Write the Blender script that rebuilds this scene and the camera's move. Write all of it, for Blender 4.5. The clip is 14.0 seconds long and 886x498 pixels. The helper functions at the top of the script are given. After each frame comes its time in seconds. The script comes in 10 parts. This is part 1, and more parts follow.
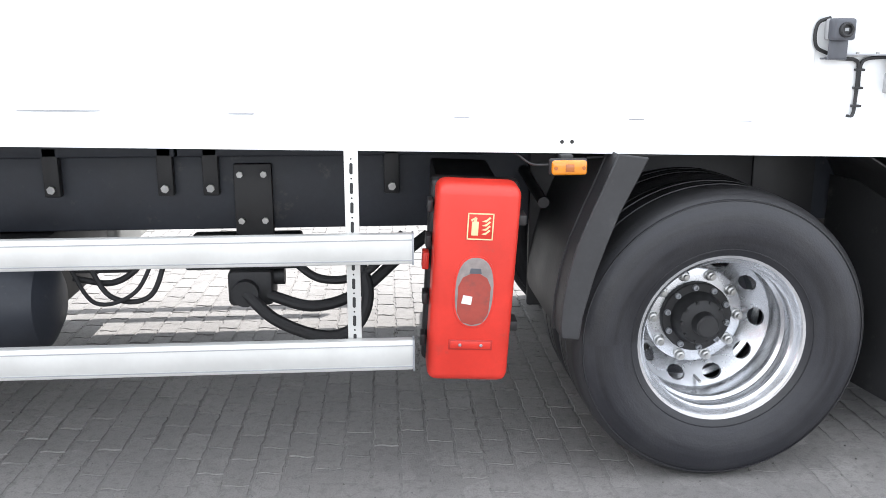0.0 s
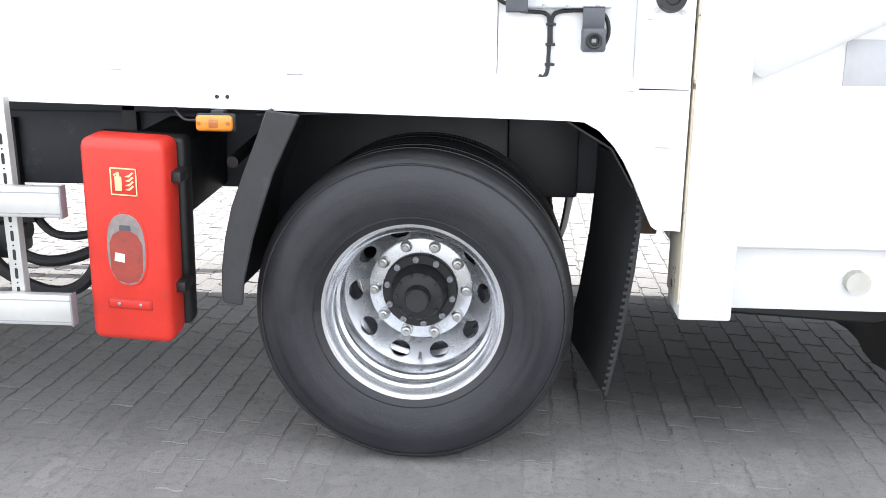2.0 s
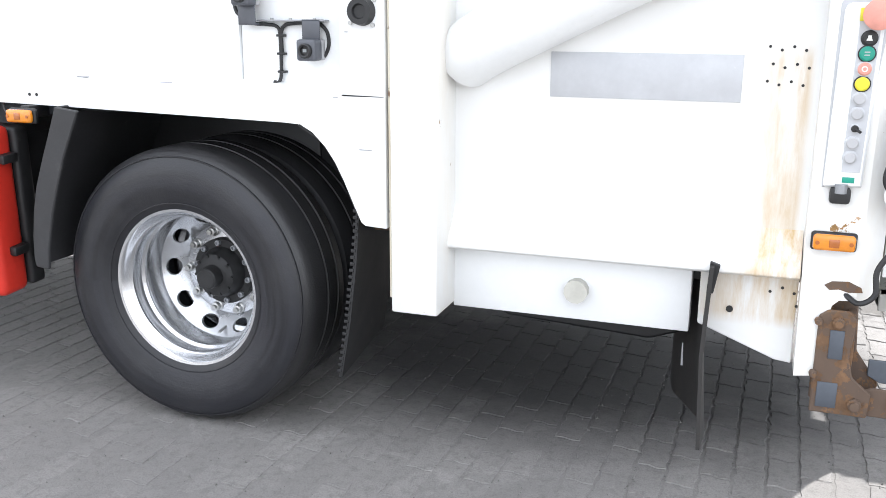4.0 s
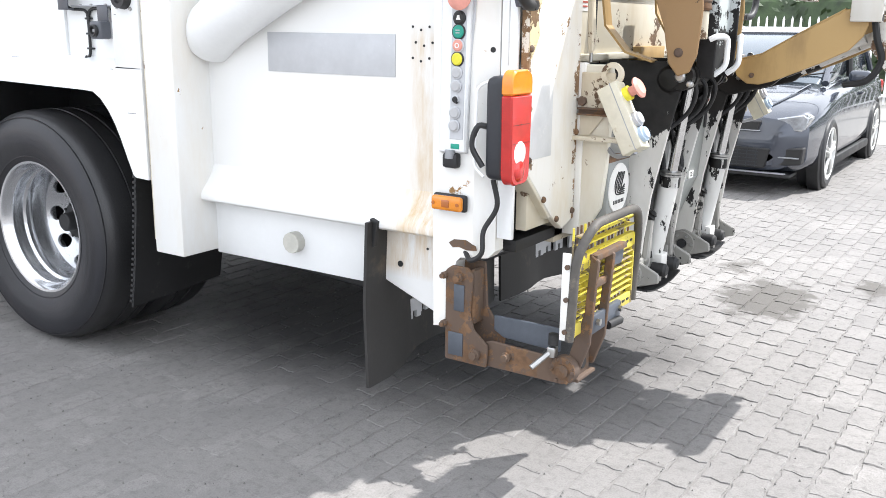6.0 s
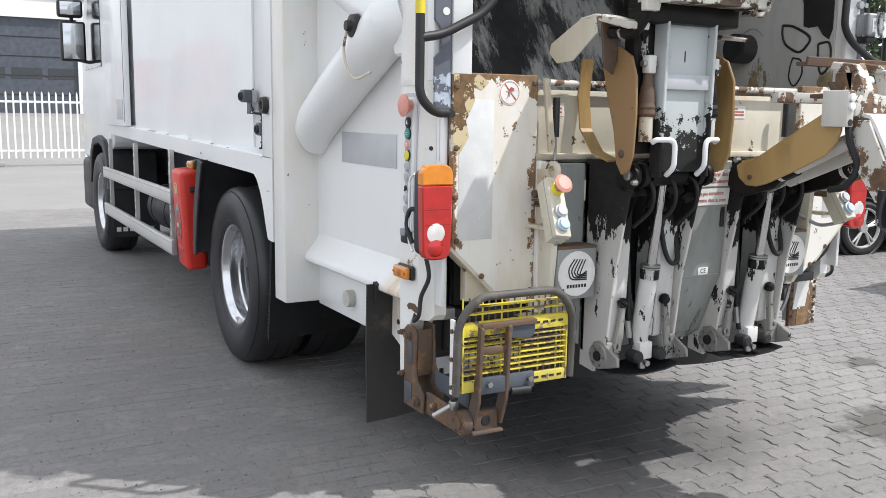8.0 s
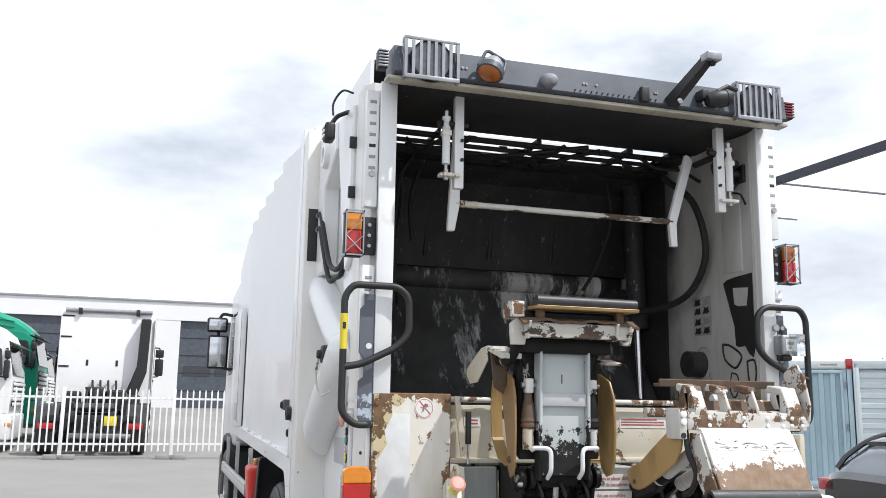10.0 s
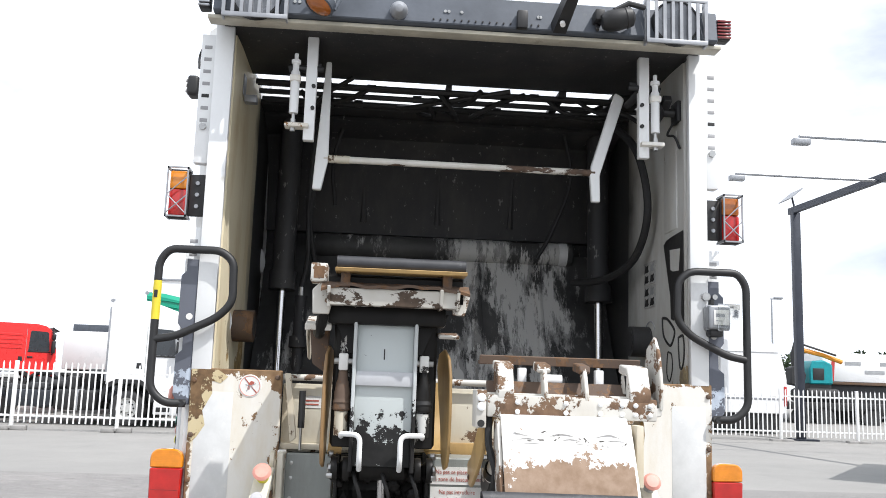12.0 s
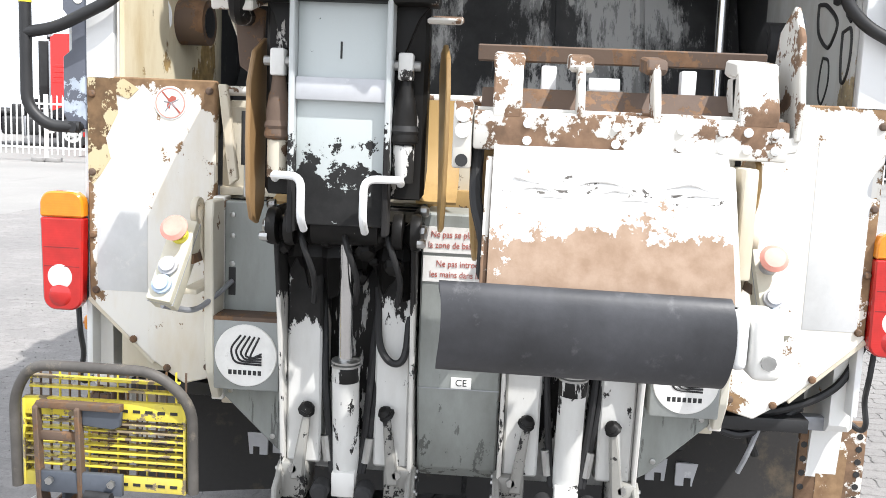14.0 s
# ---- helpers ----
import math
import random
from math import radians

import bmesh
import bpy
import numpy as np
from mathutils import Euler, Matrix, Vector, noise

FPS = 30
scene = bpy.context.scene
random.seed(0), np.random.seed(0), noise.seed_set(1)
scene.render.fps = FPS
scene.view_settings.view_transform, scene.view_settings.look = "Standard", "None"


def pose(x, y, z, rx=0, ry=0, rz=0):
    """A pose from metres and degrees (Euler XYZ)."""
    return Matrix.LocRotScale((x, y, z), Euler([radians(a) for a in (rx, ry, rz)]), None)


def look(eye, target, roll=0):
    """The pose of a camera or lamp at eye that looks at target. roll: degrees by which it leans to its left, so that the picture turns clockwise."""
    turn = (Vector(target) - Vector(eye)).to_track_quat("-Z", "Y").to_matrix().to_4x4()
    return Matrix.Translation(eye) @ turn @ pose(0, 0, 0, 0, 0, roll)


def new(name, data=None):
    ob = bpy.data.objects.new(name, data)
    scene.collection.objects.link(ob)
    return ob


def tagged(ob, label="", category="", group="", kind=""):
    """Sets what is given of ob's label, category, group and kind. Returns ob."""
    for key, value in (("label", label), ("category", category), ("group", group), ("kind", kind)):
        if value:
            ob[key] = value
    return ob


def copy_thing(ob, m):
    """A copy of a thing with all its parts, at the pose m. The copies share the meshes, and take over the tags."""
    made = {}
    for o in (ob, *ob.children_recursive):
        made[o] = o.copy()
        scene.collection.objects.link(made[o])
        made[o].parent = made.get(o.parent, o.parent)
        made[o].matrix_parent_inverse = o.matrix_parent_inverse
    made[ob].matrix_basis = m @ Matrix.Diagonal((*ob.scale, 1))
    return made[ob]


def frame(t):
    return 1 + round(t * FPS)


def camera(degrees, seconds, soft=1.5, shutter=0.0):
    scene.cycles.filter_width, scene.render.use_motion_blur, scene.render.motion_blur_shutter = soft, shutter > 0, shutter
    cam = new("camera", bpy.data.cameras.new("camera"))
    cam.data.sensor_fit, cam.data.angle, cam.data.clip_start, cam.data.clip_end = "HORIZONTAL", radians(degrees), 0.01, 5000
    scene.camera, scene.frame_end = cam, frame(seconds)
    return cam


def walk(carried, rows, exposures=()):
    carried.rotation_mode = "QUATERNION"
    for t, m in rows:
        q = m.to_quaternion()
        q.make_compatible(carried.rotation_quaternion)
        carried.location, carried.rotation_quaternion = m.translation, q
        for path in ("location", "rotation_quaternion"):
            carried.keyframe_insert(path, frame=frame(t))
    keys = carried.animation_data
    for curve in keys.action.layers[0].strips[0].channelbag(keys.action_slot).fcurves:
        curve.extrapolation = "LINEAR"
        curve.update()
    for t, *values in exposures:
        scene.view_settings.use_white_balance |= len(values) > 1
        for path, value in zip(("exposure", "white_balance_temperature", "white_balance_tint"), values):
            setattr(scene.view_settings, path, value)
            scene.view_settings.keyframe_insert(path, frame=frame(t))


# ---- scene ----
cam = camera(52.5, 14.0, soft=0.6)
PATH = [
    (0, (-1.208, -3.049, 1.578), (-1.058, -1.11, 1.109), 0.0),
    (0.5, (-0.87, -3.007, 1.588), (-0.744, -1.084, 1.051), 0.2),
    (1, (-0.495, -3.05, 1.562), (-0.345, -1.133, 1.013), 0.3),
    (1.5, (-0.103, -3.005, 1.528), (-0.032, -1.084, 0.977), 0.3),
    (2, (0.313, -2.926, 1.484), (0.166, -0.996, 0.978), 0.3),
    (2.5, (0.767, -2.974, 1.452), (0.429, -1.064, 0.965), 0.3),
    (2.7, (0.904, -2.987, 1.46), (0.511, -1.086, 0.977), 0.5),
    (4.8, (2.659, -2.784, 1.529), (1.78, -1.055, 1.04), 0.5),
    (5, (2.811, -2.784, 1.506), (1.857, -1.09, 1.038), 0.9),
    (5.5, (3.299, -2.722, 1.496), (2.265, -1.077, 1.024), 0.8),
    (6, (3.731, -2.476, 1.442), (2.669, -0.851, 0.961), 0.7),
    (6.5, (4.124, -2.25, 1.456), (3.018, -0.653, 0.98), 0.9),
    (7, (4.494, -1.983, 1.487), (3.187, -0.548, 1.006), 1.0),
    (7.2, (4.628, -1.867, 1.455), (3.183, -0.568, 0.981), 0.9),
    (9.3, (6.315, -1.477, 1.585), (4.434, -0.799, 1.614), 1.5),
    (9.5, (6.421, -1.383, 1.584), (4.528, -0.747, 1.689), 1.3),
    (10, (6.487, -0.95, 1.588), (4.602, -0.375, 1.935), 0.9),
    (10.5, (6.576, -0.493, 1.577), (4.689, 0.022, 1.994), 1.0),
    (11, (6.583, -0.002, 1.581), (4.678, 0.441, 1.999), 1.1),
    (11.5, (6.442, 0.38, 1.619), (4.504, 0.655, 2.031), 1.4),
    (12, (6.231, 0.696, 1.602), (4.26, 0.847, 1.907), 1.9),
    (12.5, (5.915, 0.851, 1.603), (3.916, 0.928, 1.617), 2.4),
    (13, (5.55, 0.936, 1.553), (3.567, 0.957, 1.295), 2.5),
    (13.3, (5.37, 1.017, 1.486), (3.393, 0.993, 1.184), 2.6),
    (13.5, (5.229, 1.087, 1.489), (3.254, 1.024, 1.182), 2.6),
    (14, (4.92, 1.154, 1.551), (2.943, 1.024, 1.281), 2.5),
]
walk(cam, [(t, look(eye, target, roll)) for t, eye, target, roll in PATH],
     exposures=((0.0, 1.25), (0.5, 1.6), (1.0, 1.25), (1.5, 1.15), (2.0, 1.35), (2.7, 1.55), (5.0, 0.78), (5.5, 0.76), (6.0, 0.93), (6.5, 0.80), (7.2, 0.46), (9.3, -0.09), (10.0, -0.05), (11.0, 0.35), (11.5, 0.38), (12.0, 0.22), (12.5, -0.32), (13.0, 0.12), (13.5, 0.62), (14.0, 0.7)))

# world, sun and exposure
world = bpy.data.worlds.new("sky_world")
scene.world = world
world.use_nodes = True
wn, wl = world.node_tree.nodes, world.node_tree.links
sky = wn.new("ShaderNodeTexSky")
sky.sky_type, sky.sun_disc = "NISHITA", False
SUN = Vector((0.45, 0.52, 1.0)).normalized()      # towards the sun
sky.sun_elevation = math.asin(SUN.z)
sky.sun_rotation = math.atan2(SUN.x, SUN.y)
sky.dust_density, sky.ozone_density = 2.0, 1.0
wtc = wn.new("ShaderNodeTexCoord")
wmap = wn.new("ShaderNodeMapping")
wmap.inputs["Scale"].default_value = (1.0, 1.0, 2.6)
wnoise = wn.new("ShaderNodeTexNoise")
wnoise.inputs["Scale"].default_value = 2.3
wnoise.inputs["Detail"].default_value = 7.0
wnoise.inputs["Roughness"].default_value = 0.55
wramp = wn.new("ShaderNodeValToRGB")
wramp.color_ramp.elements[0].position, wramp.color_ramp.elements[1].position = 0.28, 0.52
wmix = wn.new("ShaderNodeMix")
wmix.data_type = "RGBA"
wmix.inputs[7].default_value = (11.8, 12.4, 13.5, 1)
wl.new(wtc.outputs["Generated"], wmap.inputs["Vector"])
wl.new(wmap.outputs["Vector"], wnoise.inputs["Vector"])
wl.new(wnoise.outputs["Fac"], wramp.inputs["Fac"])
wl.new(wramp.outputs["Color"], wmix.inputs[0])
wpale = wn.new("ShaderNodeMix")
wpale.data_type = "RGBA"
wpale.inputs[0].default_value = 0.55
wpale.inputs[7].default_value = (9.0, 9.6, 10.4, 1)
wl.new(sky.outputs["Color"], wpale.inputs[6])
wl.new(wpale.outputs[2], wmix.inputs[6])
wl.new(wmix.outputs[2], wn["Background"].inputs["Color"])
wn["Background"].inputs["Strength"].default_value = 0.1
sun = new("sun", bpy.data.lights.new("sun", "SUN"))
sun.data.energy, sun.data.angle, sun.data.color = 4.0, radians(0.6), (1.0, 0.983, 0.965)
sun.matrix_world = look(SUN * 60, (0, 0, 0))

# ---- materials ----
def nodes_of(name):
    m = bpy.data.materials.new(name)
    m.use_nodes = True
    nt = m.node_tree
    return m, nt.nodes, nt.links, nt.nodes["Principled BSDF"]


def noise_node(n, l, scale, detail=6.0, rough=0.6, stretch=(1, 1, 1), shift=0.0):
    tc = n.new("ShaderNodeTexCoord")
    mp = n.new("ShaderNodeMapping")
    mp.inputs["Scale"].default_value = stretch
    mp.inputs["Location"].default_value = (shift, shift * 0.7, shift * 1.3)
    no = n.new("ShaderNodeTexNoise")
    no.inputs["Scale"].default_value = scale
    no.inputs["Detail"].default_value = detail
    no.inputs["Roughness"].default_value = rough
    l.new(tc.outputs["Object"], mp.inputs["Vector"])
    l.new(mp.outputs["Vector"], no.inputs["Vector"])
    return no.outputs["Fac"]


def ramp(n, l, fac, lo, hi, a=0.0, b=1.0):
    r = n.new("ShaderNodeMapRange")
    r.inputs["From Min"].default_value, r.inputs["From Max"].default_value = lo, hi
    r.inputs["To Min"].default_value, r.inputs["To Max"].default_value = a, b
    l.new(fac, r.inputs["Value"])
    return r.outputs["Result"]


def mixc(n, l, fac, a, b):
    m = n.new("ShaderNodeMix")
    m.data_type = "RGBA"
    for sock, v in ((m.inputs[0], fac), (m.inputs[6], a), (m.inputs[7], b)):
        if isinstance(v, (int, float)):
            sock.default_value = v
        elif isinstance(v, tuple):
            sock.default_value = (*v, 1)
        else:
            l.new(v, sock)
    return m.outputs[2]


def bumped(n, l, bsdf, fac, strength, dist=0.004):
    b = n.new("ShaderNodeBump")
    b.inputs["Strength"].default_value, b.inputs["Distance"].default_value = strength, dist
    l.new(fac, b.inputs["Height"])
    l.new(b.outputs["Normal"], bsdf.inputs["Normal"])


def plain(name, col, rough=0.5, metal=0.0, var=0.12, scale=6.0, fine=60.0, bump=0.08, coat=0.0, dirt=None, dirt_amt=0.0):
    """Base colour with broad and fine variation and a little relief; dirt: a second colour in blotches."""
    m, n, l, b = nodes_of(name)
    broad, grain = noise_node(n, l, scale), noise_node(n, l, fine, 4.0)
    dark = tuple(c * (1 - var * 1.5) for c in col)
    light = tuple(min(1.0, c * (1 + var)) for c in col)
    c = mixc(n, l, ramp(n, l, broad, 0.3, 0.7), dark, light)
    c = mixc(n, l, ramp(n, l, grain, 0.35, 0.75, 0.0, 0.35), c, dark)
    if dirt:
        spots = noise_node(n, l, scale * 1.7, 9.0, 0.7, shift=4.0)
        c = mixc(n, l, ramp(n, l, spots, 0.72 - 0.4 * dirt_amt, 0.82 - 0.3 * dirt_amt), c, dirt)
    l.new(c, b.inputs["Base Color"])
    l.new(ramp(n, l, broad, 0.2, 0.8, max(0.03, rough - 0.1), min(1.0, rough + 0.12)), b.inputs["Roughness"])
    b.inputs["Metallic"].default_value = metal
    b.inputs["Coat Weight"].default_value = coat
    bumped(n, l, b, grain, bump)
    return m


def worn(name, paint, under, amount, scale=7.0, rough=0.45, stretch=(1, 1, 1), grime=(0.25, 0.2, 0.13), grime_amt=0.3, shift=0.0, under2=None, bias=()):
    """Chipped paint: sharp-edged patches where the paint is gone, plus streaks of grime."""
    m, n, l, b = nodes_of(name)
    big = noise_node(n, l, scale, 12.0, 0.70, stretch, shift)
    gr = noise_node(n, l, 3.0, 8.0, 0.65, (1.6, 1.6, 0.5), shift + 2)
    fine = noise_node(n, l, 90.0, 3.0)
    for axis, lo, hi, amt in bias:                       # where the wear gathers
        tc = n.new("ShaderNodeTexCoord")
        sp = n.new("ShaderNodeSeparateXYZ")
        l.new(tc.outputs["Object"], sp.inputs[0])
        v = sp.outputs[2]
        if axis == "edge":                               # the upright edges of both rear panels
            v = sp.outputs[1]
            for off in (1.065, 0.91):
                mt = n.new("ShaderNodeMath")
                mt.operation = "SUBTRACT"
                l.new(v, mt.inputs[0])
                mt.inputs[1].default_value = off
                ab = n.new("ShaderNodeMath")
                ab.operation = "ABSOLUTE"
                l.new(mt.outputs[0], ab.inputs[0])
                v = ab.outputs[0]
        ad = n.new("ShaderNodeMath")
        ad.operation = "ADD"
        l.new(big, ad.inputs[0])
        l.new(ramp(n, l, v, lo, hi, 0.0, amt), ad.inputs[1])
        big = ad.outputs[0]
    hole = ramp(n, l, big, 0.70 - 0.42 * amount, 0.712 - 0.42 * amount)
    pc = mixc(n, l, ramp(n, l, gr, 0.45, 0.8, 0.0, grime_amt), paint, grime)
    uc = mixc(n, l, ramp(n, l, noise_node(n, l, 24.0, 6.0, shift=shift), 0.35, 0.65), under, under2 or tuple(c * 0.55 for c in under))
    l.new(mixc(n, l, hole, pc, uc), b.inputs["Base Color"])
    l.new(ramp(n, l, hole, 0.0, 1.0, rough, 0.88), b.inputs["Roughness"])
    inv = ramp(n, l, hole, 0.0, 1.0, 1.0, 0.0)
    add = n.new("ShaderNodeMath")
    add.operation = "MULTIPLY_ADD"
    l.new(fine, add.inputs[0])
    add.inputs[1].default_value = 0.35
    l.new(inv, add.inputs[2])
    bumped(n, l, b, add.outputs[0], 0.35, 0.003)
    return m


def glass(name, col=(0.9, 0.95, 0.95), rough=0.03, alpha=None):
    m, n, l, b = nodes_of(name)
    b.inputs["Base Color"].default_value = (*col, 1)
    b.inputs["Roughness"].default_value = rough
    b.inputs["Transmission Weight"].default_value = 1.0 if alpha is None else alpha
    b.inputs["IOR"].default_value = 1.45
    return m


def lens_mat(name, col):
    """Ribbed coloured lamp plastic."""
    m, n, l, b = nodes_of(name)
    tc = n.new("ShaderNodeTexCoord")
    w = n.new("ShaderNodeTexWave")
    w.bands_direction = "Z"
    w.inputs["Scale"].default_value = 45.0
    l.new(tc.outputs["Object"], w.inputs["Vector"])
    c = mixc(n, l, ramp(n, l, noise_node(n, l, 18.0), 0.35, 0.7), tuple(x * 0.75 for x in col), col)
    l.new(c, b.inputs["Base Color"])
    b.inputs["Roughness"].default_value = 0.16
    b.inputs["Coat Weight"].default_value = 0.6
    bumped(n, l, b, w.outputs["Fac"], 0.10, 0.001)
    return m


def paving(name, tone=1.0):
    """Grey concrete, each block its own tone, with stains across many blocks."""
    m, n, l, b = nodes_of(name)
    oi, geo = n.new("ShaderNodeObjectInfo"), n.new("ShaderNodeNewGeometry")
    s = n.new("ShaderNodeMath")
    s.operation = "ADD"
    l.new(oi.outputs["Random"], s.inputs[0])
    l.new(geo.outputs["Random Per Island"], s.inputs[1])
    f = n.new("ShaderNodeMath")
    f.operation = "FRACT"
    l.new(s.outputs[0], f.inputs[0])
    pos = geo.outputs["Position"]

    def world_noise(scale, detail, rough, stretch=(1, 1, 1)):
        mp = n.new("ShaderNodeMapping")
        mp.inputs["Scale"].default_value = stretch
        no = n.new("ShaderNodeTexNoise")
        no.inputs["Scale"].default_value, no.inputs["Detail"].default_value, no.inputs["Roughness"].default_value = scale, detail, rough
        l.new(pos, mp.inputs["Vector"])
        l.new(mp.outputs["Vector"], no.inputs["Vector"])
        return no.outputs["Fac"]
    c = mixc(n, l, f.outputs[0], tuple(q * tone for q in (0.232, 0.221, 0.212)), tuple(q * tone for q in (0.276, 0.263, 0.252)))
    c = mixc(n, l, ramp(n, l, world_noise(0.55, 6.0, 0.65), 0.38, 0.64, 0.0, 0.55), c, (0.155, 0.149, 0.147))
    c = mixc(n, l, ramp(n, l, world_noise(2.6, 10.0, 0.8), 0.55, 0.68, 0.0, 0.45), c, (0.36, 0.345, 0.33))
    c = mixc(n, l, ramp(n, l, world_noise(150.0, 4.0, 0.7), 0.46, 0.68, 0.0, 0.5), c, (0.12, 0.115, 0.11))
    c = mixc(n, l, ramp(n, l, world_noise(26.0, 8.0, 0.8), 0.50, 0.64, 0.0, 0.6), c, (0.115, 0.11, 0.105))
    # oily spills behind the lifter
    edge = world_noise(7.0, 6.0, 0.6)
    for cx, cy, size in ((2.62, 2.50, 0.51), (2.30, 3.12, 0.37), (3.10, 3.05, 0.38), (3.38, 3.35, 0.40), (1.75, 3.3, 0.36)):
        mp = n.new("ShaderNodeMapping")
        mp.inputs["Scale"].default_value = (1.0, 0.62, 0.0)
        sep = n.new("ShaderNodeVectorMath")
        sep.operation = "DISTANCE"
        l.new(pos, mp.inputs["Vector"])
        l.new(mp.outputs["Vector"], sep.inputs[0])
        sep.inputs[1].default_value = (cx, cy * 0.62, 0.0)
        wob = n.new("ShaderNodeMath")
        wob.operation = "MULTIPLY_ADD"
        l.new(edge, wob.inputs[0])
        wob.inputs[1].default_value = 0.55
        l.new(sep.outputs["Value"], wob.inputs[2])
        c = mixc(n, l, ramp(n, l, wob.outputs[0], size - 0.05, size + 0.035, 0.85, 0.0), c, (0.085, 0.078, 0.070))
    # leaked oil under the tail, with the truck's shade painted into the same patch
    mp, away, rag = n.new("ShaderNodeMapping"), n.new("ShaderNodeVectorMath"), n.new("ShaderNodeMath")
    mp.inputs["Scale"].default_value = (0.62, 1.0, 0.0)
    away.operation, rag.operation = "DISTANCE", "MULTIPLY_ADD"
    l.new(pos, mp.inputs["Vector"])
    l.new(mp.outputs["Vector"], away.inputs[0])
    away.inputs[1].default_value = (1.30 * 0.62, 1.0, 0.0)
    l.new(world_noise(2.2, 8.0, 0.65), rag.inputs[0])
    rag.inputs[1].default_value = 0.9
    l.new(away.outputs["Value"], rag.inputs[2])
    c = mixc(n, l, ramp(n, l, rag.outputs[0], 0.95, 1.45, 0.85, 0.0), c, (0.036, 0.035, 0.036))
    l.new(c, b.inputs["Base Color"])
    b.inputs["Roughness"].default_value = 0.85
    bumped(n, l, b, world_noise(95.0, 6.0, 0.75), 0.6, 0.005)
    return m


def tarmac(name):
    m, n, l, b = nodes_of(name)
    broad, fine = noise_node(n, l, 0.25, 8.0, 0.7), noise_node(n, l, 45.0, 4.0)
    streak = noise_node(n, l, 0.5, 6.0, 0.6, (0.25, 2.2, 1))
    c = mixc(n, l, ramp(n, l, broad, 0.3, 0.7), (0.215, 0.21, 0.20), (0.29, 0.28, 0.265))
    c = mixc(n, l, ramp(n, l, streak, 0.62, 0.75, 0.0, 0.45), c, (0.15, 0.145, 0.14))
    c = mixc(n, l, ramp(n, l, fine, 0.4, 0.75, 0.0, 0.4), c, (0.15, 0.145, 0.14))
    l.new(c, b.inputs["Base Color"])
    b.inputs["Roughness"].default_value = 0.9
    bumped(n, l, b, fine, 0.3)
    return m


WHITE = plain("white_truck_paint", (0.80, 0.81, 0.81), 0.35, var=0.04, scale=1.8, bump=0.03, coat=0.25, dirt=(0.58, 0.55, 0.48), dirt_amt=0.16)
WHITE_STAINED = worn("white_paint_with_rust_stains", (0.79, 0.79, 0.77), (0.45, 0.26, 0.10), 0.10, 9.0, 0.4, grime=(0.62, 0.47, 0.27), grime_amt=0.35)
WHITE_RUSTY = worn("white_paint_rusting_at_edges", (0.78, 0.77, 0.73), (0.30, 0.16, 0.07), 0.22, 5.5, 0.45, grime=(0.55, 0.44, 0.28), grime_amt=0.55)
PANEL_RUST = worn("chipped_white_paint_on_rust", (0.74, 0.72, 0.67), (0.17, 0.10, 0.052), 0.17, 10.0, 0.45, grime=(0.56, 0.44, 0.24), grime_amt=0.75, shift=3.0, under2=(0.27, 0.17, 0.09), bias=(("edge", 0.125, 0.185, 0.17), ("z", 1.585, 1.655, 0.20), ("z", 1.0, 0.80, 0.05)))
FLAKING = worn("flaking_white_paint_on_brown_rust", (0.60, 0.585, 0.545), (0.20, 0.12, 0.072), 0.42, 9.0, 0.5, grime=(0.42, 0.36, 0.27), grime_amt=0.6, shift=7.0)
CREAM = worn("cream_worn_steel", (0.60, 0.56, 0.46), (0.16, 0.10, 0.06), 0.24, 8.0, 0.5, grime=(0.40, 0.27, 0.12), grime_amt=0.6, shift=1.3)
TAN = worn("ochre_plastic_guard", (0.43, 0.28, 0.11), (0.14, 0.09, 0.05), 0.09, 14.0, 0.42, grime=(0.15, 0.085, 0.035), grime_amt=1.0, shift=5.0)
GUARD = worn("brown_ochre_guard", (0.27, 0.165, 0.075), (0.10, 0.065, 0.04), 0.08, 14.0, 0.45, grime=(0.11, 0.07, 0.04), grime_amt=1.0, shift=9.0)
SOOTY = worn("black_greased_plate_worn_to_white", (0.012, 0.0115, 0.011), (0.60, 0.60, 0.58), 0.40, 8.0, 0.42, (2.6, 2.6, 0.55), (0.035, 0.033, 0.03), 0.6, shift=3.1, under2=(0.40, 0.39, 0.37), bias=(("z", 0.78, 0.58, 0.12), ("z", 1.05, 1.2, -0.10)))
ARM_WHITE = worn("white_arm_with_grease_marks", (0.68, 0.67, 0.64), (0.03, 0.028, 0.026), 0.22, 9.0, 0.45, grime=(0.30, 0.27, 0.22), grime_amt=0.7, shift=2.7)
RUST = worn("brown_rusted_steel", (0.115, 0.076, 0.053), (0.20, 0.112, 0.060), 0.42, 14.0, 0.8, grime=(0.06, 0.045, 0.04), grime_amt=0.7)
GREASE = worn("black_grease_over_white_paint", (0.011, 0.0105, 0.010), (0.55, 0.54, 0.52), 0.16, 6.0, 0.42, (1.5, 1.5, 0.7), (0.03, 0.028, 0.026), 0.6, shift=2.2, under2=(0.35, 0.33, 0.30))
WHITE_GREASED = worn("white_steel_smeared_with_grease", (0.62, 0.62, 0.60), (0.018, 0.017, 0.016), 0.23, 7.0, 0.42, (1.5, 1.5, 0.7), (0.34, 0.32, 0.28), 0.6, shift=6.0, bias=(("z", 0.93, 1.10, 0.20), ("z", 0.60, 0.5, 0.07), ("z", 1.36, 1.55, -0.17)))
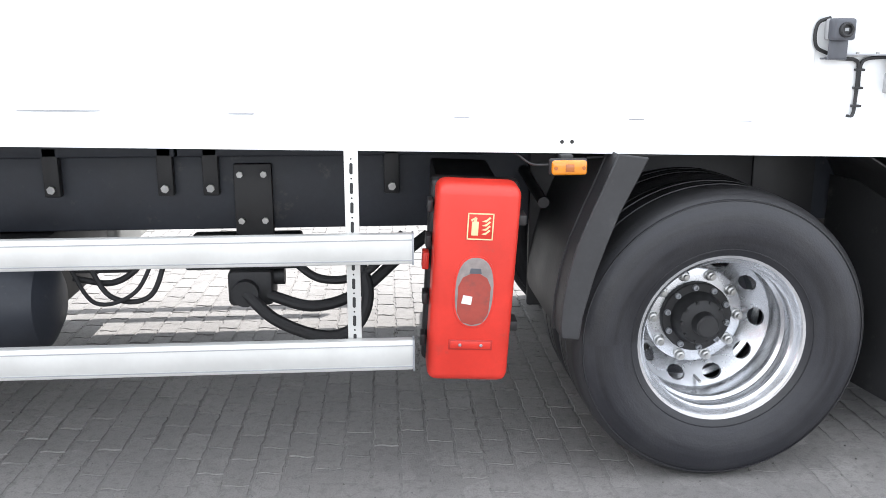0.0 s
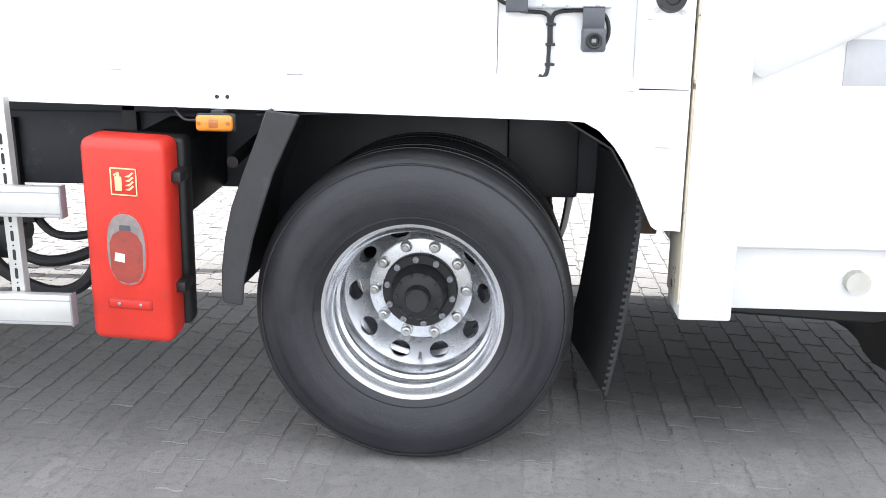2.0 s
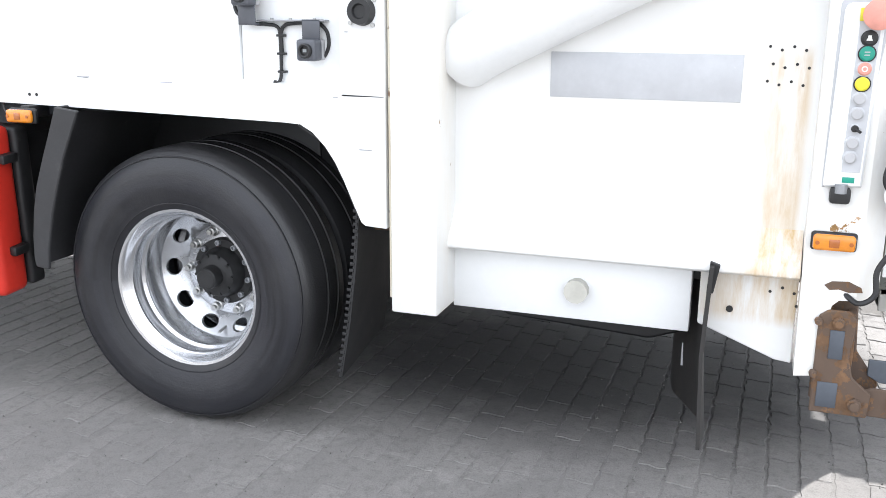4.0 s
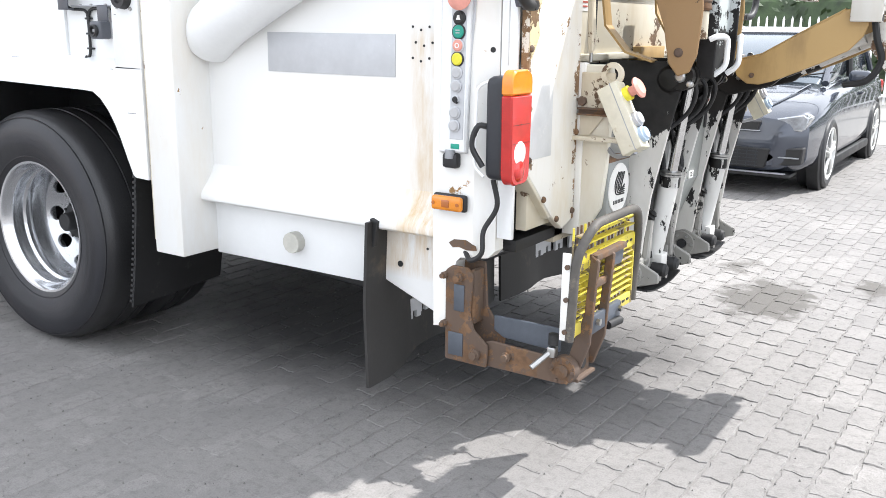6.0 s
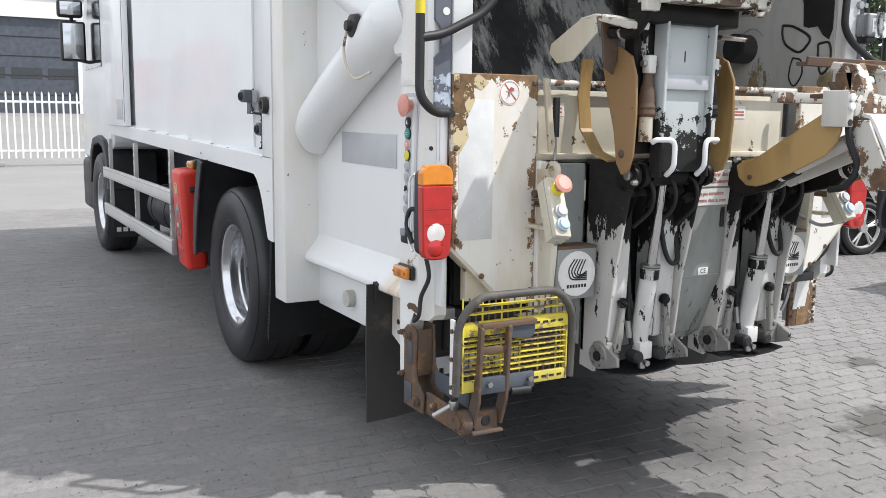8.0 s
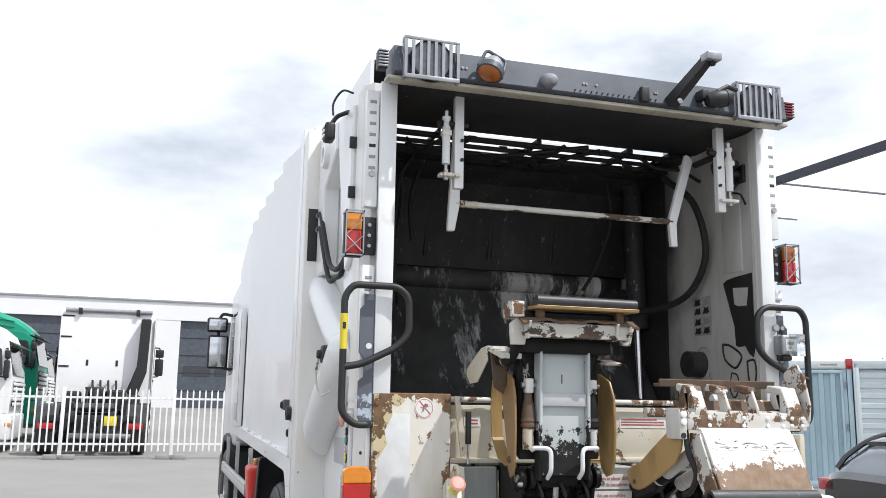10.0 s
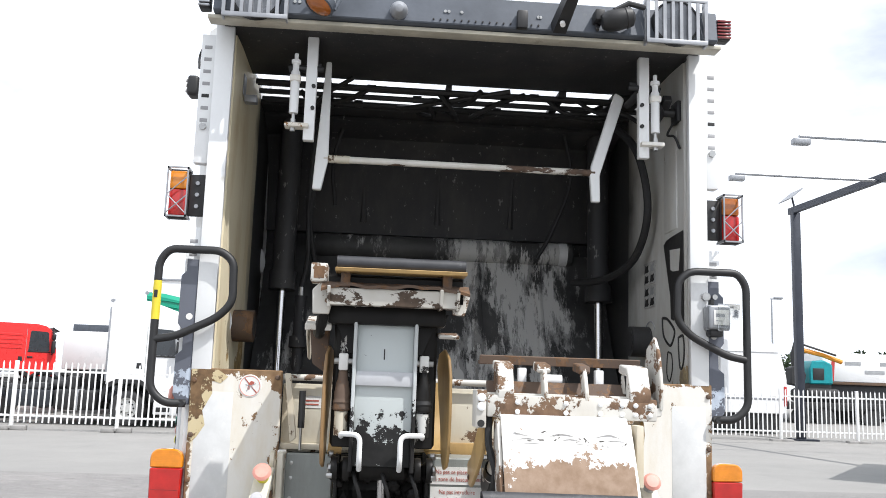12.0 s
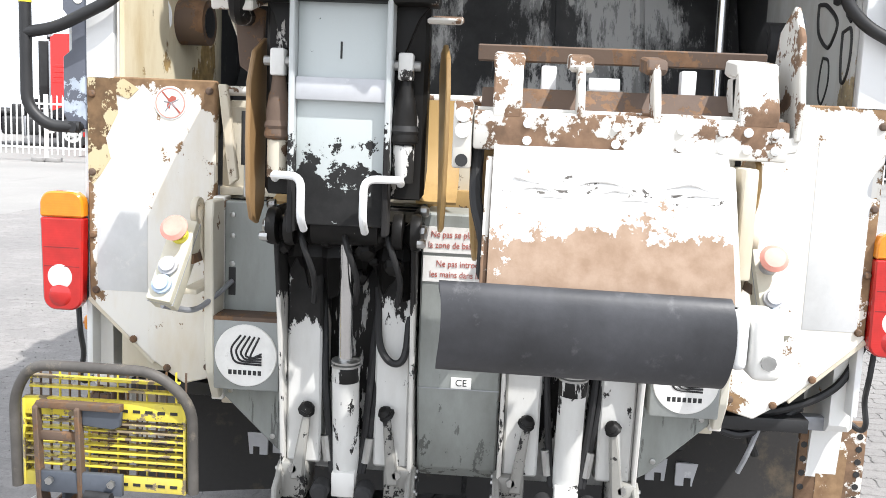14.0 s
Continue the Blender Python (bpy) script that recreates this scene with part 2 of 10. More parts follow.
COMB_WHITE = worn("scraped_white_comb_paint", (0.54, 0.525, 0.48), (0.10, 0.07, 0.05), 0.42, 10.0, 0.5, (0.4, 1.0, 1.6), (0.45, 0.40, 0.33), 0.5, shift=4.7)
FLAP = worn("white_flap_rusted_below", (0.70, 0.69, 0.67), (0.225, 0.15, 0.10), 0.14, 9.0, 0.5, grime=(0.55, 0.5, 0.44), grime_amt=0.25, shift=7.7, bias=(("z", 1.425, 1.335, 0.26),), under2=(0.30, 0.215, 0.155))
GREY_STEEL = plain("grey_green_painted_steel", (0.30, 0.315, 0.305), 0.42, 0.1, 0.16, 3.0, dirt=(0.14, 0.13, 0.12), dirt_amt=0.25)
PALE_PLATE = worn("pale_grey_plate_with_black_smear", (0.50, 0.54, 0.535), (0.02, 0.02, 0.02), 0.10, 17.0, 0.4, shift=9.0, bias=(("z", 1.55, 1.37, 0.30),), grime=(0.35, 0.36, 0.34))
BLACK_IN = worn("soot_black_steel_scraped", (0.036, 0.036, 0.038), (0.22, 0.215, 0.21), 0.18, 16.0, 0.45, (2.2, 2.2, 0.8), (0.070, 0.066, 0.062), 0.9)
BLACK_SCRAPED = worn("black_steel_scraped_in_streaks", (0.020, 0.019, 0.018), (0.40, 0.39, 0.37), 0.36, 4.0, 0.4, (9.0, 9.0, 0.55), (0.08, 0.075, 0.07), 0.6, shift=1.0, under2=(0.17, 0.165, 0.16))
WALL_IN = worn("dirty_pale_inner_wall", (0.54, 0.54, 0.52), (0.20, 0.16, 0.11), 0.10, 4.0, 0.5, (1, 1, 0.5), (0.30, 0.25, 0.18), 0.65, shift=8.0, under2=(0.40, 0.31, 0.17), bias=(("z", 2.0, 1.6, 0.24),))
CHASSIS = plain("dark_blue_grey_chassis", (0.024, 0.028, 0.037), 0.5, 0.0, 0.25, 4.0, dirt=(0.08, 0.075, 0.07), dirt_amt=0.3)
BLACK = plain("black_plastic", (0.018, 0.018, 0.019), 0.5, var=0.25, scale=8.0, dirt=(0.06, 0.057, 0.052), dirt_amt=0.2)
MUDGUARD = plain("black_mudguard_plastic", (0.030, 0.030, 0.032), 0.55, var=0.3, scale=4.0, bump=0.15, dirt=(0.075, 0.072, 0.068), dirt_amt=0.3)
RUBBER = plain("black_rubber", (0.018, 0.018, 0.019), 0.66, var=0.3, scale=5.0, dirt=(0.06, 0.057, 0.054), dirt_amt=0.28)
DUSTY_RUBBER = plain("dusty_black_rubber", (0.026, 0.0245, 0.0235), 0.6, var=0.25, scale=1.6, bump=0.1, dirt=(0.11, 0.085, 0.055), dirt_amt=0.45)
RUBBER_GREY = plain("grey_black_rubber_sleeve", (0.042, 0.043, 0.048), 0.48, var=0.3, scale=7.0, bump=0.12, dirt=(0.10, 0.10, 0.105), dirt_amt=0.3)


def tyre_rubber(name):
    """Worn black rubber: scuffs and rubbed rings that run round the wheel, dust in the shoulder."""
    m, n, l, b = nodes_of(name)
    tc, sp = n.new("ShaderNodeTexCoord"), n.new("ShaderNodeSeparateXYZ")
    l.new(tc.outputs["Object"], sp.inputs[0])
    cb = n.new("ShaderNodeCombineXYZ")
    l.new(sp.outputs[0], cb.inputs[0])
    l.new(sp.outputs[2], cb.inputs[1])
    rad = n.new("ShaderNodeVectorMath")
    rad.operation = "LENGTH"
    l.new(cb.outputs[0], rad.inputs[0])
    ang = n.new("ShaderNodeMath")
    ang.operation = "ARCTAN2"
    l.new(sp.outputs[2], ang.inputs[0])
    l.new(sp.outputs[0], ang.inputs[1])
    pol = n.new("ShaderNodeCombineXYZ")
    l.new(rad.outputs["Value"], pol.inputs[0])
    l.new(ang.outputs[0], pol.inputs[1])
    l.new(sp.outputs[1], pol.inputs[2])

    def polar_noise(stretch, scale, detail, rough, shift=0.0):
        mp, no = n.new("ShaderNodeMapping"), n.new("ShaderNodeTexNoise")
        mp.inputs["Scale"].default_value, mp.inputs["Location"].default_value = stretch, (shift, shift, shift)
        no.inputs["Scale"].default_value, no.inputs["Detail"].default_value, no.inputs["Roughness"].default_value = scale, detail, rough
        l.new(pol.outputs[0], mp.inputs["Vector"])
        l.new(mp.outputs["Vector"], no.inputs["Vector"])
        return no.outputs["Fac"]
    rings = polar_noise((26.0, 0.5, 8.0), 1.0, 5.0, 0.6)
    scuff = polar_noise((30.0, 2.6, 10.0), 1.0, 8.0, 0.72, 3.0)
    dust = noise_node(n, l, 5.0, 8.0, 0.7, shift=2.0)
    grain = noise_node(n, l, 110.0, 4.0)
    c = mixc(n, l, ramp(n, l, rings, 0.35, 0.66), (0.008, 0.0083, 0.0105), (0.020, 0.0206, 0.026))
    c = mixc(n, l, ramp(n, l, dust, 0.45, 0.75, 0.0, 0.5), c, (0.036, 0.0355, 0.037))
    c = mixc(n, l, ramp(n, l, rad.outputs["Value"], 0.485, 0.528, 0.0, 0.5), c, (0.042, 0.041, 0.040))
    c = mixc(n, l, ramp(n, l, scuff, 0.68, 0.73, 0.0, 0.65), c, (0.16, 0.157, 0.155))
    l.new(c, b.inputs["Base Color"])
    l.new(ramp(n, l, rings, 0.3, 0.7, 0.34, 0.56), b.inputs["Roughness"])
    b.inputs["Specular IOR Level"].default_value = 0.5
    ad = n.new("ShaderNodeMath")
    ad.operation = "MULTIPLY_ADD"
    l.new(scuff, ad.inputs[0])
    ad.inputs[1].default_value = 1.6
    l.new(grain, ad.inputs[2])
    bumped(n, l, b, ad.outputs[0], 0.22, 0.004)
    return m


TYRE = tyre_rubber("tyre_rubber")
RIM = plain("silver_painted_rim", (0.72, 0.73, 0.75), 0.20, 0.88, 0.07, 4.0, bump=0.02, dirt=(0.42, 0.42, 0.42), dirt_amt=0.15)
RIM_DISC = plain("silver_wheel_disc", (0.58, 0.59, 0.61), 0.24, 0.82, 0.08, 5.0, bump=0.02, dirt=(0.36, 0.36, 0.36), dirt_amt=0.2)
STEEL = plain("bare_steel", (0.45, 0.45, 0.44), 0.32, 0.9, 0.15, 20.0)
CHROME = plain("chromed_rod", (0.62, 0.62, 0.62), 0.16, 1.0, 0.06, 8.0)
ALU = plain("aluminium_rail", (0.62, 0.62, 0.60), 0.42, 0.45, 0.06, 5.0, dirt=(0.4, 0.38, 0.34), dirt_amt=0.15)
HUB = plain("dark_cast_hub", (0.030, 0.030, 0.031), 0.55, 0.3, 0.3, 14.0)
RED = plain("red_plastic", (0.62, 0.035, 0.022), 0.36, var=0.1, scale=6.0, bump=0.04, dirt=(0.42, 0.05, 0.035), dirt_amt=0.25)
LAMP_SHELL = plain("dark_lamp_shell", (0.020, 0.022, 0.028), 0.45, var=0.2, scale=10.0)
LAMP_GREY = plain("dull_grey_lamp_glass", (0.24, 0.25, 0.27), 0.25, 0.1, 0.2, 9.0)
BEAM = plain("blue_grey_top_beam", (0.082, 0.094, 0.115), 0.45, 0.1, 0.2, 4.0, dirt=(0.12, 0.12, 0.12), dirt_amt=0.2)
GREY_MET = plain("galvanised_grey", (0.33, 0.34, 0.36), 0.42, 0.45, 0.12, 14.0)
YELLOW = worn("yellow_step_paint", (0.70, 0.58, 0.05), (0.34, 0.27, 0.17), 0.40, 12.0, 0.55, grime=(0.35, 0.28, 0.12), grime_amt=0.9)
STEP_TUBE = plain("dull_grey_brown_tube", (0.085, 0.078, 0.07), 0.6, var=0.3, scale=8.0, dirt=(0.20, 0.17, 0.13), dirt_amt=0.4)
YELLOW_TAPE = plain("yellow_tape", (0.75, 0.60, 0.04), 0.5, var=0.1)
DARK_RED = lens_mat("dull_dark_red_lens", (0.20, 0.015, 0.015))
LENS_RED, LENS_AMBER, LENS_CLEAR = lens_mat("red_lens", (0.50, 0.014, 0.012)), lens_mat("amber_lens", (0.78, 0.26, 0.015)), lens_mat("clear_lens", (0.75, 0.72, 0.70))
AMBER_DARK = lens_mat("dull_amber_lens", (0.45, 0.13, 0.02))
STRIP_PALE = plain("pale_grey_film", (0.63, 0.635, 0.63), 0.5, var=0.08, scale=9.0, dirt=(0.70, 0.69, 0.67), dirt_amt=0.3)
PLATE = plain("grey_reflective_plate", (0.50, 0.51, 0.53), 0.4, 0.1, 0.06, 12.0, dirt=(0.7, 0.7, 0.7), dirt_amt=0.2)
PINK = plain("faded_red_button", (0.70, 0.31, 0.25), 0.5, var=0.12, scale=20.0)
GREEN_BTN, YELLOW_BTN = plain("green_button", (0.01, 0.28, 0.20), 0.35), plain("yellow_button", (0.72, 0.66, 0.04), 0.35)
GREY_BTN, BLUE_BTN = plain("grey_button", (0.45, 0.45, 0.46), 0.45), plain("pale_blue_button", (0.40, 0.50, 0.62), 0.35)
CREAM_BOX = plain("cream_control_box", (0.60, 0.57, 0.46), 0.5, var=0.12, scale=9.0, dirt=(0.36, 0.28, 0.17), dirt_amt=0.3)
PANEL_GREY = plain("light_grey_control_box", (0.74, 0.75, 0.75), 0.4, var=0.05)
LABEL_WHITE = plain("white_label", (0.76, 0.75, 0.72), 0.5, var=0.08, scale=20.0, dirt=(0.45, 0.42, 0.38), dirt_amt=0.25)
INK, INK_RED, INK_GREY = plain("black_print", (0.02, 0.02, 0.02), 0.6), plain("faded_red_print", (0.42, 0.10, 0.07), 0.6), plain("grey_print", (0.33, 0.34, 0.35), 0.6)
SLOT_GREY = plain("shaded_slot_grey", (0.34, 0.34, 0.345), 0.6)
GRIT = plain("dark_grit", (0.165, 0.16, 0.15), 0.95, var=0.4, scale=30.0)
WINDOW = plain("smoked_window", (0.27, 0.235, 0.225), 0.12, var=0.2, scale=20.0)
DARK_GLASS = plain("dark_glass", (0.02, 0.025, 0.03), 0.06, var=0.2, coat=0.5)
MIRROR = plain("mirror_glass", (0.6, 0.62, 0.64), 0.04, 1.0, 0.02)
CREAM_LIGHT = worn("cream_painted_housing", (0.66, 0.63, 0.54), (0.22, 0.13, 0.07), 0.13, 8.0, 0.45, grime=(0.46, 0.36, 0.22), grime_amt=0.6, shift=8.8)
FOOT = worn("grey_foot_smeared_with_grease", (0.27, 0.265, 0.245), (0.02, 0.019, 0.018), 0.30, 12.0, 0.45, grime=(0.14, 0.13, 0.115), grime_amt=0.9, shift=5.5)
WALL_CREAM = worn("cream_stained_inner_wall", (0.76, 0.67, 0.48), (0.46, 0.31, 0.12), 0.16, 4.0, 0.5, (1, 1, 0.5), (0.48, 0.33, 0.13), 1.0, shift=2.0, under2=(0.20, 0.13, 0.06), bias=(("z", 2.1, 1.6, 0.14),))
CAM_GREY = plain("dark_grey_camera_shell", (0.09, 0.095, 0.11), 0.4, var=0.15, scale=12.0)
COVER = worn("streaked_grey_green_cover", (0.29, 0.31, 0.295), (0.10, 0.105, 0.10), 0.13, 5.0, 0.42, (5.0, 5.0, 0.45), (0.13, 0.132, 0.118), 0.85, shift=4.4, under2=(0.17, 0.175, 0.165), bias=(("z", 0.92, 0.62, 0.10),))
ROOF_EDGE = plain("greyish_cream_edge", (0.50, 0.47, 0.39), 0.5, var=0.2, scale=5.0, dirt=(0.25, 0.21, 0.15), dirt_amt=0.3)
PLUG = plain("beige_plug", (0.50, 0.49, 0.44), 0.5, var=0.1, scale=25.0)


def rust_run(name, x0, x1, z0, z1, amount):
    """White paint with ochre rust water running down between two uprights."""
    m, n, l, b = nodes_of(name)
    tc, sp = n.new("ShaderNodeTexCoord"), n.new("ShaderNodeSeparateXYZ")
    l.new(tc.outputs["Object"], sp.inputs[0])
    f = ramp(n, l, noise_node(n, l, 7.0, 8.0, 0.7, (2.2, 1.0, 0.35)), 0.33, 0.62)
    xm = (x0 + x1) / 2
    fade = ((sp.outputs[0], x0, x0 + (xm - x0) * 0.8), (sp.outputs[0], x1, x1 - (x1 - xm) * 0.3), (sp.outputs[2], z1, z1 - 0.06), (sp.outputs[2], z0 - 0.02, z0 + 0.02))
    for v, a, c in fade:
        mu = n.new("ShaderNodeMath")
        mu.operation = "MULTIPLY"
        l.new(f, mu.inputs[0])
        l.new(ramp(n, l, v, a, c), mu.inputs[1])
        f = mu.outputs[0]
    broad, speck = noise_node(n, l, 1.5), noise_node(n, l, 45.0, 5.0, 0.7)
    c = mixc(n, l, ramp(n, l, broad, 0.3, 0.7), (0.76, 0.76, 0.745), (0.80, 0.80, 0.79))
    c = mixc(n, l, ramp(n, l, f, 0.0, 1.0, 0.0, amount), c, (0.52, 0.33, 0.105))
    c = mixc(n, l, ramp(n, l, speck, 0.70, 0.74, 0.0, 0.7), c, (0.40, 0.27, 0.14))
    l.new(c, b.inputs["Base Color"])
    b.inputs["Roughness"].default_value = 0.38
    b.inputs["Coat Weight"].default_value = 0.2
    bumped(n, l, b, speck, 0.03)
    return m


SIDE_RUN, LEDGE_RUN, BEAM_RUN = rust_run("white_side_with_rust_runs", 1.95, 2.12, 0.80, 1.46, 0.62), rust_run("white_ledge_with_rust_runs", 1.90, 2.26, 0.70, 1.2, 1.0), rust_run("white_beam_end_with_rust", 1.75, 2.3, 0.60, 0.95, 0.75)


def scraped(name):
    """Sooty plate rubbed to pale grey: ragged upright patches, thin runs and specks."""
    m, n, l, b = nodes_of(name)
    broad = noise_node(n, l, 3.0, 7.0, 0.65, (1, 1, 1), 1.1)
    patch = noise_node(n, l, 2.6, 6.0, 0.6, (0.6, 1.25, 0.5), 3.3)
    streak = noise_node(n, l, 17.0, 10.0, 0.8, (0.30, 1, 0.30))
    runs = noise_node(n, l, 30.0, 8.0, 0.75, (0.22, 1, 0.22), 6.0)
    speck = noise_node(n, l, 42.0, 6.0, 0.7, shift=8.0)
    # the load rubs the middle of the far half hardest
    tc, sp, off, far, zone = n.new("ShaderNodeTexCoord"), n.new("ShaderNodeSeparateXYZ"), n.new("ShaderNodeMath"), n.new("ShaderNodeMath"), n.new("ShaderNodeMath")
    l.new(tc.outputs["Object"], sp.inputs[0])
    off.operation, far.operation, zone.operation = "SUBTRACT", "ABSOLUTE", "ADD"
    l.new(sp.outputs[1], off.inputs[0])
    off.inputs[1].default_value = 1.38
    l.new(off.outputs[0], far.inputs[0])
    l.new(patch, zone.inputs[0])
    l.new(ramp(n, l, far.outputs[0], 0.22, 0.72, 0.085, -0.10), zone.inputs[1])
    patch = zone.outputs[0]

    def weighted(a, k, c_):
        ad = n.new("ShaderNodeMath")
        ad.operation = "MULTIPLY_ADD"
        l.new(a, ad.inputs[0])
        ad.inputs[1].default_value = k
        l.new(c_, ad.inputs[2])
        return ad.outputs[0]
    c = mixc(n, l, ramp(n, l, broad, 0.3, 0.7), (0.028, 0.0278, 0.0282), (0.070, 0.0695, 0.069))
    c = mixc(n, l, ramp(n, l, weighted(patch, 1.5, streak), 1.265, 1.36, 0.0, 0.85), c, (0.27, 0.268, 0.262))
    c = mixc(n, l, ramp(n, l, weighted(patch, 1.5, runs), 1.34, 1.40, 0.0, 0.9), c, (0.48, 0.475, 0.46))
    c = mixc(n, l, ramp(n, l, speck, 0.70, 0.74, 0.0, 0.7), c, (0.30, 0.295, 0.28))
    l.new(c, b.inputs["Base Color"])
    b.inputs["Roughness"].default_value = 0.5
    bumped(n, l, b, streak, 0.25)
    return m


def darkened(m, x0, x1):
    """Darkens a material towards low x, thinning out from x0 to x1 in ragged clouds."""
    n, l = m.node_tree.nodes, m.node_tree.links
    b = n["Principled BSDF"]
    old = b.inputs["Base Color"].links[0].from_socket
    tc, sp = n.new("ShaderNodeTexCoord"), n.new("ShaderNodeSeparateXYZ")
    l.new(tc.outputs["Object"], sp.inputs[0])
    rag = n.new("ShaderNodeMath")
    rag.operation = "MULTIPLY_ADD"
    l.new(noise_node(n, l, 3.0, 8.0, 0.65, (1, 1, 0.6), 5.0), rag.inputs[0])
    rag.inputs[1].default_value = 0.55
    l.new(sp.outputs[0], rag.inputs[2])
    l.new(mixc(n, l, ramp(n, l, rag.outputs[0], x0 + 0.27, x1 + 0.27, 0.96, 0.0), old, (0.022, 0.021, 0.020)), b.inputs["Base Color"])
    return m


HOPPER = scraped("hopper_plate_scraped")
darkened(WALL_IN, 1.40, 1.70)
darkened(WALL_CREAM, 1.40, 1.62)
for dull in (HOPPER, BLACK_IN, BLACK_SCRAPED, GREASE, SOOTY):          # soot and grease hardly shine
    dull.node_tree.nodes["Principled BSDF"].inputs["Specular IOR Level"].default_value = 0.18
RAIL_PLATE = worn("dark_blue_grey_plate_rubbed_pale", (0.115, 0.125, 0.155), (0.50, 0.56, 0.64), 0.06, 14.0, 0.45, grime=(0.075, 0.08, 0.095), grime_amt=0.5, shift=6.1, under2=(0.38, 0.43, 0.50), bias=(("z", 1.68, 1.61, 0.22), ("z", 1.56, 1.50, -0.2)))
BAR_WORN = worn("bar_paint_worn_to_rust", (0.66, 0.64, 0.59), (0.13, 0.085, 0.06), 0.36, 9.0, 0.5, (1.0, 0.35, 1.0), (0.36, 0.30, 0.22), 0.6, shift=1.9)
WALL_LABEL = plain("worn_grey_label", (0.42, 0.42, 0.41), 0.5, var=0.2, scale=30.0, dirt=(0.2, 0.19, 0.17), dirt_amt=0.4)
TAR = plain("dried_tar", (0.022, 0.021, 0.021), 0.6, var=0.3, scale=9.0, bump=0.2)
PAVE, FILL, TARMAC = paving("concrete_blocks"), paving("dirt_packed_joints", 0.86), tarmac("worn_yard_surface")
JOINT = plain("sandy_joint", (0.105, 0.10, 0.094), 0.95, var=0.3, scale=9.0, fine=150.0, bump=0.3)

# ---- shape tools ----
def solid(bm, verts, faces):
    vs = [bm.verts.new(v) for v in verts]
    for f in faces:
        try:
            bm.faces.new([vs[i] for i in f])
        except ValueError:
            pass
    return vs


def bevel_new(bm, vs, width, seg=2):
    edges = list({e for v in vs for e in v.link_edges})
    bmesh.ops.bevel(bm, geom=edges, offset=width, segments=seg, profile=0.5, affect="EDGES", clamp_overlap=True)


def box(bm, x0, x1, y0, y1, z0, z1, bev=0.004, seg=2, m=None):
    co = [Vector((x, y, z)) for z in (z0, z1) for y in (y0, y1) for x in (x0, x1)]
    if m is not None:
        co = [m @ c for c in co]
    vs = solid(bm, co, [(0, 2, 3, 1), (4, 5, 7, 6), (0, 1, 5, 4), (2, 6, 7, 3), (0, 4, 6, 2), (1, 3, 7, 5)])
    if bev:
        bevel_new(bm, vs, min(bev, 0.45 * min(abs(x1 - x0), abs(y1 - y0), abs(z1 - z0))), seg)
    return bm


AX = {"x": (1, 2, 0), "y": (0, 2, 1), "z": (0, 1, 2)}


def prism(bm, pts, axis, a0, a1, bev=0.003):
    """A polygon, given in the two other axes in their order, drawn out along axis from a0 to a1."""
    i, j, k = AX[axis]

    def at(p, a):
        c = [0, 0, 0]
        c[i], c[j], c[k] = p[0], p[1], a
        return c
    n = len(pts)
    vs = solid(bm, [at(p, a0) for p in pts] + [at(p, a1) for p in pts],
               [tuple(range(n)), tuple(range(2 * n - 1, n - 1, -1))] + [(q, (q + 1) % n, n + (q + 1) % n, n + q) for q in range(n)])
    bmesh.ops.recalc_face_normals(bm, faces=list({f for v in vs for f in v.link_faces}))
    if bev:
        bevel_new(bm, vs, bev, 1)
    return bm


def basis(d):
    d = Vector(d).normalized()
    u = d.orthogonal().normalized()
    return u, d.cross(u)


def cyl(bm, p0, p1, r0, r1=None, seg=20, caps=True):
    p0, p1 = Vector(p0), Vector(p1)
    r1 = r0 if r1 is None else r1
    u, w = basis(p1 - p0)
    vs = []
    for p, r in ((p0, r0), (p1, r1)):
        vs += [p + (u * math.cos(a) + w * math.sin(a)) * r for a in (2 * math.pi * k / seg for k in range(seg))]
    fs = [(k, (k + 1) % seg, seg + (k + 1) % seg, seg + k) for k in range(seg)]
    if caps:
        fs += [tuple(range(seg - 1, -1, -1)), tuple(range(seg, 2 * seg))]
    solid(bm, vs, fs)
    return bm


def lathe(bm, prof, origin, axis, seg=48):
    """Spin a profile of (radius, distance along axis); closed where the radius is 0."""
    o = Vector(origin)
    d = Vector(axis).normalized()
    u, w = basis(d)
    rows = []
    for r, a in prof:
        rows.append([bm.verts.new(o + d * a)] if r == 0 else
                    [bm.verts.new(o + d * a + (u * math.cos(t) + w * math.sin(t)) * r) for t in (2 * math.pi * k / seg for k in range(seg))])
    fs = []
    for a, b in zip(rows, rows[1:]):
        for k in range(seg):
            q = (k + 1) % seg
            if len(a) == 1 and len(b) == 1:
                continue
            quad = [a[0], b[k], b[q]] if len(a) == 1 else [a[k], b[0], a[q]] if len(b) == 1 else [a[k], b[k], b[q], a[q]]
            fs.append(bm.faces.new(quad))
    bmesh.ops.recalc_face_normals(bm, faces=fs)
    return bm


def rounded(pts, r, n=5):
    """Round the corners of a polyline by arcs of about radius r."""
    pts = [Vector(p) for p in pts]
    out = [pts[0]]
    for a, b, c in zip(pts, pts[1:], pts[2:]):
        d = min(r, (a - b).length * 0.45, (c - b).length * 0.45)
        p, q = b + (a - b).normalized() * d, b + (c - b).normalized() * d
        for k in range(n + 1):
            t = k / n
            out.append(p * (1 - t) ** 2 + b * 2 * t * (1 - t) + q * t * t)
    return out + [pts[-1]]


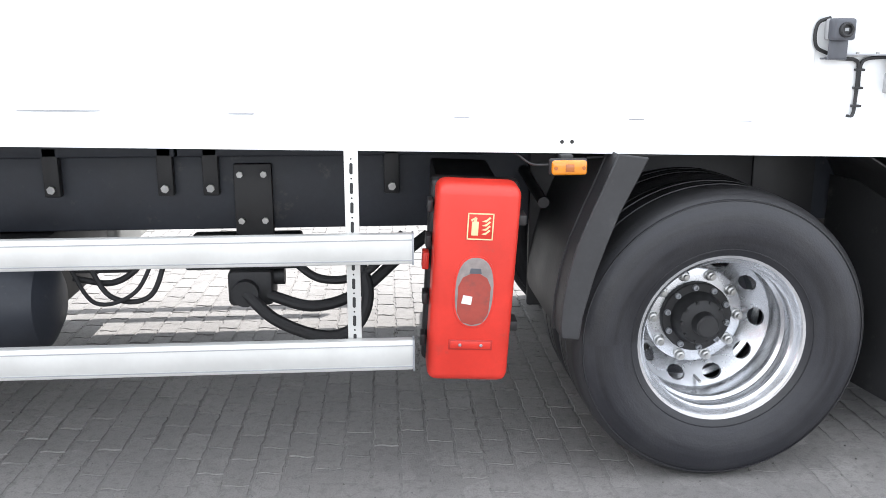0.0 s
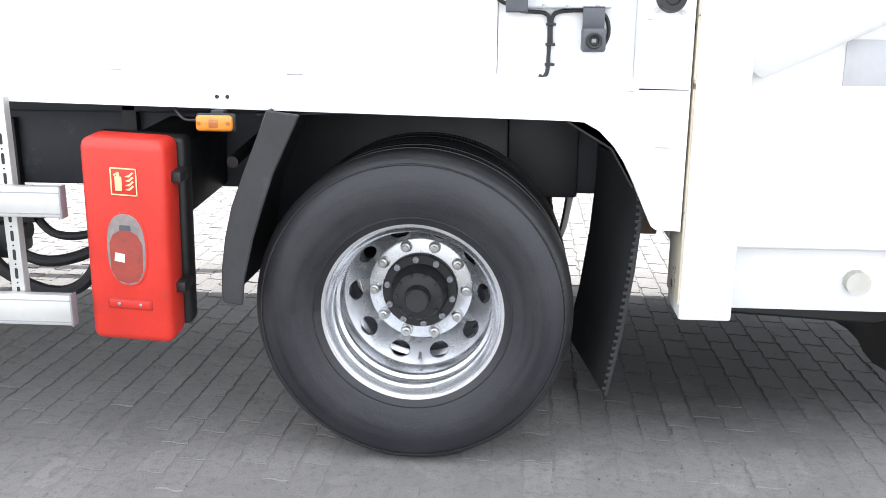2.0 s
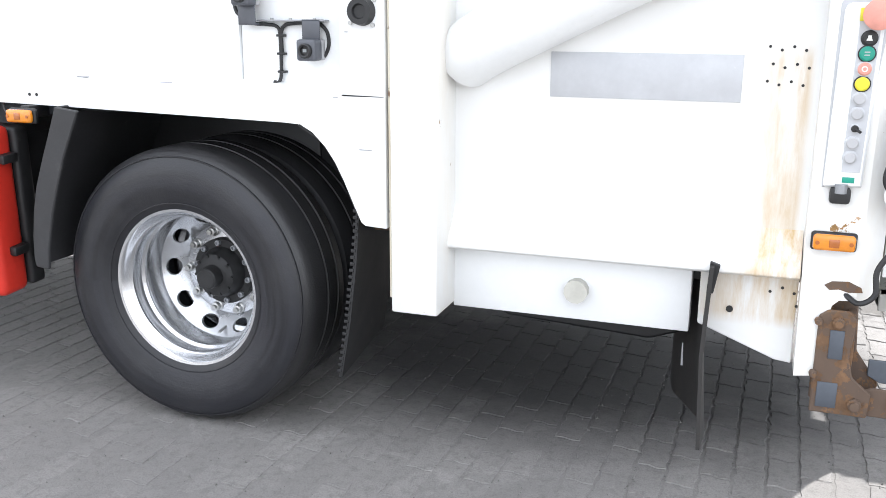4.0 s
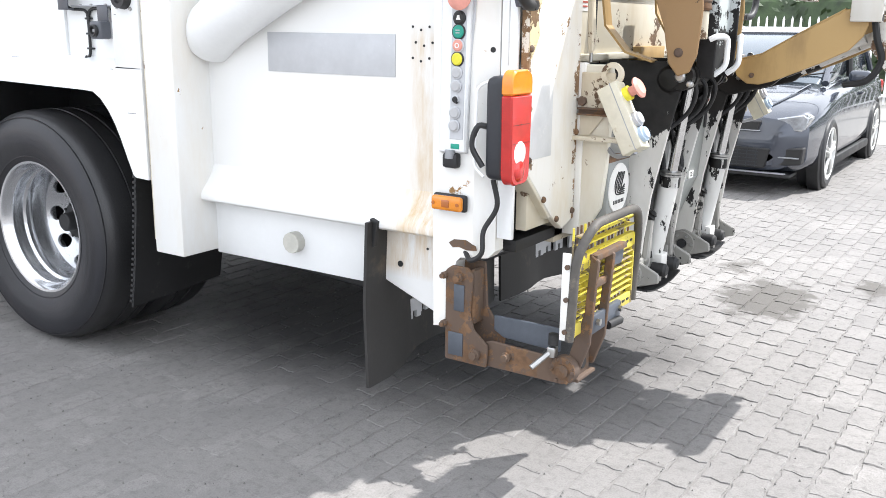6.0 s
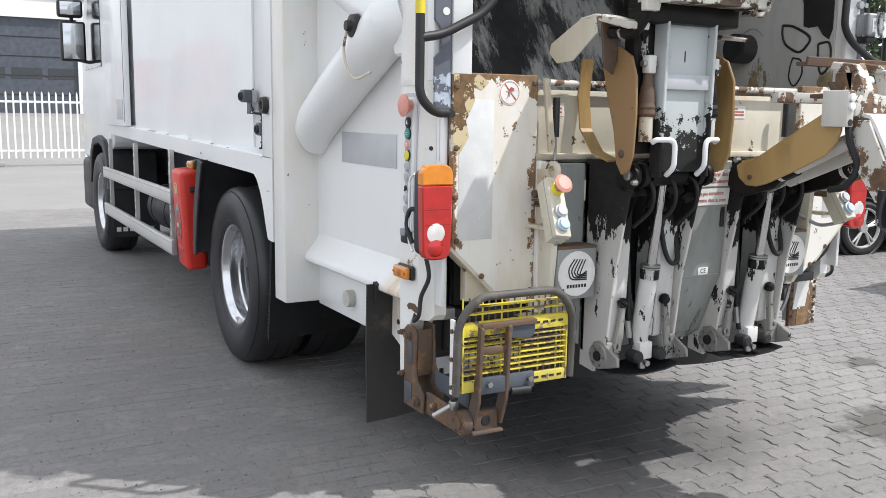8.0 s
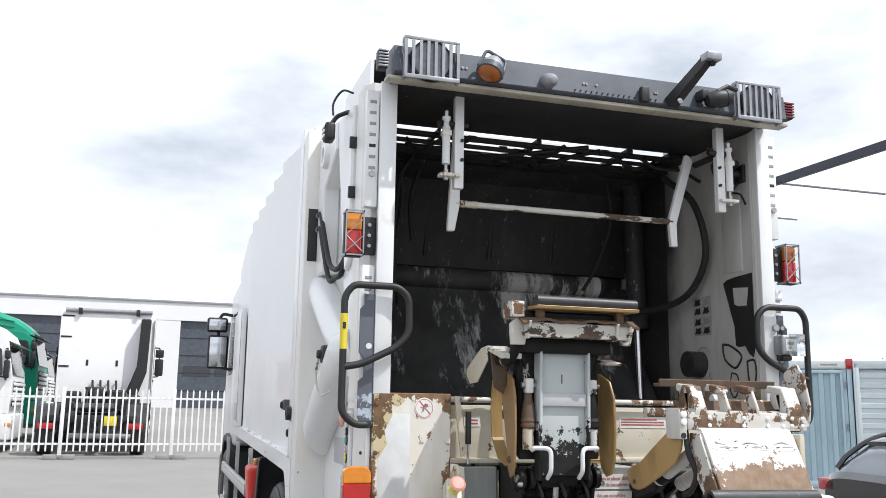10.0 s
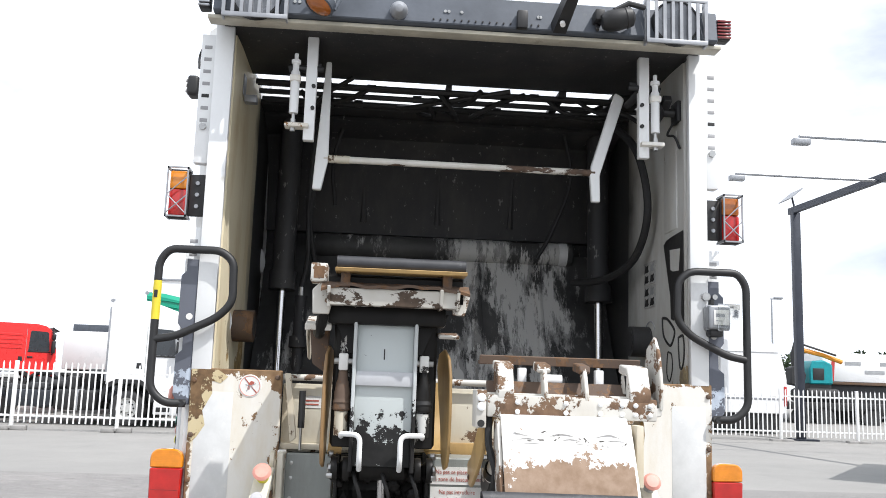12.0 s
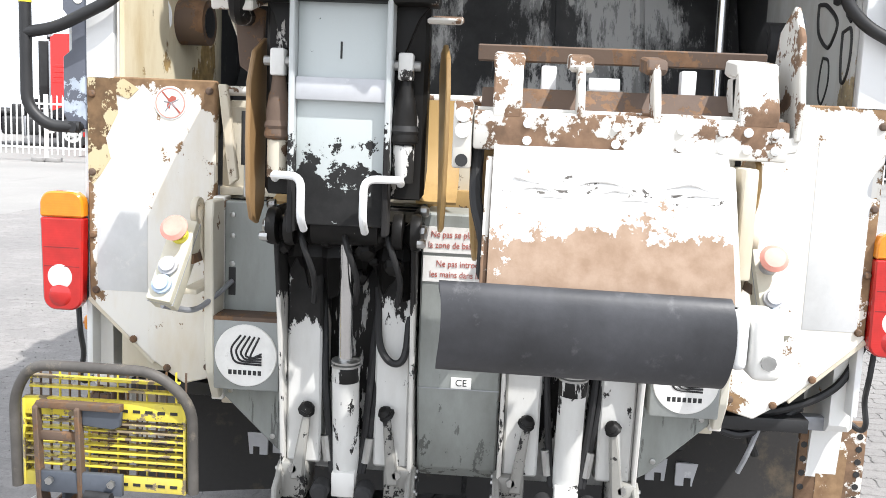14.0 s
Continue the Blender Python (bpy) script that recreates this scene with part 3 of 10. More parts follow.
def spline(pts, n=8):
    pts = [Vector(p) for p in pts]
    ext = [2 * pts[0] - pts[1]] + pts + [2 * pts[-1] - pts[-2]]
    out = []
    for i in range(1, len(ext) - 2):
        p0, p1, p2, p3 = ext[i - 1:i + 3]
        for k in range(n):
            t = k / n
            out.append(0.5 * (2 * p1 + (p2 - p0) * t + (2 * p0 - 5 * p1 + 4 * p2 - p3) * t * t + (3 * p1 - p0 - 3 * p2 + p3) * t ** 3))
    return out + [pts[-1]]


def tube(bm, pts, r, seg=10, close=False):
    pts = [Vector(p) for p in pts]
    n = len(pts)
    u = None
    rings = []
    for i, p in enumerate(pts):
        d = (pts[(i + 1) % n] - pts[i - 1]) if close else (pts[min(i + 1, n - 1)] - pts[max(i - 1, 0)])
        d.normalize()
        u = d.orthogonal().normalized() if u is None else (u - d * u.dot(d)).normalized()
        w = d.cross(u)
        rings.append([bm.verts.new(p + (u * math.cos(a) + w * math.sin(a)) * r) for a in (2 * math.pi * k / seg for k in range(seg))])
    for i in range(n if close else n - 1):
        a, b = rings[i], rings[(i + 1) % n]
        for k in range(seg):
            bm.faces.new((a[k], a[(k + 1) % seg], b[(k + 1) % seg], b[k]))
    if not close:
        bm.faces.new(rings[0][::-1])
        bm.faces.new(rings[-1])
    return bm


def sheet(bm, curve, y0, y1, t=0.006, axis="y"):
    """A bent plate: an open curve in two axes given a thickness and drawn out along the third."""
    c = [Vector((p[0], p[1])) for p in curve]
    off = []
    for i, p in enumerate(c):
        d = (c[min(i + 1, len(c) - 1)] - c[max(i - 1, 0)]).normalized()
        off.append(p + Vector((-d.y, d.x)) * t)
    i, j, k = AX[axis]

    def at(p, a):
        v = [0, 0, 0]
        v[i], v[j], v[k] = p.x, p.y, a
        return v
    n = len(c)
    vs = [at(p, a) for a in (y0, y1) for p in c + off]
    fs = []
    for q in range(n - 1):
        fs += [(q, q + 1, 2 * n + q + 1, 2 * n + q), (n + q + 1, n + q, 3 * n + q, 3 * n + q + 1),
               (q + 1, q, n + q, n + q + 1), (2 * n + q, 2 * n + q + 1, 3 * n + q + 1, 3 * n + q)]
    fs += [(0, 2 * n, 3 * n, n), (n - 1, 2 * n - 1, 4 * n - 1, 3 * n - 1)]
    made = solid(bm, vs, fs)
    bmesh.ops.recalc_face_normals(bm, faces=list({f for v in made for f in v.link_faces}))
    return bm


def part(name, bm, material, parent=None, label="", smooth=True):
    me = bpy.data.meshes.new(name)
    bm.to_mesh(me)
    bm.free()
    me.materials.append(material)
    if smooth and me.polygons:
        me.polygons.foreach_set("use_smooth", [True] * len(me.polygons))
        me.set_sharp_from_angle(angle=radians(32))
    ob = new(name, me)
    if parent is not None:
        ob.parent = parent
        base = parent.matrix_basis.copy()
        if parent.parent is not None:
            base = parent.parent.matrix_basis @ parent.matrix_parent_inverse @ base
        ob.matrix_parent_inverse = base.inverted()
    if label:
        tagged(ob, label)
    return ob


def thing(name, label, category, at=(0, 0, 0), group="", kind=""):
    ob = new(name)
    ob.location = at
    ob.empty_display_size = 0.2
    return tagged(ob, label, category, group, kind)


def B():
    return bmesh.new()


def words(name, text, size, m, material, parent, label="", depth=0.0006, squeeze=1.0):
    cu = bpy.data.curves.new(name, "FONT")
    cu.body, cu.size, cu.extrude = text, size, depth
    cu.align_x, cu.align_y = "CENTER", "CENTER"
    tmp = bpy.data.objects.new("lettering", cu)
    me = bpy.data.meshes.new_from_object(tmp)
    me.name = name
    bpy.data.objects.remove(tmp)
    bpy.data.curves.remove(cu)
    me.transform(m @ Matrix.Diagonal((squeeze, 1, 1, 1)))
    me.materials.clear()
    me.materials.append(material)
    ob = new(name, me)
    ob.parent = parent
    base = parent.matrix_basis.copy()
    if parent.parent is not None:
        base = parent.parent.matrix_basis @ parent.matrix_parent_inverse @ base
    ob.matrix_parent_inverse = base.inverted()
    if label:
        tagged(ob, label)
    return ob


REAR = Matrix(((0, 0, 1, 0), (1, 0, 0, 0), (0, 1, 0, 0), (0, 0, 0, 1)))     # flat on a face towards +x: right is +y, up is z

# ---- the refuse truck: x runs to the rear, y to its far side ----
MID = 1.06
truck = thing("refuse_truck", "white refuse truck with worn rusty rear loader on block paving", "truck", (0, MID, 0))


def sides(y0, y1):
    """The near span and its mirror on the far side."""
    return ((y0, y1), (2 * MID - y1, 2 * MID - y0))


# chassis
for y0, y1 in sides(0.44, 0.52):
    b = B()
    box(b, -6.2, 2.2, y0, y1, 0.83, 1.12, 0.01)
    part("chassis_rail", b, CHASSIS, truck)
for x in (-4.4, -2.9, -1.0, 0.9):
    part("cross_member", box(B(), x - 0.06, x + 0.06, 0.52, 1.60, 0.86, 1.08), CHASSIS, truck)
for x0, x1 in ((-4.2, -1.95), (-1.95, 0.3), (0.3, 0.86)):
    part("subframe", box(B(), x0, x1 - 0.01, 0.40, 1.72, 1.12, 1.21, 0.006), CHASSIS, truck)
plate = part("bracket_plate", box(B(), -1.745, -1.60, 0.405, 0.438, 0.80, 1.09, 0.006), BLACK, truck)
for x in (-1.72, -1.63):
    for z in (0.87, 1.05):
        part("bolt", cyl(B(), (x, 0.405, z), (x, 0.392, z), 0.013, seg=6), STEEL, plate)
for x in (-2.42, -1.83, -1.14, -2.0):
    br = part("rail_bracket", box(B(), x - 0.03, x + 0.03, 0.40, 0.44, 0.97, 1.16, 0.006), BLACK, truck)
    part("bolt", cyl(B(), (x, 0.40, 1.0), (x, 0.385, 1.0), 0.016, seg=6), STEEL, br)
part("valve_box", box(B(), -1.93, -1.50, 0.30, 0.55, 0.70, 0.80, 0.012), BLACK, truck)
pump = part("pump", box(B(), -1.77, -1.60, 0.28, 0.46, 0.56, 0.70, 0.02), HUB, truck)
part("flange", cyl(B(), (-1.70, 0.28, 0.62), (-1.70, 0.24, 0.62), 0.05), HUB, pump)
part("flange", cyl(B(), (-1.60, 0.36, 0.66), (-1.56, 0.36, 0.66), 0.035), HUB, pump)
for pts, r in (([(-1.70, 0.26, 0.62), (-1.58, 0.22, 0.52), (-1.40, 0.2, 0.46), (-1.28, 0.22, 0.50), (-1.24, 0.28, 0.62), (-1.30, 0.36, 0.78)], 0.024),
               ([(-1.62, 0.3, 0.60), (-1.45, 0.27, 0.56), (-1.28, 0.3, 0.60), (-1.12, 0.36, 0.72), (-1.0, 0.42, 0.80)], 0.022),
               ([(-1.55, 0.36, 0.74), (-1.42, 0.3, 0.66), (-1.25, 0.3, 0.68), (-1.1, 0.36, 0.82)], 0.016),
               ([(-2.30, 0.3, 0.78), (-2.2, 0.26, 0.62), (-2.05, 0.25, 0.62), (-1.98, 0.3, 0.8)], 0.010),
               ([(-2.36, 0.3, 0.74), (-2.25, 0.24, 0.60), (-2.1, 0.24, 0.64), (-2.02, 0.3, 0.8)], 0.008),
               ([(-2.34, 0.3, 0.68), (-2.2, 0.3, 0.66), (-2.1, 0.3, 0.72), (-2.06, 0.34, 0.82)], 0.012)):
    part("hose", tube(B(), spline(pts), r), RUBBER, truck)
part("fitting", box(B(), -2.34, -2.12, 0.28, 0.4, 0.70, 0.80, 0.015), HUB, truck)
tank = part("air_tank", lathe(B(), [(0, 0), (0.10, 0.012), (0.17, 0.05), (0.20, 0.11), (0.20, 1.1), (0.17, 1.17), (0, 1.2)], (-2.36, 0.22, 0.62), (-1, 0, 0), 32), CHASSIS, truck, "dark blue air tank")
for x in (-2.75, -3.3):
    part("strap", cyl(B(), (x - 0.02, 0.22, 0.62), (x + 0.02, 0.22, 0.62), 0.206, seg=32), BLACK, tank)
part("fuel_tank", box(B(), -4.2, -2.5, 1.5, 2.15, 0.45, 1.05, 0.06, 4), ALU, truck)
part("crossbeam_box", box(B(), -3.2, -2.46, 0.40, 1.2, 0.5, 0.82, 0.03), BLACK, truck)
part("axle", cyl(B(), (0, 0.1, 0.53), (0, 2.0, 0.53), 0.075), CHASSIS, truck)
part("differential", lathe(B(), [(0, -0.2), (0.12, -0.18), (0.2, -0.08), (0.22, 0), (0.2, 0.08), (0.12, 0.18), (0, 0.2)], (0, MID, 0.53), (0, 1, 0), 24), CHASSIS, truck)
for y in (0.52, 1.60):
    part("air_spring", lathe(B(), [(0, 0), (0.11, 0), (0.13, 0.05), (0.13, 0.16), (0.11, 0.22), (0, 0.22)], (0.35, y, 0.6), (0, 0, 1), 24), RUBBER, truck)

# aluminium side guard
for y0, y1 in sides(-0.275, -0.24):
    for z0, z1 in ((0.858, 0.957), (0.500, 0.604)):
        r = B()
        box(r, -4.05, -1.09, y0, y1, z0, z1, 0.006)
        rail = part("side_guard_rail", r, ALU, truck, "long aluminium side guard rail")
        if y0 < MID:
            for dz in (0.012, z1 - z0 - 0.02):
                part("groove", box(B(), -4.05, -1.09, y0 - 0.0025, y0 + 0.002, z0 + dz, z0 + dz + 0.003, 0), INK_GREY, rail)
            part("end_cap", box(B(), -1.092, -1.086, y0 - 0.002, y1 + 0.002, z0 - 0.002, z1 + 0.002, 0.001), GREY_MET, rail)
for x in (-1.28, -2.62, -3.9):
    st = B()
    box(st, x - 0.022, x + 0.022, -0.238, -0.233, 0.56, 1.23, 0.001)
    for dx in (-0.022, 0.018):
        box(st, x + dx, x + dx + 0.004, -0.233, -0.205, 0.56, 1.23, 0)
    strut = part("slotted_strut", st, ALU, truck, "slotted galvanised strut")
    for k in range(10):
        z = 0.60 + k * 0.0625
        part("slot", prism(B(), [(x + 0.0055 * math.cos(q), z + 0.0125 * (1 if math.sin(q) > 0 else -1) + 0.0055 * math.sin(q)) for q in (i * math.tau / 12 + 0.01 for i in range(12))], "y", -0.2392, -0.236, 0), INK, strut)
        part("slot_hole", cyl(B(), (x, -0.2392, z + 0.031), (x, -0.236, z + 0.031), 0.003, seg=8), INK, strut)

# body sill, skirt round the wheel, sawtooth side wall
SILL = [(-0.18, 0.0), (-0.18, 0.104), (-0.172, 0.110), (-0.083, 0.128), (0.0, 0.128), (0.0, 0.0)]


def rake(x):
    """Lower edge of the sill: the body sinks a little towards the tail."""
    return 1.184 - 0.0215 * x


for s in (1, -1):
    b = B()
    ring0, ring1 = ([b.verts.new((x, y if s == 1 else 2 * MID - y, rake(x) + dz)) for y, dz in SILL] for x in (-4.15, 0.838))
    for k in range(6):
        b.faces.new((ring0[k], ring0[(k + 1) % 6], ring1[(k + 1) % 6], ring1[k]))
    b.faces.new(ring0)
    b.faces.new(ring1[::-1])
    bmesh.ops.recalc_face_normals(b, faces=b.faces)
    part("body_sill", b, WHITE, truck, smooth=False)
ARCH = [(0.47, rake(0.47)), (0.53, 1.170), (0.575, 1.145), (0.62, 1.100), (0.655, 1.050), (0.685, 0.992), (0.72, 0.912), (0.748, 0.852), (0.762, 0.842), (0.838, 0.838), (0.838, rake(0.838))]
for y0, y1 in sides(-0.18, -0.12):
    part("wheel_skirt", prism(B(), ARCH, "y", y0, y1, 0), WHITE, truck)
for y0, y1 in sides(-0.18, 0.02):
    part("end_post", box(B(), 0.68, 0.8385, y0, y1, 1.262, 3.36, 0.006), WHITE, truck)
# lengthwise joint and scuffs over the sill
for x0, x1, dz in ((-0.38, -0.33, 0.111), (-0.95, -0.90, 0.109), (-1.66, -1.58, 0.110), (-2.30, -2.05, 0.112), (-0.02, 0.03, 0.108)):
    z = rake((x0 + x1) / 2) + dz
    part("scuff", box(B(), x0, x1, -0.1755, -0.165, z, z + 0.0025, 0), INK_GREY, truck)
for x0, x1, z in ((0.655, 0.672, 1.262), (0.745, 0.79, 1.095), (0.70, 0.712, 1.47)):
    part("scuff", box(B(), x0, x1, -0.1815, -0.178, z, z + 0.003, 0), INK_GREY, truck)
part("drain_hole", cyl(B(), (-0.567, -0.1795, 1.2335), (-0.567, -0.181, 1.2335), 0.0065, seg=10), INK, truck)
part("drain_hole", cyl(B(), (-0.600, -0.1795, 1.2335), (-0.600, -0.181, 1.2335), 0.0065, seg=10), INK, truck)
part("side_panel", box(B(), 0.262, 0.68, -0.084, 0.0, 1.28, 3.44, 0.004), WHITE, truck)
part("panel_foot_joint", box(B(), 0.20, 0.68, -0.0885, -0.083, 1.293, 1.2965, 0), SLOT_GREY, truck)
BAYS = [0.26, -0.36, -0.98, -1.60, -2.22, -2.84, -4.12]
for a, c in zip(BAYS, BAYS[1:]):
    if c < -4:
        top = [(c, 1.28), (a, 1.28), (a, 3.44), (c + 0.55, 3.44), (c, 3.12)]
    else:
        top = [(c, 1.28), (a, 1.28), (a, 3.44), (c, 3.44)]
    w = B()
    vs = []
    for y in (-0.165, 0.0):
        for x, z in top:
            yy = y if y == 0 else (-0.095 - 0.075 * (a - x) / (a - c))
            vs.append((x, yy, z))
    n = len(top)
    made = solid(w, vs, [tuple(range(n)), tuple(range(2 * n - 1, n - 1, -1))] + [(q, (q + 1) % n, n + (q + 1) % n, n + q) for q in range(n)])
    bmesh.ops.recalc_face_normals(w, faces=w.faces)
    part("side_panel", w, WHITE, truck, smooth=False)
    part("side_panel", box(B(), c, a, 2.12, 2.28, 1.346, 3.44, 0.01), WHITE, truck)
part("body_floor", box(B(), -4.12, 0.84, 0.0, 2.12, 1.215, 1.30, 0), BLACK, truck)
part("body_roof", prism(B(), [(-4.12, 3.08), (-3.57, 3.40), (0.84, 3.40), (0.84, 3.44), (-3.58, 3.44), (-4.12, 3.12)], "y", 0.0, 2.12, 0), WHITE, truck)
part("body_front", box(B(), -4.12, -4.08, 0.0, 2.12, 1.30, 3.08, 0), WHITE, truck)
locker = part("side_locker", box(B(), -4.08, -3.10, -0.21, -0.16, 1.36, 2.58, 0.012), WHITE, truck)
part("hinge_strip", box(B(), -3.13, -3.115, -0.214, -0.209, 1.40, 2.54, 0.001), INK_GREY, locker)
part("label", box(B(), -3.5, -3.2, -0.214, -0.209, 1.42, 1.60, 0.001), PLATE, locker)
part("roof_bracket", box(B(), -4.10, -4.06, -0.14, -0.08, 3.02, 3.2, 0.006), BLACK, truck)
part("roof_knob", lathe(B(), [(0.012, 0), (0.012, 0.05), (0.03, 0.055), (0.03, 0.08), (0, 0.085)], (-2.9, -0.06, 3.44), (0, 0, 1), 16), GREY_MET, truck)

# cameras and cable on the side wall
for x, y, z, up in ((0.549, -0.092, 1.411, -1), (0.318, -0.108, 1.588, 1)):
    c = part("side_camera", box(B(), x - 0.036, x + 0.036, y - 0.070, y - 0.016, z - 0.035, z + 0.035, 0.010, 3), CAM_GREY, truck, "small dark grey side camera")
    part("back_shell", box(B(), x - 0.034, x + 0.034, y - 0.018, y + 0.010, z - 0.034, z + 0.034, 0.006), GREY_BTN, c)
    part("lens", lathe(B(), [(0, 0.004), (0.013, 0.004), (0.015, 0.012), (0.020, 0.014), (0.024, 0.010), (0.025, -0.004)], (x, y - 0.070, z - 0.002), (0, -1, 0), 24), BLACK, c)
    part("lens_mark", box(B(), x - 0.007, x + 0.006, y - 0.0755, y - 0.0735, z - 0.006, z + 0.004, 0), INK_GREY, c)
    part("bracket", box(B(), x - 0.033, x + 0.033, y - 0.030, y - 0.024, z + (0.030 if up == -1 else -0.098), z + (0.098 if up == -1 else -0.030), 0.003), CAM_GREY, c)
    part("bracket", box(B(), x - 0.033, x + 0.033, y - 0.030, y + 0.025, z + (0.092 if up == -1 else -0.098), z + (0.098 if up == -1 else -0.092), 0.002), CAM_GREY, c)
tray = part("cable_tray", box(B(), 0.345, 0.60, -0.120, -0.084, 1.503, 1.508, 0.001), GREY_MET, truck, "thin metal cable tray")
for x in (0.40, 0.47, 0.56):
    part("screw", cyl(B(), (x, -0.112, 1.508), (x, -0.112, 1.514), 0.006, seg=8), STEEL, tray)
for pts in ([(0.372, -0.098, 1.288), (0.392, -0.098, 1.290), (0.412, -0.096, 1.305), (0.418, -0.094, 1.34), (0.418, -0.094, 1.46), (0.405, -0.096, 1.487), (0.37, -0.10, 1.492), (0.33, -0.108, 1.495), (0.30, -0.112, 1.51)],
            [(0.424, -0.094, 1.40), (0.424, -0.094, 1.465), (0.44, -0.096, 1.49), (0.49, -0.10, 1.497), (0.53, -0.10, 1.497)],
            [(0.57, -0.094, 1.497), (0.592, -0.088, 1.47), (0.598, -0.087, 1.43), (0.585, -0.088, 1.395), (0.57, -0.09, 1.385)],
            [(0.30, -0.106, 1.51), (0.262, -0.104, 1.53), (0.252, -0.104, 1.57), (0.262, -0.104, 1.61), (0.30, -0.104, 1.625)]):
    part("cable", tube(B(), spline(pts), 0.0062, 8), BLACK, truck)
part("cable_gland", tube(B(), [(0.355, -0.10, 1.285), (0.378, -0.10, 1.286), (0.395, -0.099, 1.292), (0.402, -0.097, 1.302)], 0.011, 10), BLACK, truck)
for z in (1.332, 1.392, 1.452):
    part("cable_clip", box(B(), 0.408, 0.438, -0.104, -0.083, z, z + 0.008, 0.002), BLACK, truck)
sock = part("socket", lathe(B(), [(0, 0.02), (0.02, 0.02), (0.024, 0.03), (0.04, 0.03), (0.045, 0.0)], (0.765, -0.181, 1.535), (0, -1, 0), 24), BLACK, truck)
for k in range(4):
    a = k * math.pi / 2 + 0.7
    part("screw", cyl(B(), (0.765 + 0.055 * math.cos(a), -0.18, 1.535 + 0.055 * math.sin(a)), (0.765 + 0.055 * math.cos(a), -0.187, 1.535 + 0.055 * math.sin(a)), 0.007, seg=8), STEEL, sock)


# wheels
def wheel(name, dish=True):
    """Outer face towards -y, hub on the origin; returns the part, under the truck."""
    t = B()
    lathe(t, [(0.292, -0.120), (0.300, -0.140), (0.318, -0.150), (0.345, -0.158), (0.39, -0.172), (0.43, -0.176), (0.466, -0.170), (0.492, -0.158), (0.5, -0.152), (0.512, -0.142),
              (0.524, -0.125), (0.529, -0.10), (0.531, -0.02), (0.525, -0.018), (0.525, -0.008), (0.531, -0.006), (0.531, 0.06), (0.525, 0.062), (0.525, 0.072), (0.531, 0.074),
              (0.529, 0.12), (0.51, 0.15), (0.47, 0.165), (0.40, 0.165), (0.30, 0.14), (0.29, 0.1)], (0, 0, 0), (0, 1, 0), 96)
    w = part("wheel", t, TYRE, truck)
    t = B()
    for r, y in ((0.325, -0.1525), (0.497, -0.1555)):
        lathe(t, [(r, y + 0.004), (r + 0.001, y - 0.002), (r + 0.004, y - 0.002), (r + 0.005, y + 0.004)], (0, 0, 0), (0, 1, 0), 96)
    part("sidewall_ridge", t, TYRE, w)
    f = B()
    lathe(f, [(0.286, 0.14), (0.286, 0.13), (0.268, 0.12), (0.262, 0.07), (0.262, 0.03), (0.266, 0.0), (0.260, -0.012), (0.260, -0.035), (0.270, -0.045), (0.272, -0.075), (0.267, -0.085), (0.268, -0.10), (0.278, -0.11), (0.284, -0.128), (0.293, -0.140), (0.303, -0.142), (0.306, -0.136), (0.306, -0.125)],
          (0, 0, 0), (0, 1, 0), 96)
    part("rim", f, RIM, w, "silver steel rim")
    # dished disc with ten hand holes
    d = B()

    def depth(r):
        return 0.145 if r < 0.187 else 0.145 - (r - 0.187) / 0.075 * 0.072
    k_n = 24
    for k in range(10):
        mid = (k + 0.5) * math.tau / 10
        ring_o, ring_i = [], []
        for q in range(k_n):
            a = q * math.tau / k_n
            cx, cy = math.cos(a), math.sin(a)
            s = max(abs(cx), abs(cy))
            th, r = mid + cx / s * math.tau / 20, 0.2265 + cy / s * 0.0405
            ring_o.append(d.verts.new((r * math.sin(th), depth(r), r * math.cos(th))))
            th, r = mid + cx * 0.036 / 0.226, 0.2265 + cy * 0.0235
            ring_i.append(d.verts.new((r * math.sin(th), depth(r), r * math.cos(th))))
        back = [d.verts.new(v.co + Vector((0, 0.014, 0))) for v in ring_i]
        for q in range(k_n):
            p = (q + 1) % k_n
            d.faces.new((ring_o[q], ring_o[p], ring_i[p], ring_i[q]))
            d.faces.new((ring_i[q], ring_i[p], back[p], back[q]))
    bmesh.ops.remove_doubles(d, verts=d.verts, dist=0.0004)
    lathe(d, [(0.10, 0.143), (0.180, 0.1435), (0.1865, 0.146)], (0, 0, 0), (0, 1, 0), 80)
    bmesh.ops.recalc_face_normals(d, faces=d.faces)
    part("wheel_disc", d, RIM_DISC, w, "silver wheel disc with ten hand holes")
    h = B()
    lathe(h, [(0.134, 0.145), (0.134, 0.118), (0.130, 0.113), (0.102, 0.113), (0.097, 0.095), (0.092, 0.070), (0.084, 0.052), (0.070, 0.044), (0.046, 0.040), (0.044, 0.012), (0.042, -0.006), (0.036, -0.012), (0, -0.013)], (0, 0, 0), (0, 1, 0), 48)
    part("hub", h, HUB, w, "dark grease-stained hub")
    for k in range(10):
        a = (k + 0.5) * math.tau / 10
        x, z = 0.1645 * math.sin(a), 0.1645 * math.cos(a)
        nb = B()
        lathe(nb, [(0.0215, 0.0), (0.0215, -0.005), (0.0165, -0.008), (0.0165, -0.026), (0.010, -0.028), (0.010, -0.040), (0, -0.041)], (x, 0.143, z), (0, 1, 0), 12)
        part("wheel_nut", nb, STEEL, w)
        x, z = 0.118 * math.sin(a + 0.2), 0.118 * math.cos(a + 0.2)
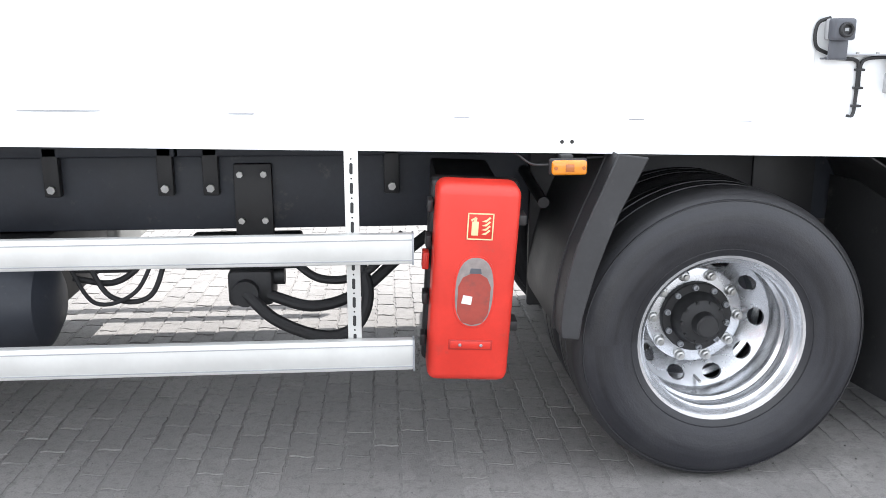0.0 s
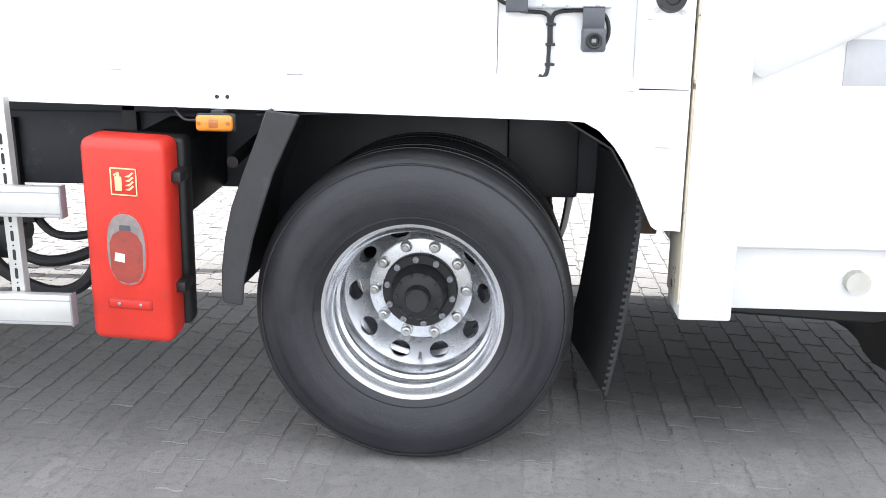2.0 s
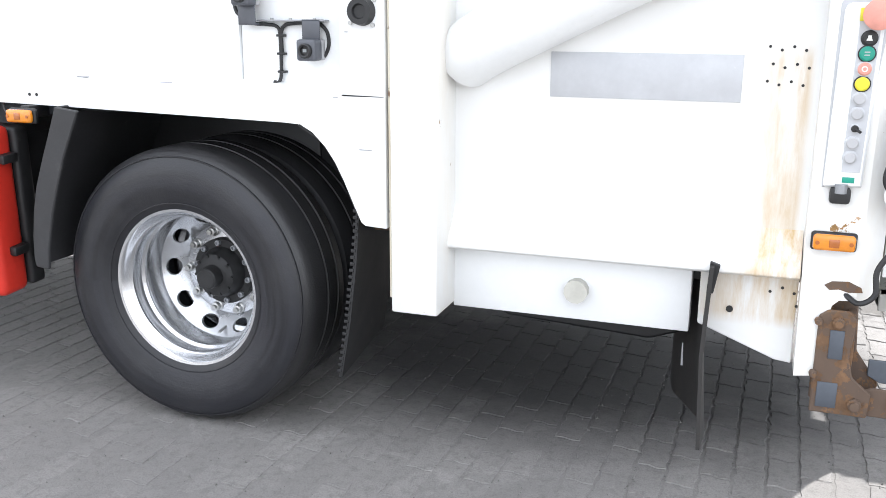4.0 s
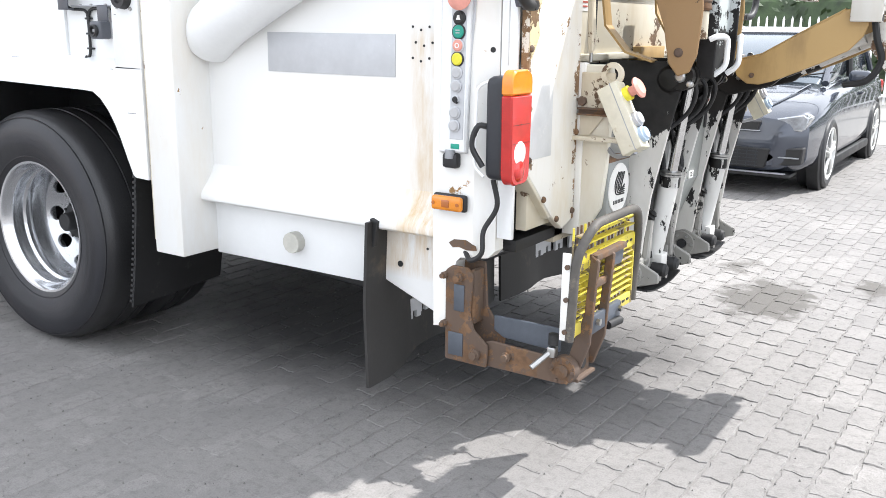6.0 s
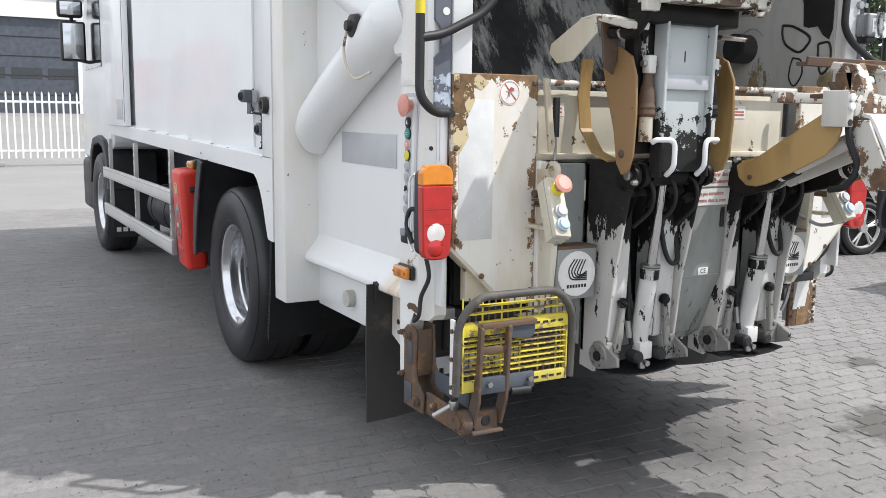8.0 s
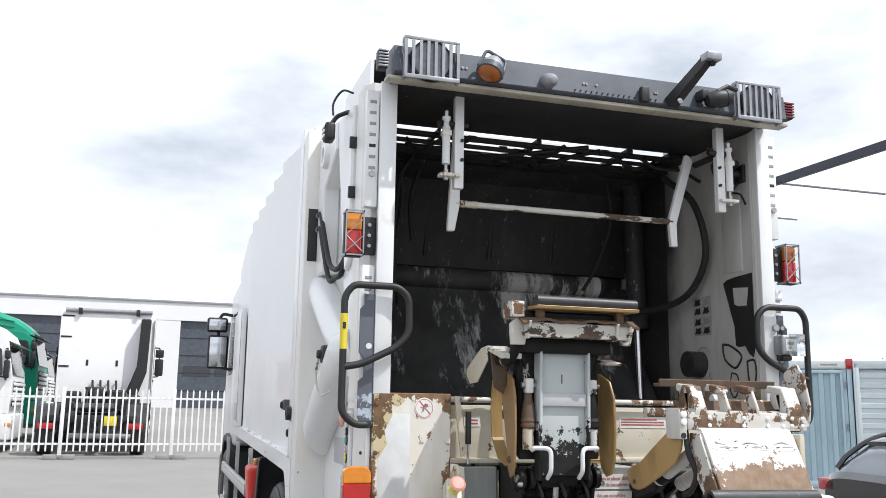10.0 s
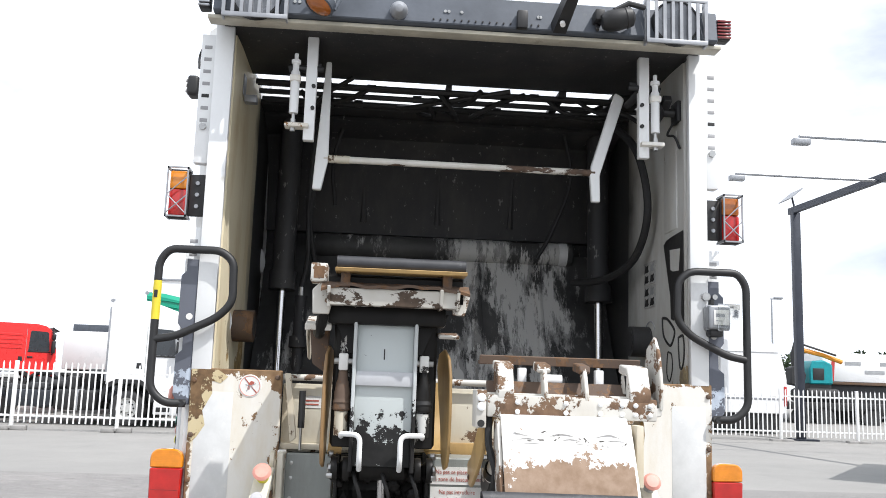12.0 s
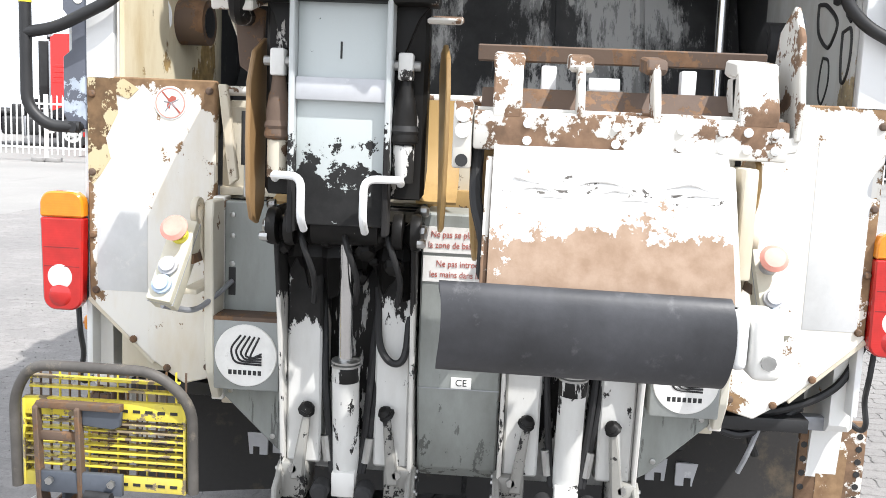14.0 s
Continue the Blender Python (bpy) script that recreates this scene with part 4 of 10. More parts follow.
        part("hub_bolt", lathe(B(), [(0.0115, 0.0), (0.0115, -0.012), (0.0095, -0.014), (0.0062, -0.014), (0.006, -0.006), (0, -0.006)], (x, 0.113, z), (0, 1, 0), 12), GREY_MET, w)
        x, z = 0.079 * math.sin(a), 0.079 * math.cos(a)
        part("hub_bolt", cyl(B(), (x, 0.056, z), (x, 0.042, z), 0.0065, seg=6), HUB, w)
    part("valve", tube(B(), [(0.0, 0.15, -0.228), (0.003, 0.09, -0.232), (0.006, 0.05, -0.236)], 0.0055, 8), STEEL, w)
    return w


def set_wheel(w, m):
    w.matrix_parent_inverse = Matrix.Identity(4)
    w.matrix_basis = Matrix.Translation((0, -MID, 0)) @ m
    return w


def copy_part(w, m):
    made = {}
    for o in (w, *w.children_recursive):
        made[o] = o.copy()
        scene.collection.objects.link(made[o])
        made[o].parent = made.get(o.parent, o.parent)
        made[o].matrix_parent_inverse = o.matrix_parent_inverse
    made[w].matrix_basis = Matrix.Translation((0, -MID, 0)) @ m
    return made[w]


w0 = wheel("wheel")
set_wheel(w0, pose(0, 0, 0.53))
for ob in w0.children:
    ob.matrix_parent_inverse = Matrix.Identity(4)
copy_part(w0, pose(0, 0.345, 0.53, 0, 40, 180))
copy_part(w0, pose(0, 2.12, 0.53, 0, 0, 180))
copy_part(w0, pose(0, 1.775, 0.53, 0, 20, 0))
copy_part(w0, pose(-4.95, -0.02, 0.53, 0, 15, 0))
copy_part(w0, pose(-4.95, 2.14, 0.53, 0, 15, 180))

# front quarter mudguard and rear flap of the drive wheel
OUT = [(-0.43, 1.20), (-0.475, 1.09), (-0.512, 1.004), (-0.553, 0.90), (-0.579, 0.80), (-0.595, 0.70), (-0.600, 0.62), (-0.594, 0.585)]
INN = [(-0.535, 0.578), (-0.525, 0.66), (-0.49, 0.797), (-0.455, 0.90), (-0.416, 1.007), (-0.37, 1.10), (-0.328, 1.187)]
for y0, y1 in sides(-0.248, -0.232):
    part("mudguard", prism(B(), OUT + INN, "y", y0, y1, 0.004), MUDGUARD, truck, "black plastic mudguard")
for a, c in sides(-0.234, 0.42):
    part("mudguard", sheet(B(), OUT, a, c, 0.008), MUDGUARD, truck)
    part("mudguard_rib", sheet(B(), [(x - 0.006, z) for x, z in OUT], a + 0.10 if a < MID else c - 0.12, a + 0.12 if a < MID else c - 0.10, 0.010), MUDGUARD, truck)
for x0, x1, z0 in ((-0.60, 0.30, 0.50), (0.30, 0.56, 0.82)):
    part("inner_apron", box(B(), x0, x1, 0.405, 0.430, z0, 1.19, 0.01), BLACK, truck)
part("mudguard_arm", cyl(B(), (-0.62, 0.0, 1.0), (-0.62, 0.45, 1.05), 0.02), BLACK, truck)
part("arch_liner", sheet(B(), [(-0.5, 1.17), (0.0, 1.185), (0.45, 1.18), (0.62, 1.08), (0.69, 0.96)], -0.12, 0.55, 0.006), BLACK, truck)
for y0, y1 in sides(-0.15, 0.42):
    f = part("mud_flap", sheet(B(), [(0.715, 1.02), (0.715, 0.9), (0.70, 0.7), (0.672, 0.48), (0.635, 0.272)], y0, y1, 0.012), RUBBER, truck, "black ribbed rubber mud flap")
    for v in f.data.vertices:
        v.co.x -= 0.15 * abs(v.co.y - (-0.15 if y0 < MID else 2 * MID + 0.15))
    if y0 < MID:
        for k in range(30):
            z = 0.29 + k * 0.0235
            x = 0.635 + (0.715 - 0.635) * min(1, (z - 0.272) / 0.55) ** 0.8 - 0.008
            part("rib", box(B(), x - 0.004, x + 0.013, y0 - 0.003, y0 + 0.008, z, z + 0.012, 0.002), RUBBER, f)
part("flap_bracket", box(B(), 0.70, 0.80, 0.02, 0.10, 0.78, 1.15, 0.005), RUST, truck)

# fire extinguisher cabinet
cab_box = B()
box(cab_box, -1.022, -0.752, -0.292, -0.150, 0.437, 1.112, 0.032, 5)
ext = part("extinguisher_box", cab_box, RED, truck, "red plastic fire extinguisher box with oval window")
part("back_shell", box(B(), -1.035, -0.737, -0.153, -0.075, 0.45, 1.10, 0.02, 3), BLACK, ext)
part("mounting", box(B(), -1.0, -0.78, -0.078, 0.42, 0.80, 1.05, 0.01), BLACK, ext)
for z in (0.62, 0.99):
    part("latch", box(B(), -0.760, -0.722, -0.235, -0.16, z - 0.018, z + 0.018, 0.006), BLACK, ext)
part("hinge", box(B(), -1.052, -1.03, -0.2, -0.15, 0.8, 0.86, 0.004), RED, ext)
for z in (0.55, 1.02, 0.7, 0.9):
    part("hinge", box(B(), -1.045, -1.028, -0.21, -0.15, z - 0.02, z + 0.02, 0.004), BLACK, ext)
oval = [(-0.885 + 0.062 * math.copysign(abs(math.cos(a)) ** 0.85, math.cos(a)), 0.760 + 0.118 * math.copysign(abs(math.sin(a)) ** 0.8, math.sin(a))) for a in (k * math.tau / 40 for k in range(40))]
part("window_frame", prism(B(), [(-0.885 + (x + 0.885) * 1.10, 0.76 + (z - 0.76) * 1.05) for x, z in oval], "y", -0.2950, -0.285, 0.001), RED, ext)
part("window", prism(B(), oval, "y", -0.2960, -0.285, 0.0008), WINDOW, ext, "smoky clear window")
part("cylinder_seen_inside", prism(B(), [(-0.938, 0.69), (-0.92, 0.655), (-0.886, 0.646), (-0.852, 0.655), (-0.834, 0.69), (-0.832, 0.78), (-0.846, 0.81), (-0.87, 0.824), (-0.90, 0.824), (-0.925, 0.81), (-0.938, 0.78)], "y", -0.2966, -0.29, 0), plain("dim_red", (0.33, 0.06, 0.045), 0.2, dirt=(0.22, 0.06, 0.05), dirt_amt=0.4), ext)
part("valve_seen_inside", prism(B(), [(-0.905, 0.824), (-0.865, 0.824), (-0.868, 0.842), (-0.902, 0.842)], "y", -0.2965, -0.29, 0), CAM_GREY, ext)
part("paper_tag", prism(B(), [(-0.925, 0.722), (-0.893, 0.717), (-0.89, 0.745), (-0.92, 0.75)], "y", -0.2978, -0.29, 0), LABEL_WHITE, ext)
stick = part("sticker", box(B(), -0.922, -0.838, -0.2945, -0.29, 0.938, 1.026, 0.001), RED, ext, "square fire symbol sticker")
EDGE = plain("pale_yellow_print", (0.75, 0.62, 0.35), 0.5)
for a, c, d, e in ((-0.922, -0.838, 1.022, 1.026), (-0.922, -0.838, 0.938, 0.942), (-0.922, -0.918, 0.938, 1.026), (-0.842, -0.838, 0.938, 1.026)):
    part("border", box(B(), a, c, -0.2955, -0.294, d, e, 0), EDGE, stick)
part("symbol", box(B(), -0.908, -0.886, -0.2958, -0.294, 0.952, 0.998, 0.004), EDGE, stick)
part("symbol", box(B(), -0.902, -0.892, -0.2958, -0.294, 0.998, 1.010, 0), EDGE, stick)
part("symbol", prism(B(), [(-0.912, 1.004), (-0.896, 1.014), (-0.894, 1.009), (-0.909, 0.999)], "y", -0.2958, -0.294, 0), EDGE, stick)
for k in range(4):
    z = 0.955 + k * 0.014
    part("flame", prism(B(), [(-0.876, z + 0.002), (-0.862, z), (-0.847, z + 0.014), (-0.852, z + 0.018), (-0.862, z + 0.008)], "y", -0.2958, -0.294, 0), EDGE, stick)
rec = part("handle_recess", box(B(), -0.958, -0.812, -0.2945, -0.285, 0.556, 0.592, 0.002), plain("deep_red", (0.42, 0.025, 0.018), 0.4), ext)
part("handle_plate", box(B(), -0.952, -0.818, -0.2965, -0.29, 0.561, 0.587, 0.004), RED, rec)
for x in (-0.92, -0.85):
    part("rivet", lathe(B(), [(0.006, 0), (0.004, 0.003), (0, 0.004)], (x, -0.2965, 0.574), (0, -1, 0), 8), GREY_MET, rec)

ext.matrix_basis = Matrix.Translation((-0.880, -0.284, 0.98)) @ Euler((radians(4.2), radians(3.0), 0)).to_matrix().to_4x4() @ Matrix.Translation((0.885, 0.2945, -0.982))


def marker_lamp(x, y, z):
    base = part("marker_lamp", box(B(), x - 0.062, x + 0.062, y, y + 0.02, z - 0.028, z + 0.028, 0.010, 3), BLACK, truck, "amber side marker lamp")
    part("lens", box(B(), x - 0.057, x + 0.057, y - 0.022, y + 0.002, z - 0.024, z + 0.024, 0.012, 3), LENS_AMBER, base)
    for dx in (-0.045, 0.045):
        part("screw", cyl(B(), (x + dx, y - 0.02, z), (x + dx, y - 0.0245, z), 0.006, seg=10), AMBER_DARK, base)
    part("reflector", box(B(), x - 0.014, x + 0.014, y - 0.0245, y - 0.02, z - 0.012, z + 0.012, 0.002), AMBER_DARK, base)


marker_lamp(-0.589, -0.242, 1.160)
part("lamp_bracket", box(B(), -0.61, -0.57, -0.222, -0.12, 1.15, 1.195, 0.003), BLACK, truck)
part("cable", tube(B(), spline([(-0.65, -0.22, 1.165), (-0.70, -0.2, 1.165), (-0.74, -0.17, 1.19), (-0.76, -0.13, 1.2)]), 0.004, 6), BLACK, truck)
marker_lamp(2.206, -0.112, 0.897)

# ---- tail section ----
for s, (y0, y1) in zip((0, 1), sides(-0.178, 0.03)):
    part("tail_pillar", box(B(), 0.852, 1.016, y0, y1, 0.549, 3.30, 0.008), WHITE_STAINED, truck)
    part("pillar_edge", box(B(), 0.8465, 0.8535, y0 + 0.004, y1 - 0.004, 0.60, 3.28, 0.001), CREAM, truck, "bare worn edge of the tail pillar")
for y0, y1 in sides(0.0, 0.03):
    part("tail_side", prism(B(), [(1.0, 0.76), (2.14, 0.76), (2.40, 1.5), (2.40, 3.14), (1.0, 3.26)], "y", y0, y1, 0), SIDE_RUN, truck)
for y0, y1 in sides(0.032, 0.045):
    part("soot_lining", box(B(), 1.0, 1.478, y0, y1, 1.0, 3.10, 0), BLACK_IN, truck, "black wall lining")
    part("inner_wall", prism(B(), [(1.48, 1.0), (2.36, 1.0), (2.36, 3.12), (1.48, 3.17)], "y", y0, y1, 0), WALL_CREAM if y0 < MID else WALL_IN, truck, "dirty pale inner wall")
for y0, y1 in sides(0.002, 0.06):
    part("lower_beam", box(B(), 1.012, 1.815, y0, y1, 0.536, 0.757, 0.005), WHITE, truck)
    part("lower_beam_end", prism(B(), [(1.84, 0.755), (2.13, 0.775), (2.13, 0.472), (2.08, 0.478), (1.84, 0.572)] if y0 < MID else [(1.84, 0.755), (2.13, 0.775), (2.13, 0.69), (1.84, 0.69)], "y", y0, y1, 0.003), BEAM_RUN, truck)
LEDGE = [(0.0, 0.90), (-0.010, 0.876), (-0.024, 0.853), (-0.042, 0.830), (-0.058, 0.812), (-0.070, 0.797), (-0.076, 0.782), (-0.074, 0.769), (-0.066, 0.761), (-0.052, 0.757), (0.0, 0.754)]
part("side_ledge", prism(B(), LEDGE, "x", 1.014, 2.128, 0), LEDGE_RUN, truck)
part("side_ledge", prism(B(), [(2 * MID - p[0], p[1]) for p in LEDGE], "x", 1.014, 2.128, 0), WHITE_STAINED, truck)
part("seam", box(B(), 1.02, 1.84, -0.004, 0.004, 0.752, 0.757, 0), RUST, truck)
hole = part("bolt_cap", cyl(B(), (1.449, -0.035, 0.642), (1.449, 0.01, 0.642), 0.040, seg=12), PLUG, truck, "round beige plug")
STRIP = [(2.13, 3.16), (2.345, 3.16), (2.345, 0.745), (2.325, 0.722), (2.24, 0.718), (2.222, 0.70), (2.192, 0.475), (2.137, 0.468), (2.13, 0.9)]
for y0, y1 in sides(-0.09, 0.0):
    cp = B()
    prism(cp, STRIP, "y", y0, y1, 0)
    bmesh.ops.bisect_plane(cp, geom=cp.verts[:] + cp.edges[:] + cp.faces[:], plane_co=(2.285, 0, 0), plane_no=(1, 0, 0))
    for v in cp.verts:                                   # the outer face falls back towards the rear
        if v.co.x > 2.286:
            if y0 < MID and v.co.y < y0 + 0.01:
                v.co.y += 0.65 * (v.co.x - 2.285)
            if y0 > MID and v.co.y > y1 - 0.01:
                v.co.y -= 0.65 * (v.co.x - 2.285)
    part("corner_post", cp, WHITE_STAINED, truck)
for y0, y1 in sides(-0.054, -0.036):
    ep = part("edge_plate", box(B(), 2.350, 2.4035, y0, y1, 0.79, 1.62, 0.003), WHITE, truck)
    part("weld_bead", box(B(), 2.374, 2.378, y0 - 0.002 if y0 < MID else y1 - 0.002, y0 + 0.002 if y0 < MID else y1 + 0.002, 1.33, 1.55, 0.0008), STRIP_PALE, ep)
part("rust_patch", prism(B(), [(2.195, 0.762), (2.215, 0.775), (2.26, 0.778), (2.295, 0.762), (2.30, 0.748), (2.262, 0.745), (2.235, 0.752), (2.21, 0.748)], "y", -0.0925, -0.088, 0), RUST, truck)
for dx, dz in ((0.19, 0), (0.155, 0.075), (0.12, 0.0), (0.24, -0.1), (0.20, -0.2)):
    part("bolt_hole", cyl(B(), (1.93 + dx, 0.0, 0.70 + dz * 0.2), (1.93 + dx, -0.001, 0.70 + dz * 0.2), 0.005, seg=8), INK, truck)
part("bolt_hole", cyl(B(), (1.935, 0.001, 0.63), (1.935, -0.002, 0.63), 0.011, seg=12), INK, truck)
plate = part("reflective_plate", box(B(), 1.335, 1.915, -0.004, 0.0, 1.275, 1.415, 0.001), PLATE, truck, "grey reflective plate with peeling edges")
for k in range(12):
    part("rivet_hole", cyl(B(), (1.985 + 0.033 * (k % 4) + 0.012 * ((k // 4) % 2), 0.0, 1.44 - 0.05 * (k // 4) - 0.01 * (k % 2)), (1.985 + 0.033 * (k % 4) + 0.012 * ((k // 4) % 2), -0.0015, 1.44 - 0.05 * (k // 4) - 0.01 * (k % 2)), 0.0045, seg=8), INK, truck)
part("notice_label", box(B(), 2.13, 2.27, -0.093, -0.0895, 1.605, 1.64, 0.001), LABEL_WHITE, truck)

# pressed-out braces on the side
part("diagonal_fairing", tube(B(), [(1.05, 0.0, 1.395), (1.10, -0.035, 1.425), (1.19, -0.055, 1.47), (1.5, -0.065, 1.62), (1.9, -0.075, 1.80), (2.02, -0.075, 1.86), (2.06, -0.03, 1.88)], 0.108, 24), WHITE, truck, "white tubular diagonal cylinder fairing")
part("upper_fairing", tube(B(), [(0.99, 0.0, 2.30), (1.04, -0.045, 2.285), (1.14, -0.058, 2.245), (1.5, -0.062, 2.075), (1.85, -0.066, 1.925), (2.02, -0.062, 1.87), (2.07, -0.02, 1.86)], 0.095, 24), WHITE, truck, "white tubular upper cylinder fairing")
part("tall_brace", prism(B(), [(1.56, 3.20), (2.128, 3.16), (2.128, 1.72), (2.06, 1.72), (1.62, 2.98)], "y", -0.088, 0.0, 0.01), WHITE, truck)
part("upper_gusset", prism(B(), [(1.02, 2.36), (1.215, 2.36), (1.215, 2.88), (1.40, 2.93), (1.60, 3.02), (1.55, 3.2), (1.02, 3.26)], "y", -0.10, 0.0, 0.01), WHITE, truck)
part("upper_box", prism(B(), [(1.86, 3.12), (2.12, 3.12), (2.12, 2.30), (2.01, 2.26)], "y", -0.112, 0.0, 0.01), WHITE, truck)
slotb = part("hose_panel", box(B(), 1.008, 1.020, -0.158, -0.046, 2.462, 2.792, 0.002), BLACK, truck, "black opening with two hydraulic hoses")
for z in (2.747, 2.658):
    part("union", cyl(B(), (1.020, -0.095, z), (1.055, -0.095, z), 0.020, seg=12), GREY_MET, slotb)
    part("hose", tube(B(), spline([(1.05, -0.095, z), (1.14, -0.098, z - 0.02), (1.32, -0.10, z - 0.20), (1.52, -0.10, z - 0.375), (1.72, -0.10, 2.27 + (z - 2.66) * 0.5), (1.88, -0.10, 2.27 + (z - 2.66) * 0.5), (1.95, -0.085, 2.36)]), 0.015), RUBBER, slotb)
part("lifting_eye", lathe(B(), [(0.05, 0.0), (0.05, 0.03), (0.075, 0.03), (0.08, 0.0)], (1.30, -0.10, 3.06), (0, -1, 0), 28), WHITE, truck)
part("fastener", lathe(B(), [(0.0, 0.02), (0.02, 0.018), (0.024, 0), (0.045, -0.005), (0.05, -0.03)], (1.864, -0.19, 1.846), (0, -1, 0), 24), BLACK, truck, "black rubber toggle on a loop")
part("fastener_loop", tube(B(), spline([(1.85, -0.19, 1.86), (1.84, -0.205, 1.74), (1.90, -0.19, 1.64), (1.98, -0.15, 1.66)]), 0.006, 8), CREAM, truck)
for z in (2.91, 2.65):
    part("box_hinge", box(B(), 2.115, 2.135, -0.125, -0.085, z - 0.03, z + 0.03, 0.003), BLACK, truck)
lamp = part("work_lamp", box(B(), 1.860, 1.950, -0.235, -0.18, 2.945, 3.045, 0.016, 3), BLACK, truck, "square LED work lamp")
for k in range(9):
    x, z = 1.880 + 0.025 * (k % 3), 2.97 + 0.025 * (k // 3)
    part("led", cyl(B(), (x, -0.236, z), (x, -0.242, z), 0.009, seg=10), LENS_CLEAR, lamp)
part("lamp_bracket", tube(B(), rounded([(1.850, -0.2, 3.04), (1.840, -0.16, 3.11), (1.920, -0.10, 3.12), (1.990, -0.1, 3.06)], 0.03), 0.012, 8), BLACK, lamp)
part("cable", tube(B(), spline([(1.910, -0.19, 3.09), (1.910, -0.19, 3.16), (1.940, -0.15, 3.22), (1.980, -0.1, 3.2)]), 0.006, 8), BLACK, lamp)

lamp.location.x += 0.07
# push-button panel on the corner post
pan = part("control_panel", prism(B(), [(2.168, 1.548), (2.180, 1.562), (2.262, 1.562), (2.272, 1.55), (2.262, 1.058), (2.160, 1.054)], "y", -0.109, -0.088, 0.006), PANEL_GREY, truck, "tall white-grey push-button control panel")
part("panel_back", prism(B(), [(2.158, 1.56), (2.172, 1.578), (2.270, 1.578), (2.284, 1.56), (2.279, 1.46), (2.268, 1.35), (2.262, 1.056), (2.158, 1.052)], "y", -0.094, -0.0885, 0.002), PLATE, pan)
part("panel_inset", prism(B(), [(2.208, 1.535), (2.262, 1.535), (2.252, 1.10), (2.204, 1.10)], "y", -0.1105, -0.105, 0.001), PLATE, pan)
part("emergency_button", lathe(B(), [(0, 0.044), (0.030, 0.042), (0.042, 0.034), (0.040, 0.027), (0.020, 0.024), (0.020, 0.0)], (2.252, -0.109, 1.531), (0, -1, 0), 32), PINK, pan, "faded red mushroom emergency button")
part("button_collar", box(B(), 2.206, 2.222, -0.115, -0.105, 1.513, 1.548, 0.002), YELLOW_BTN, pan)
for k, (mt, rr) in enumerate(((INK, 0.0185), (GREEN_BTN, 0.020), (PINK, 0.018), (YELLOW_BTN, 0.019), (GREY_BTN, 0.0165), (GREY_BTN, 0.0165), (INK, 0.010), (GREY_BTN, 0.0165), (GREY_BTN, 0.0165))):
    z = 1.4677 - k * 0.0407
    x = 2.2355 - k * 0.0017
    part("button_ring", lathe(B(), [(rr + 0.0035, 0.0), (rr + 0.0035, 0.004), (rr, 0.005), (rr - 0.002, 0.004)], (x, -0.1105, z), (0, -1, 0), 24), BLACK if k in (0, 1, 3) else PLATE, pan)
    bt = part("button", lathe(B(), [(0, 0.009), (rr * 0.8, 0.0088), (rr, 0.006), (rr, 0.0)], (x, -0.1105, z), (0, -1, 0), 24), mt, pan)
    if k == 0:
        part("bell_mark", prism(B(), [(x - 0.008, z - 0.006), (x + 0.008, z - 0.006), (x + 0.005, z + 0.001), (x + 0.004, z + 0.008), (x - 0.004, z + 0.008), (x - 0.005, z + 0.001)], "y", -0.1202, -0.1192, 0), LABEL_WHITE, bt)
    if k == 1:
        for dz in (-0.005, 0.003):
            part("button_mark", box(B(), x - 0.007, x + 0.007, -0.1202, -0.1192, z + dz, z + dz + 0.003, 0), GREY_BTN, bt)
    if k == 2:
        part("ring_mark", lathe(B(), [(0.005, 0.0), (0.005, 0.001), (0.008, 0.001), (0.008, 0.0)], (x, -0.1194, z), (0, -1, 0), 18), LABEL_WHITE, bt)
part("toggle_lever", cyl(B(), (2.224, -0.114, 1.2235), (2.240, -0.128, 1.215), 0.004, seg=8), BLACK, pan)
part("badge", box(B(), 2.208, 2.240, -0.1105, -0.105, 1.070, 1.086, 0.001), GREEN_BTN, pan)
part("cable_outlet", box(B(), 2.180, 2.236, -0.118, -0.086, 1.008, 1.056, 0.010), BLACK, pan)
part("cable_gland", cyl(B(), (2.208, -0.112, 1.066), (2.208, -0.112, 1.040), 0.017, seg=14), GREY_MET, pan)
part("drill_hole", cyl(B(), (2.3248, -0.0593, 1.375), (2.3278, -0.0640, 1.375), 0.0085, seg=12), INK, truck)

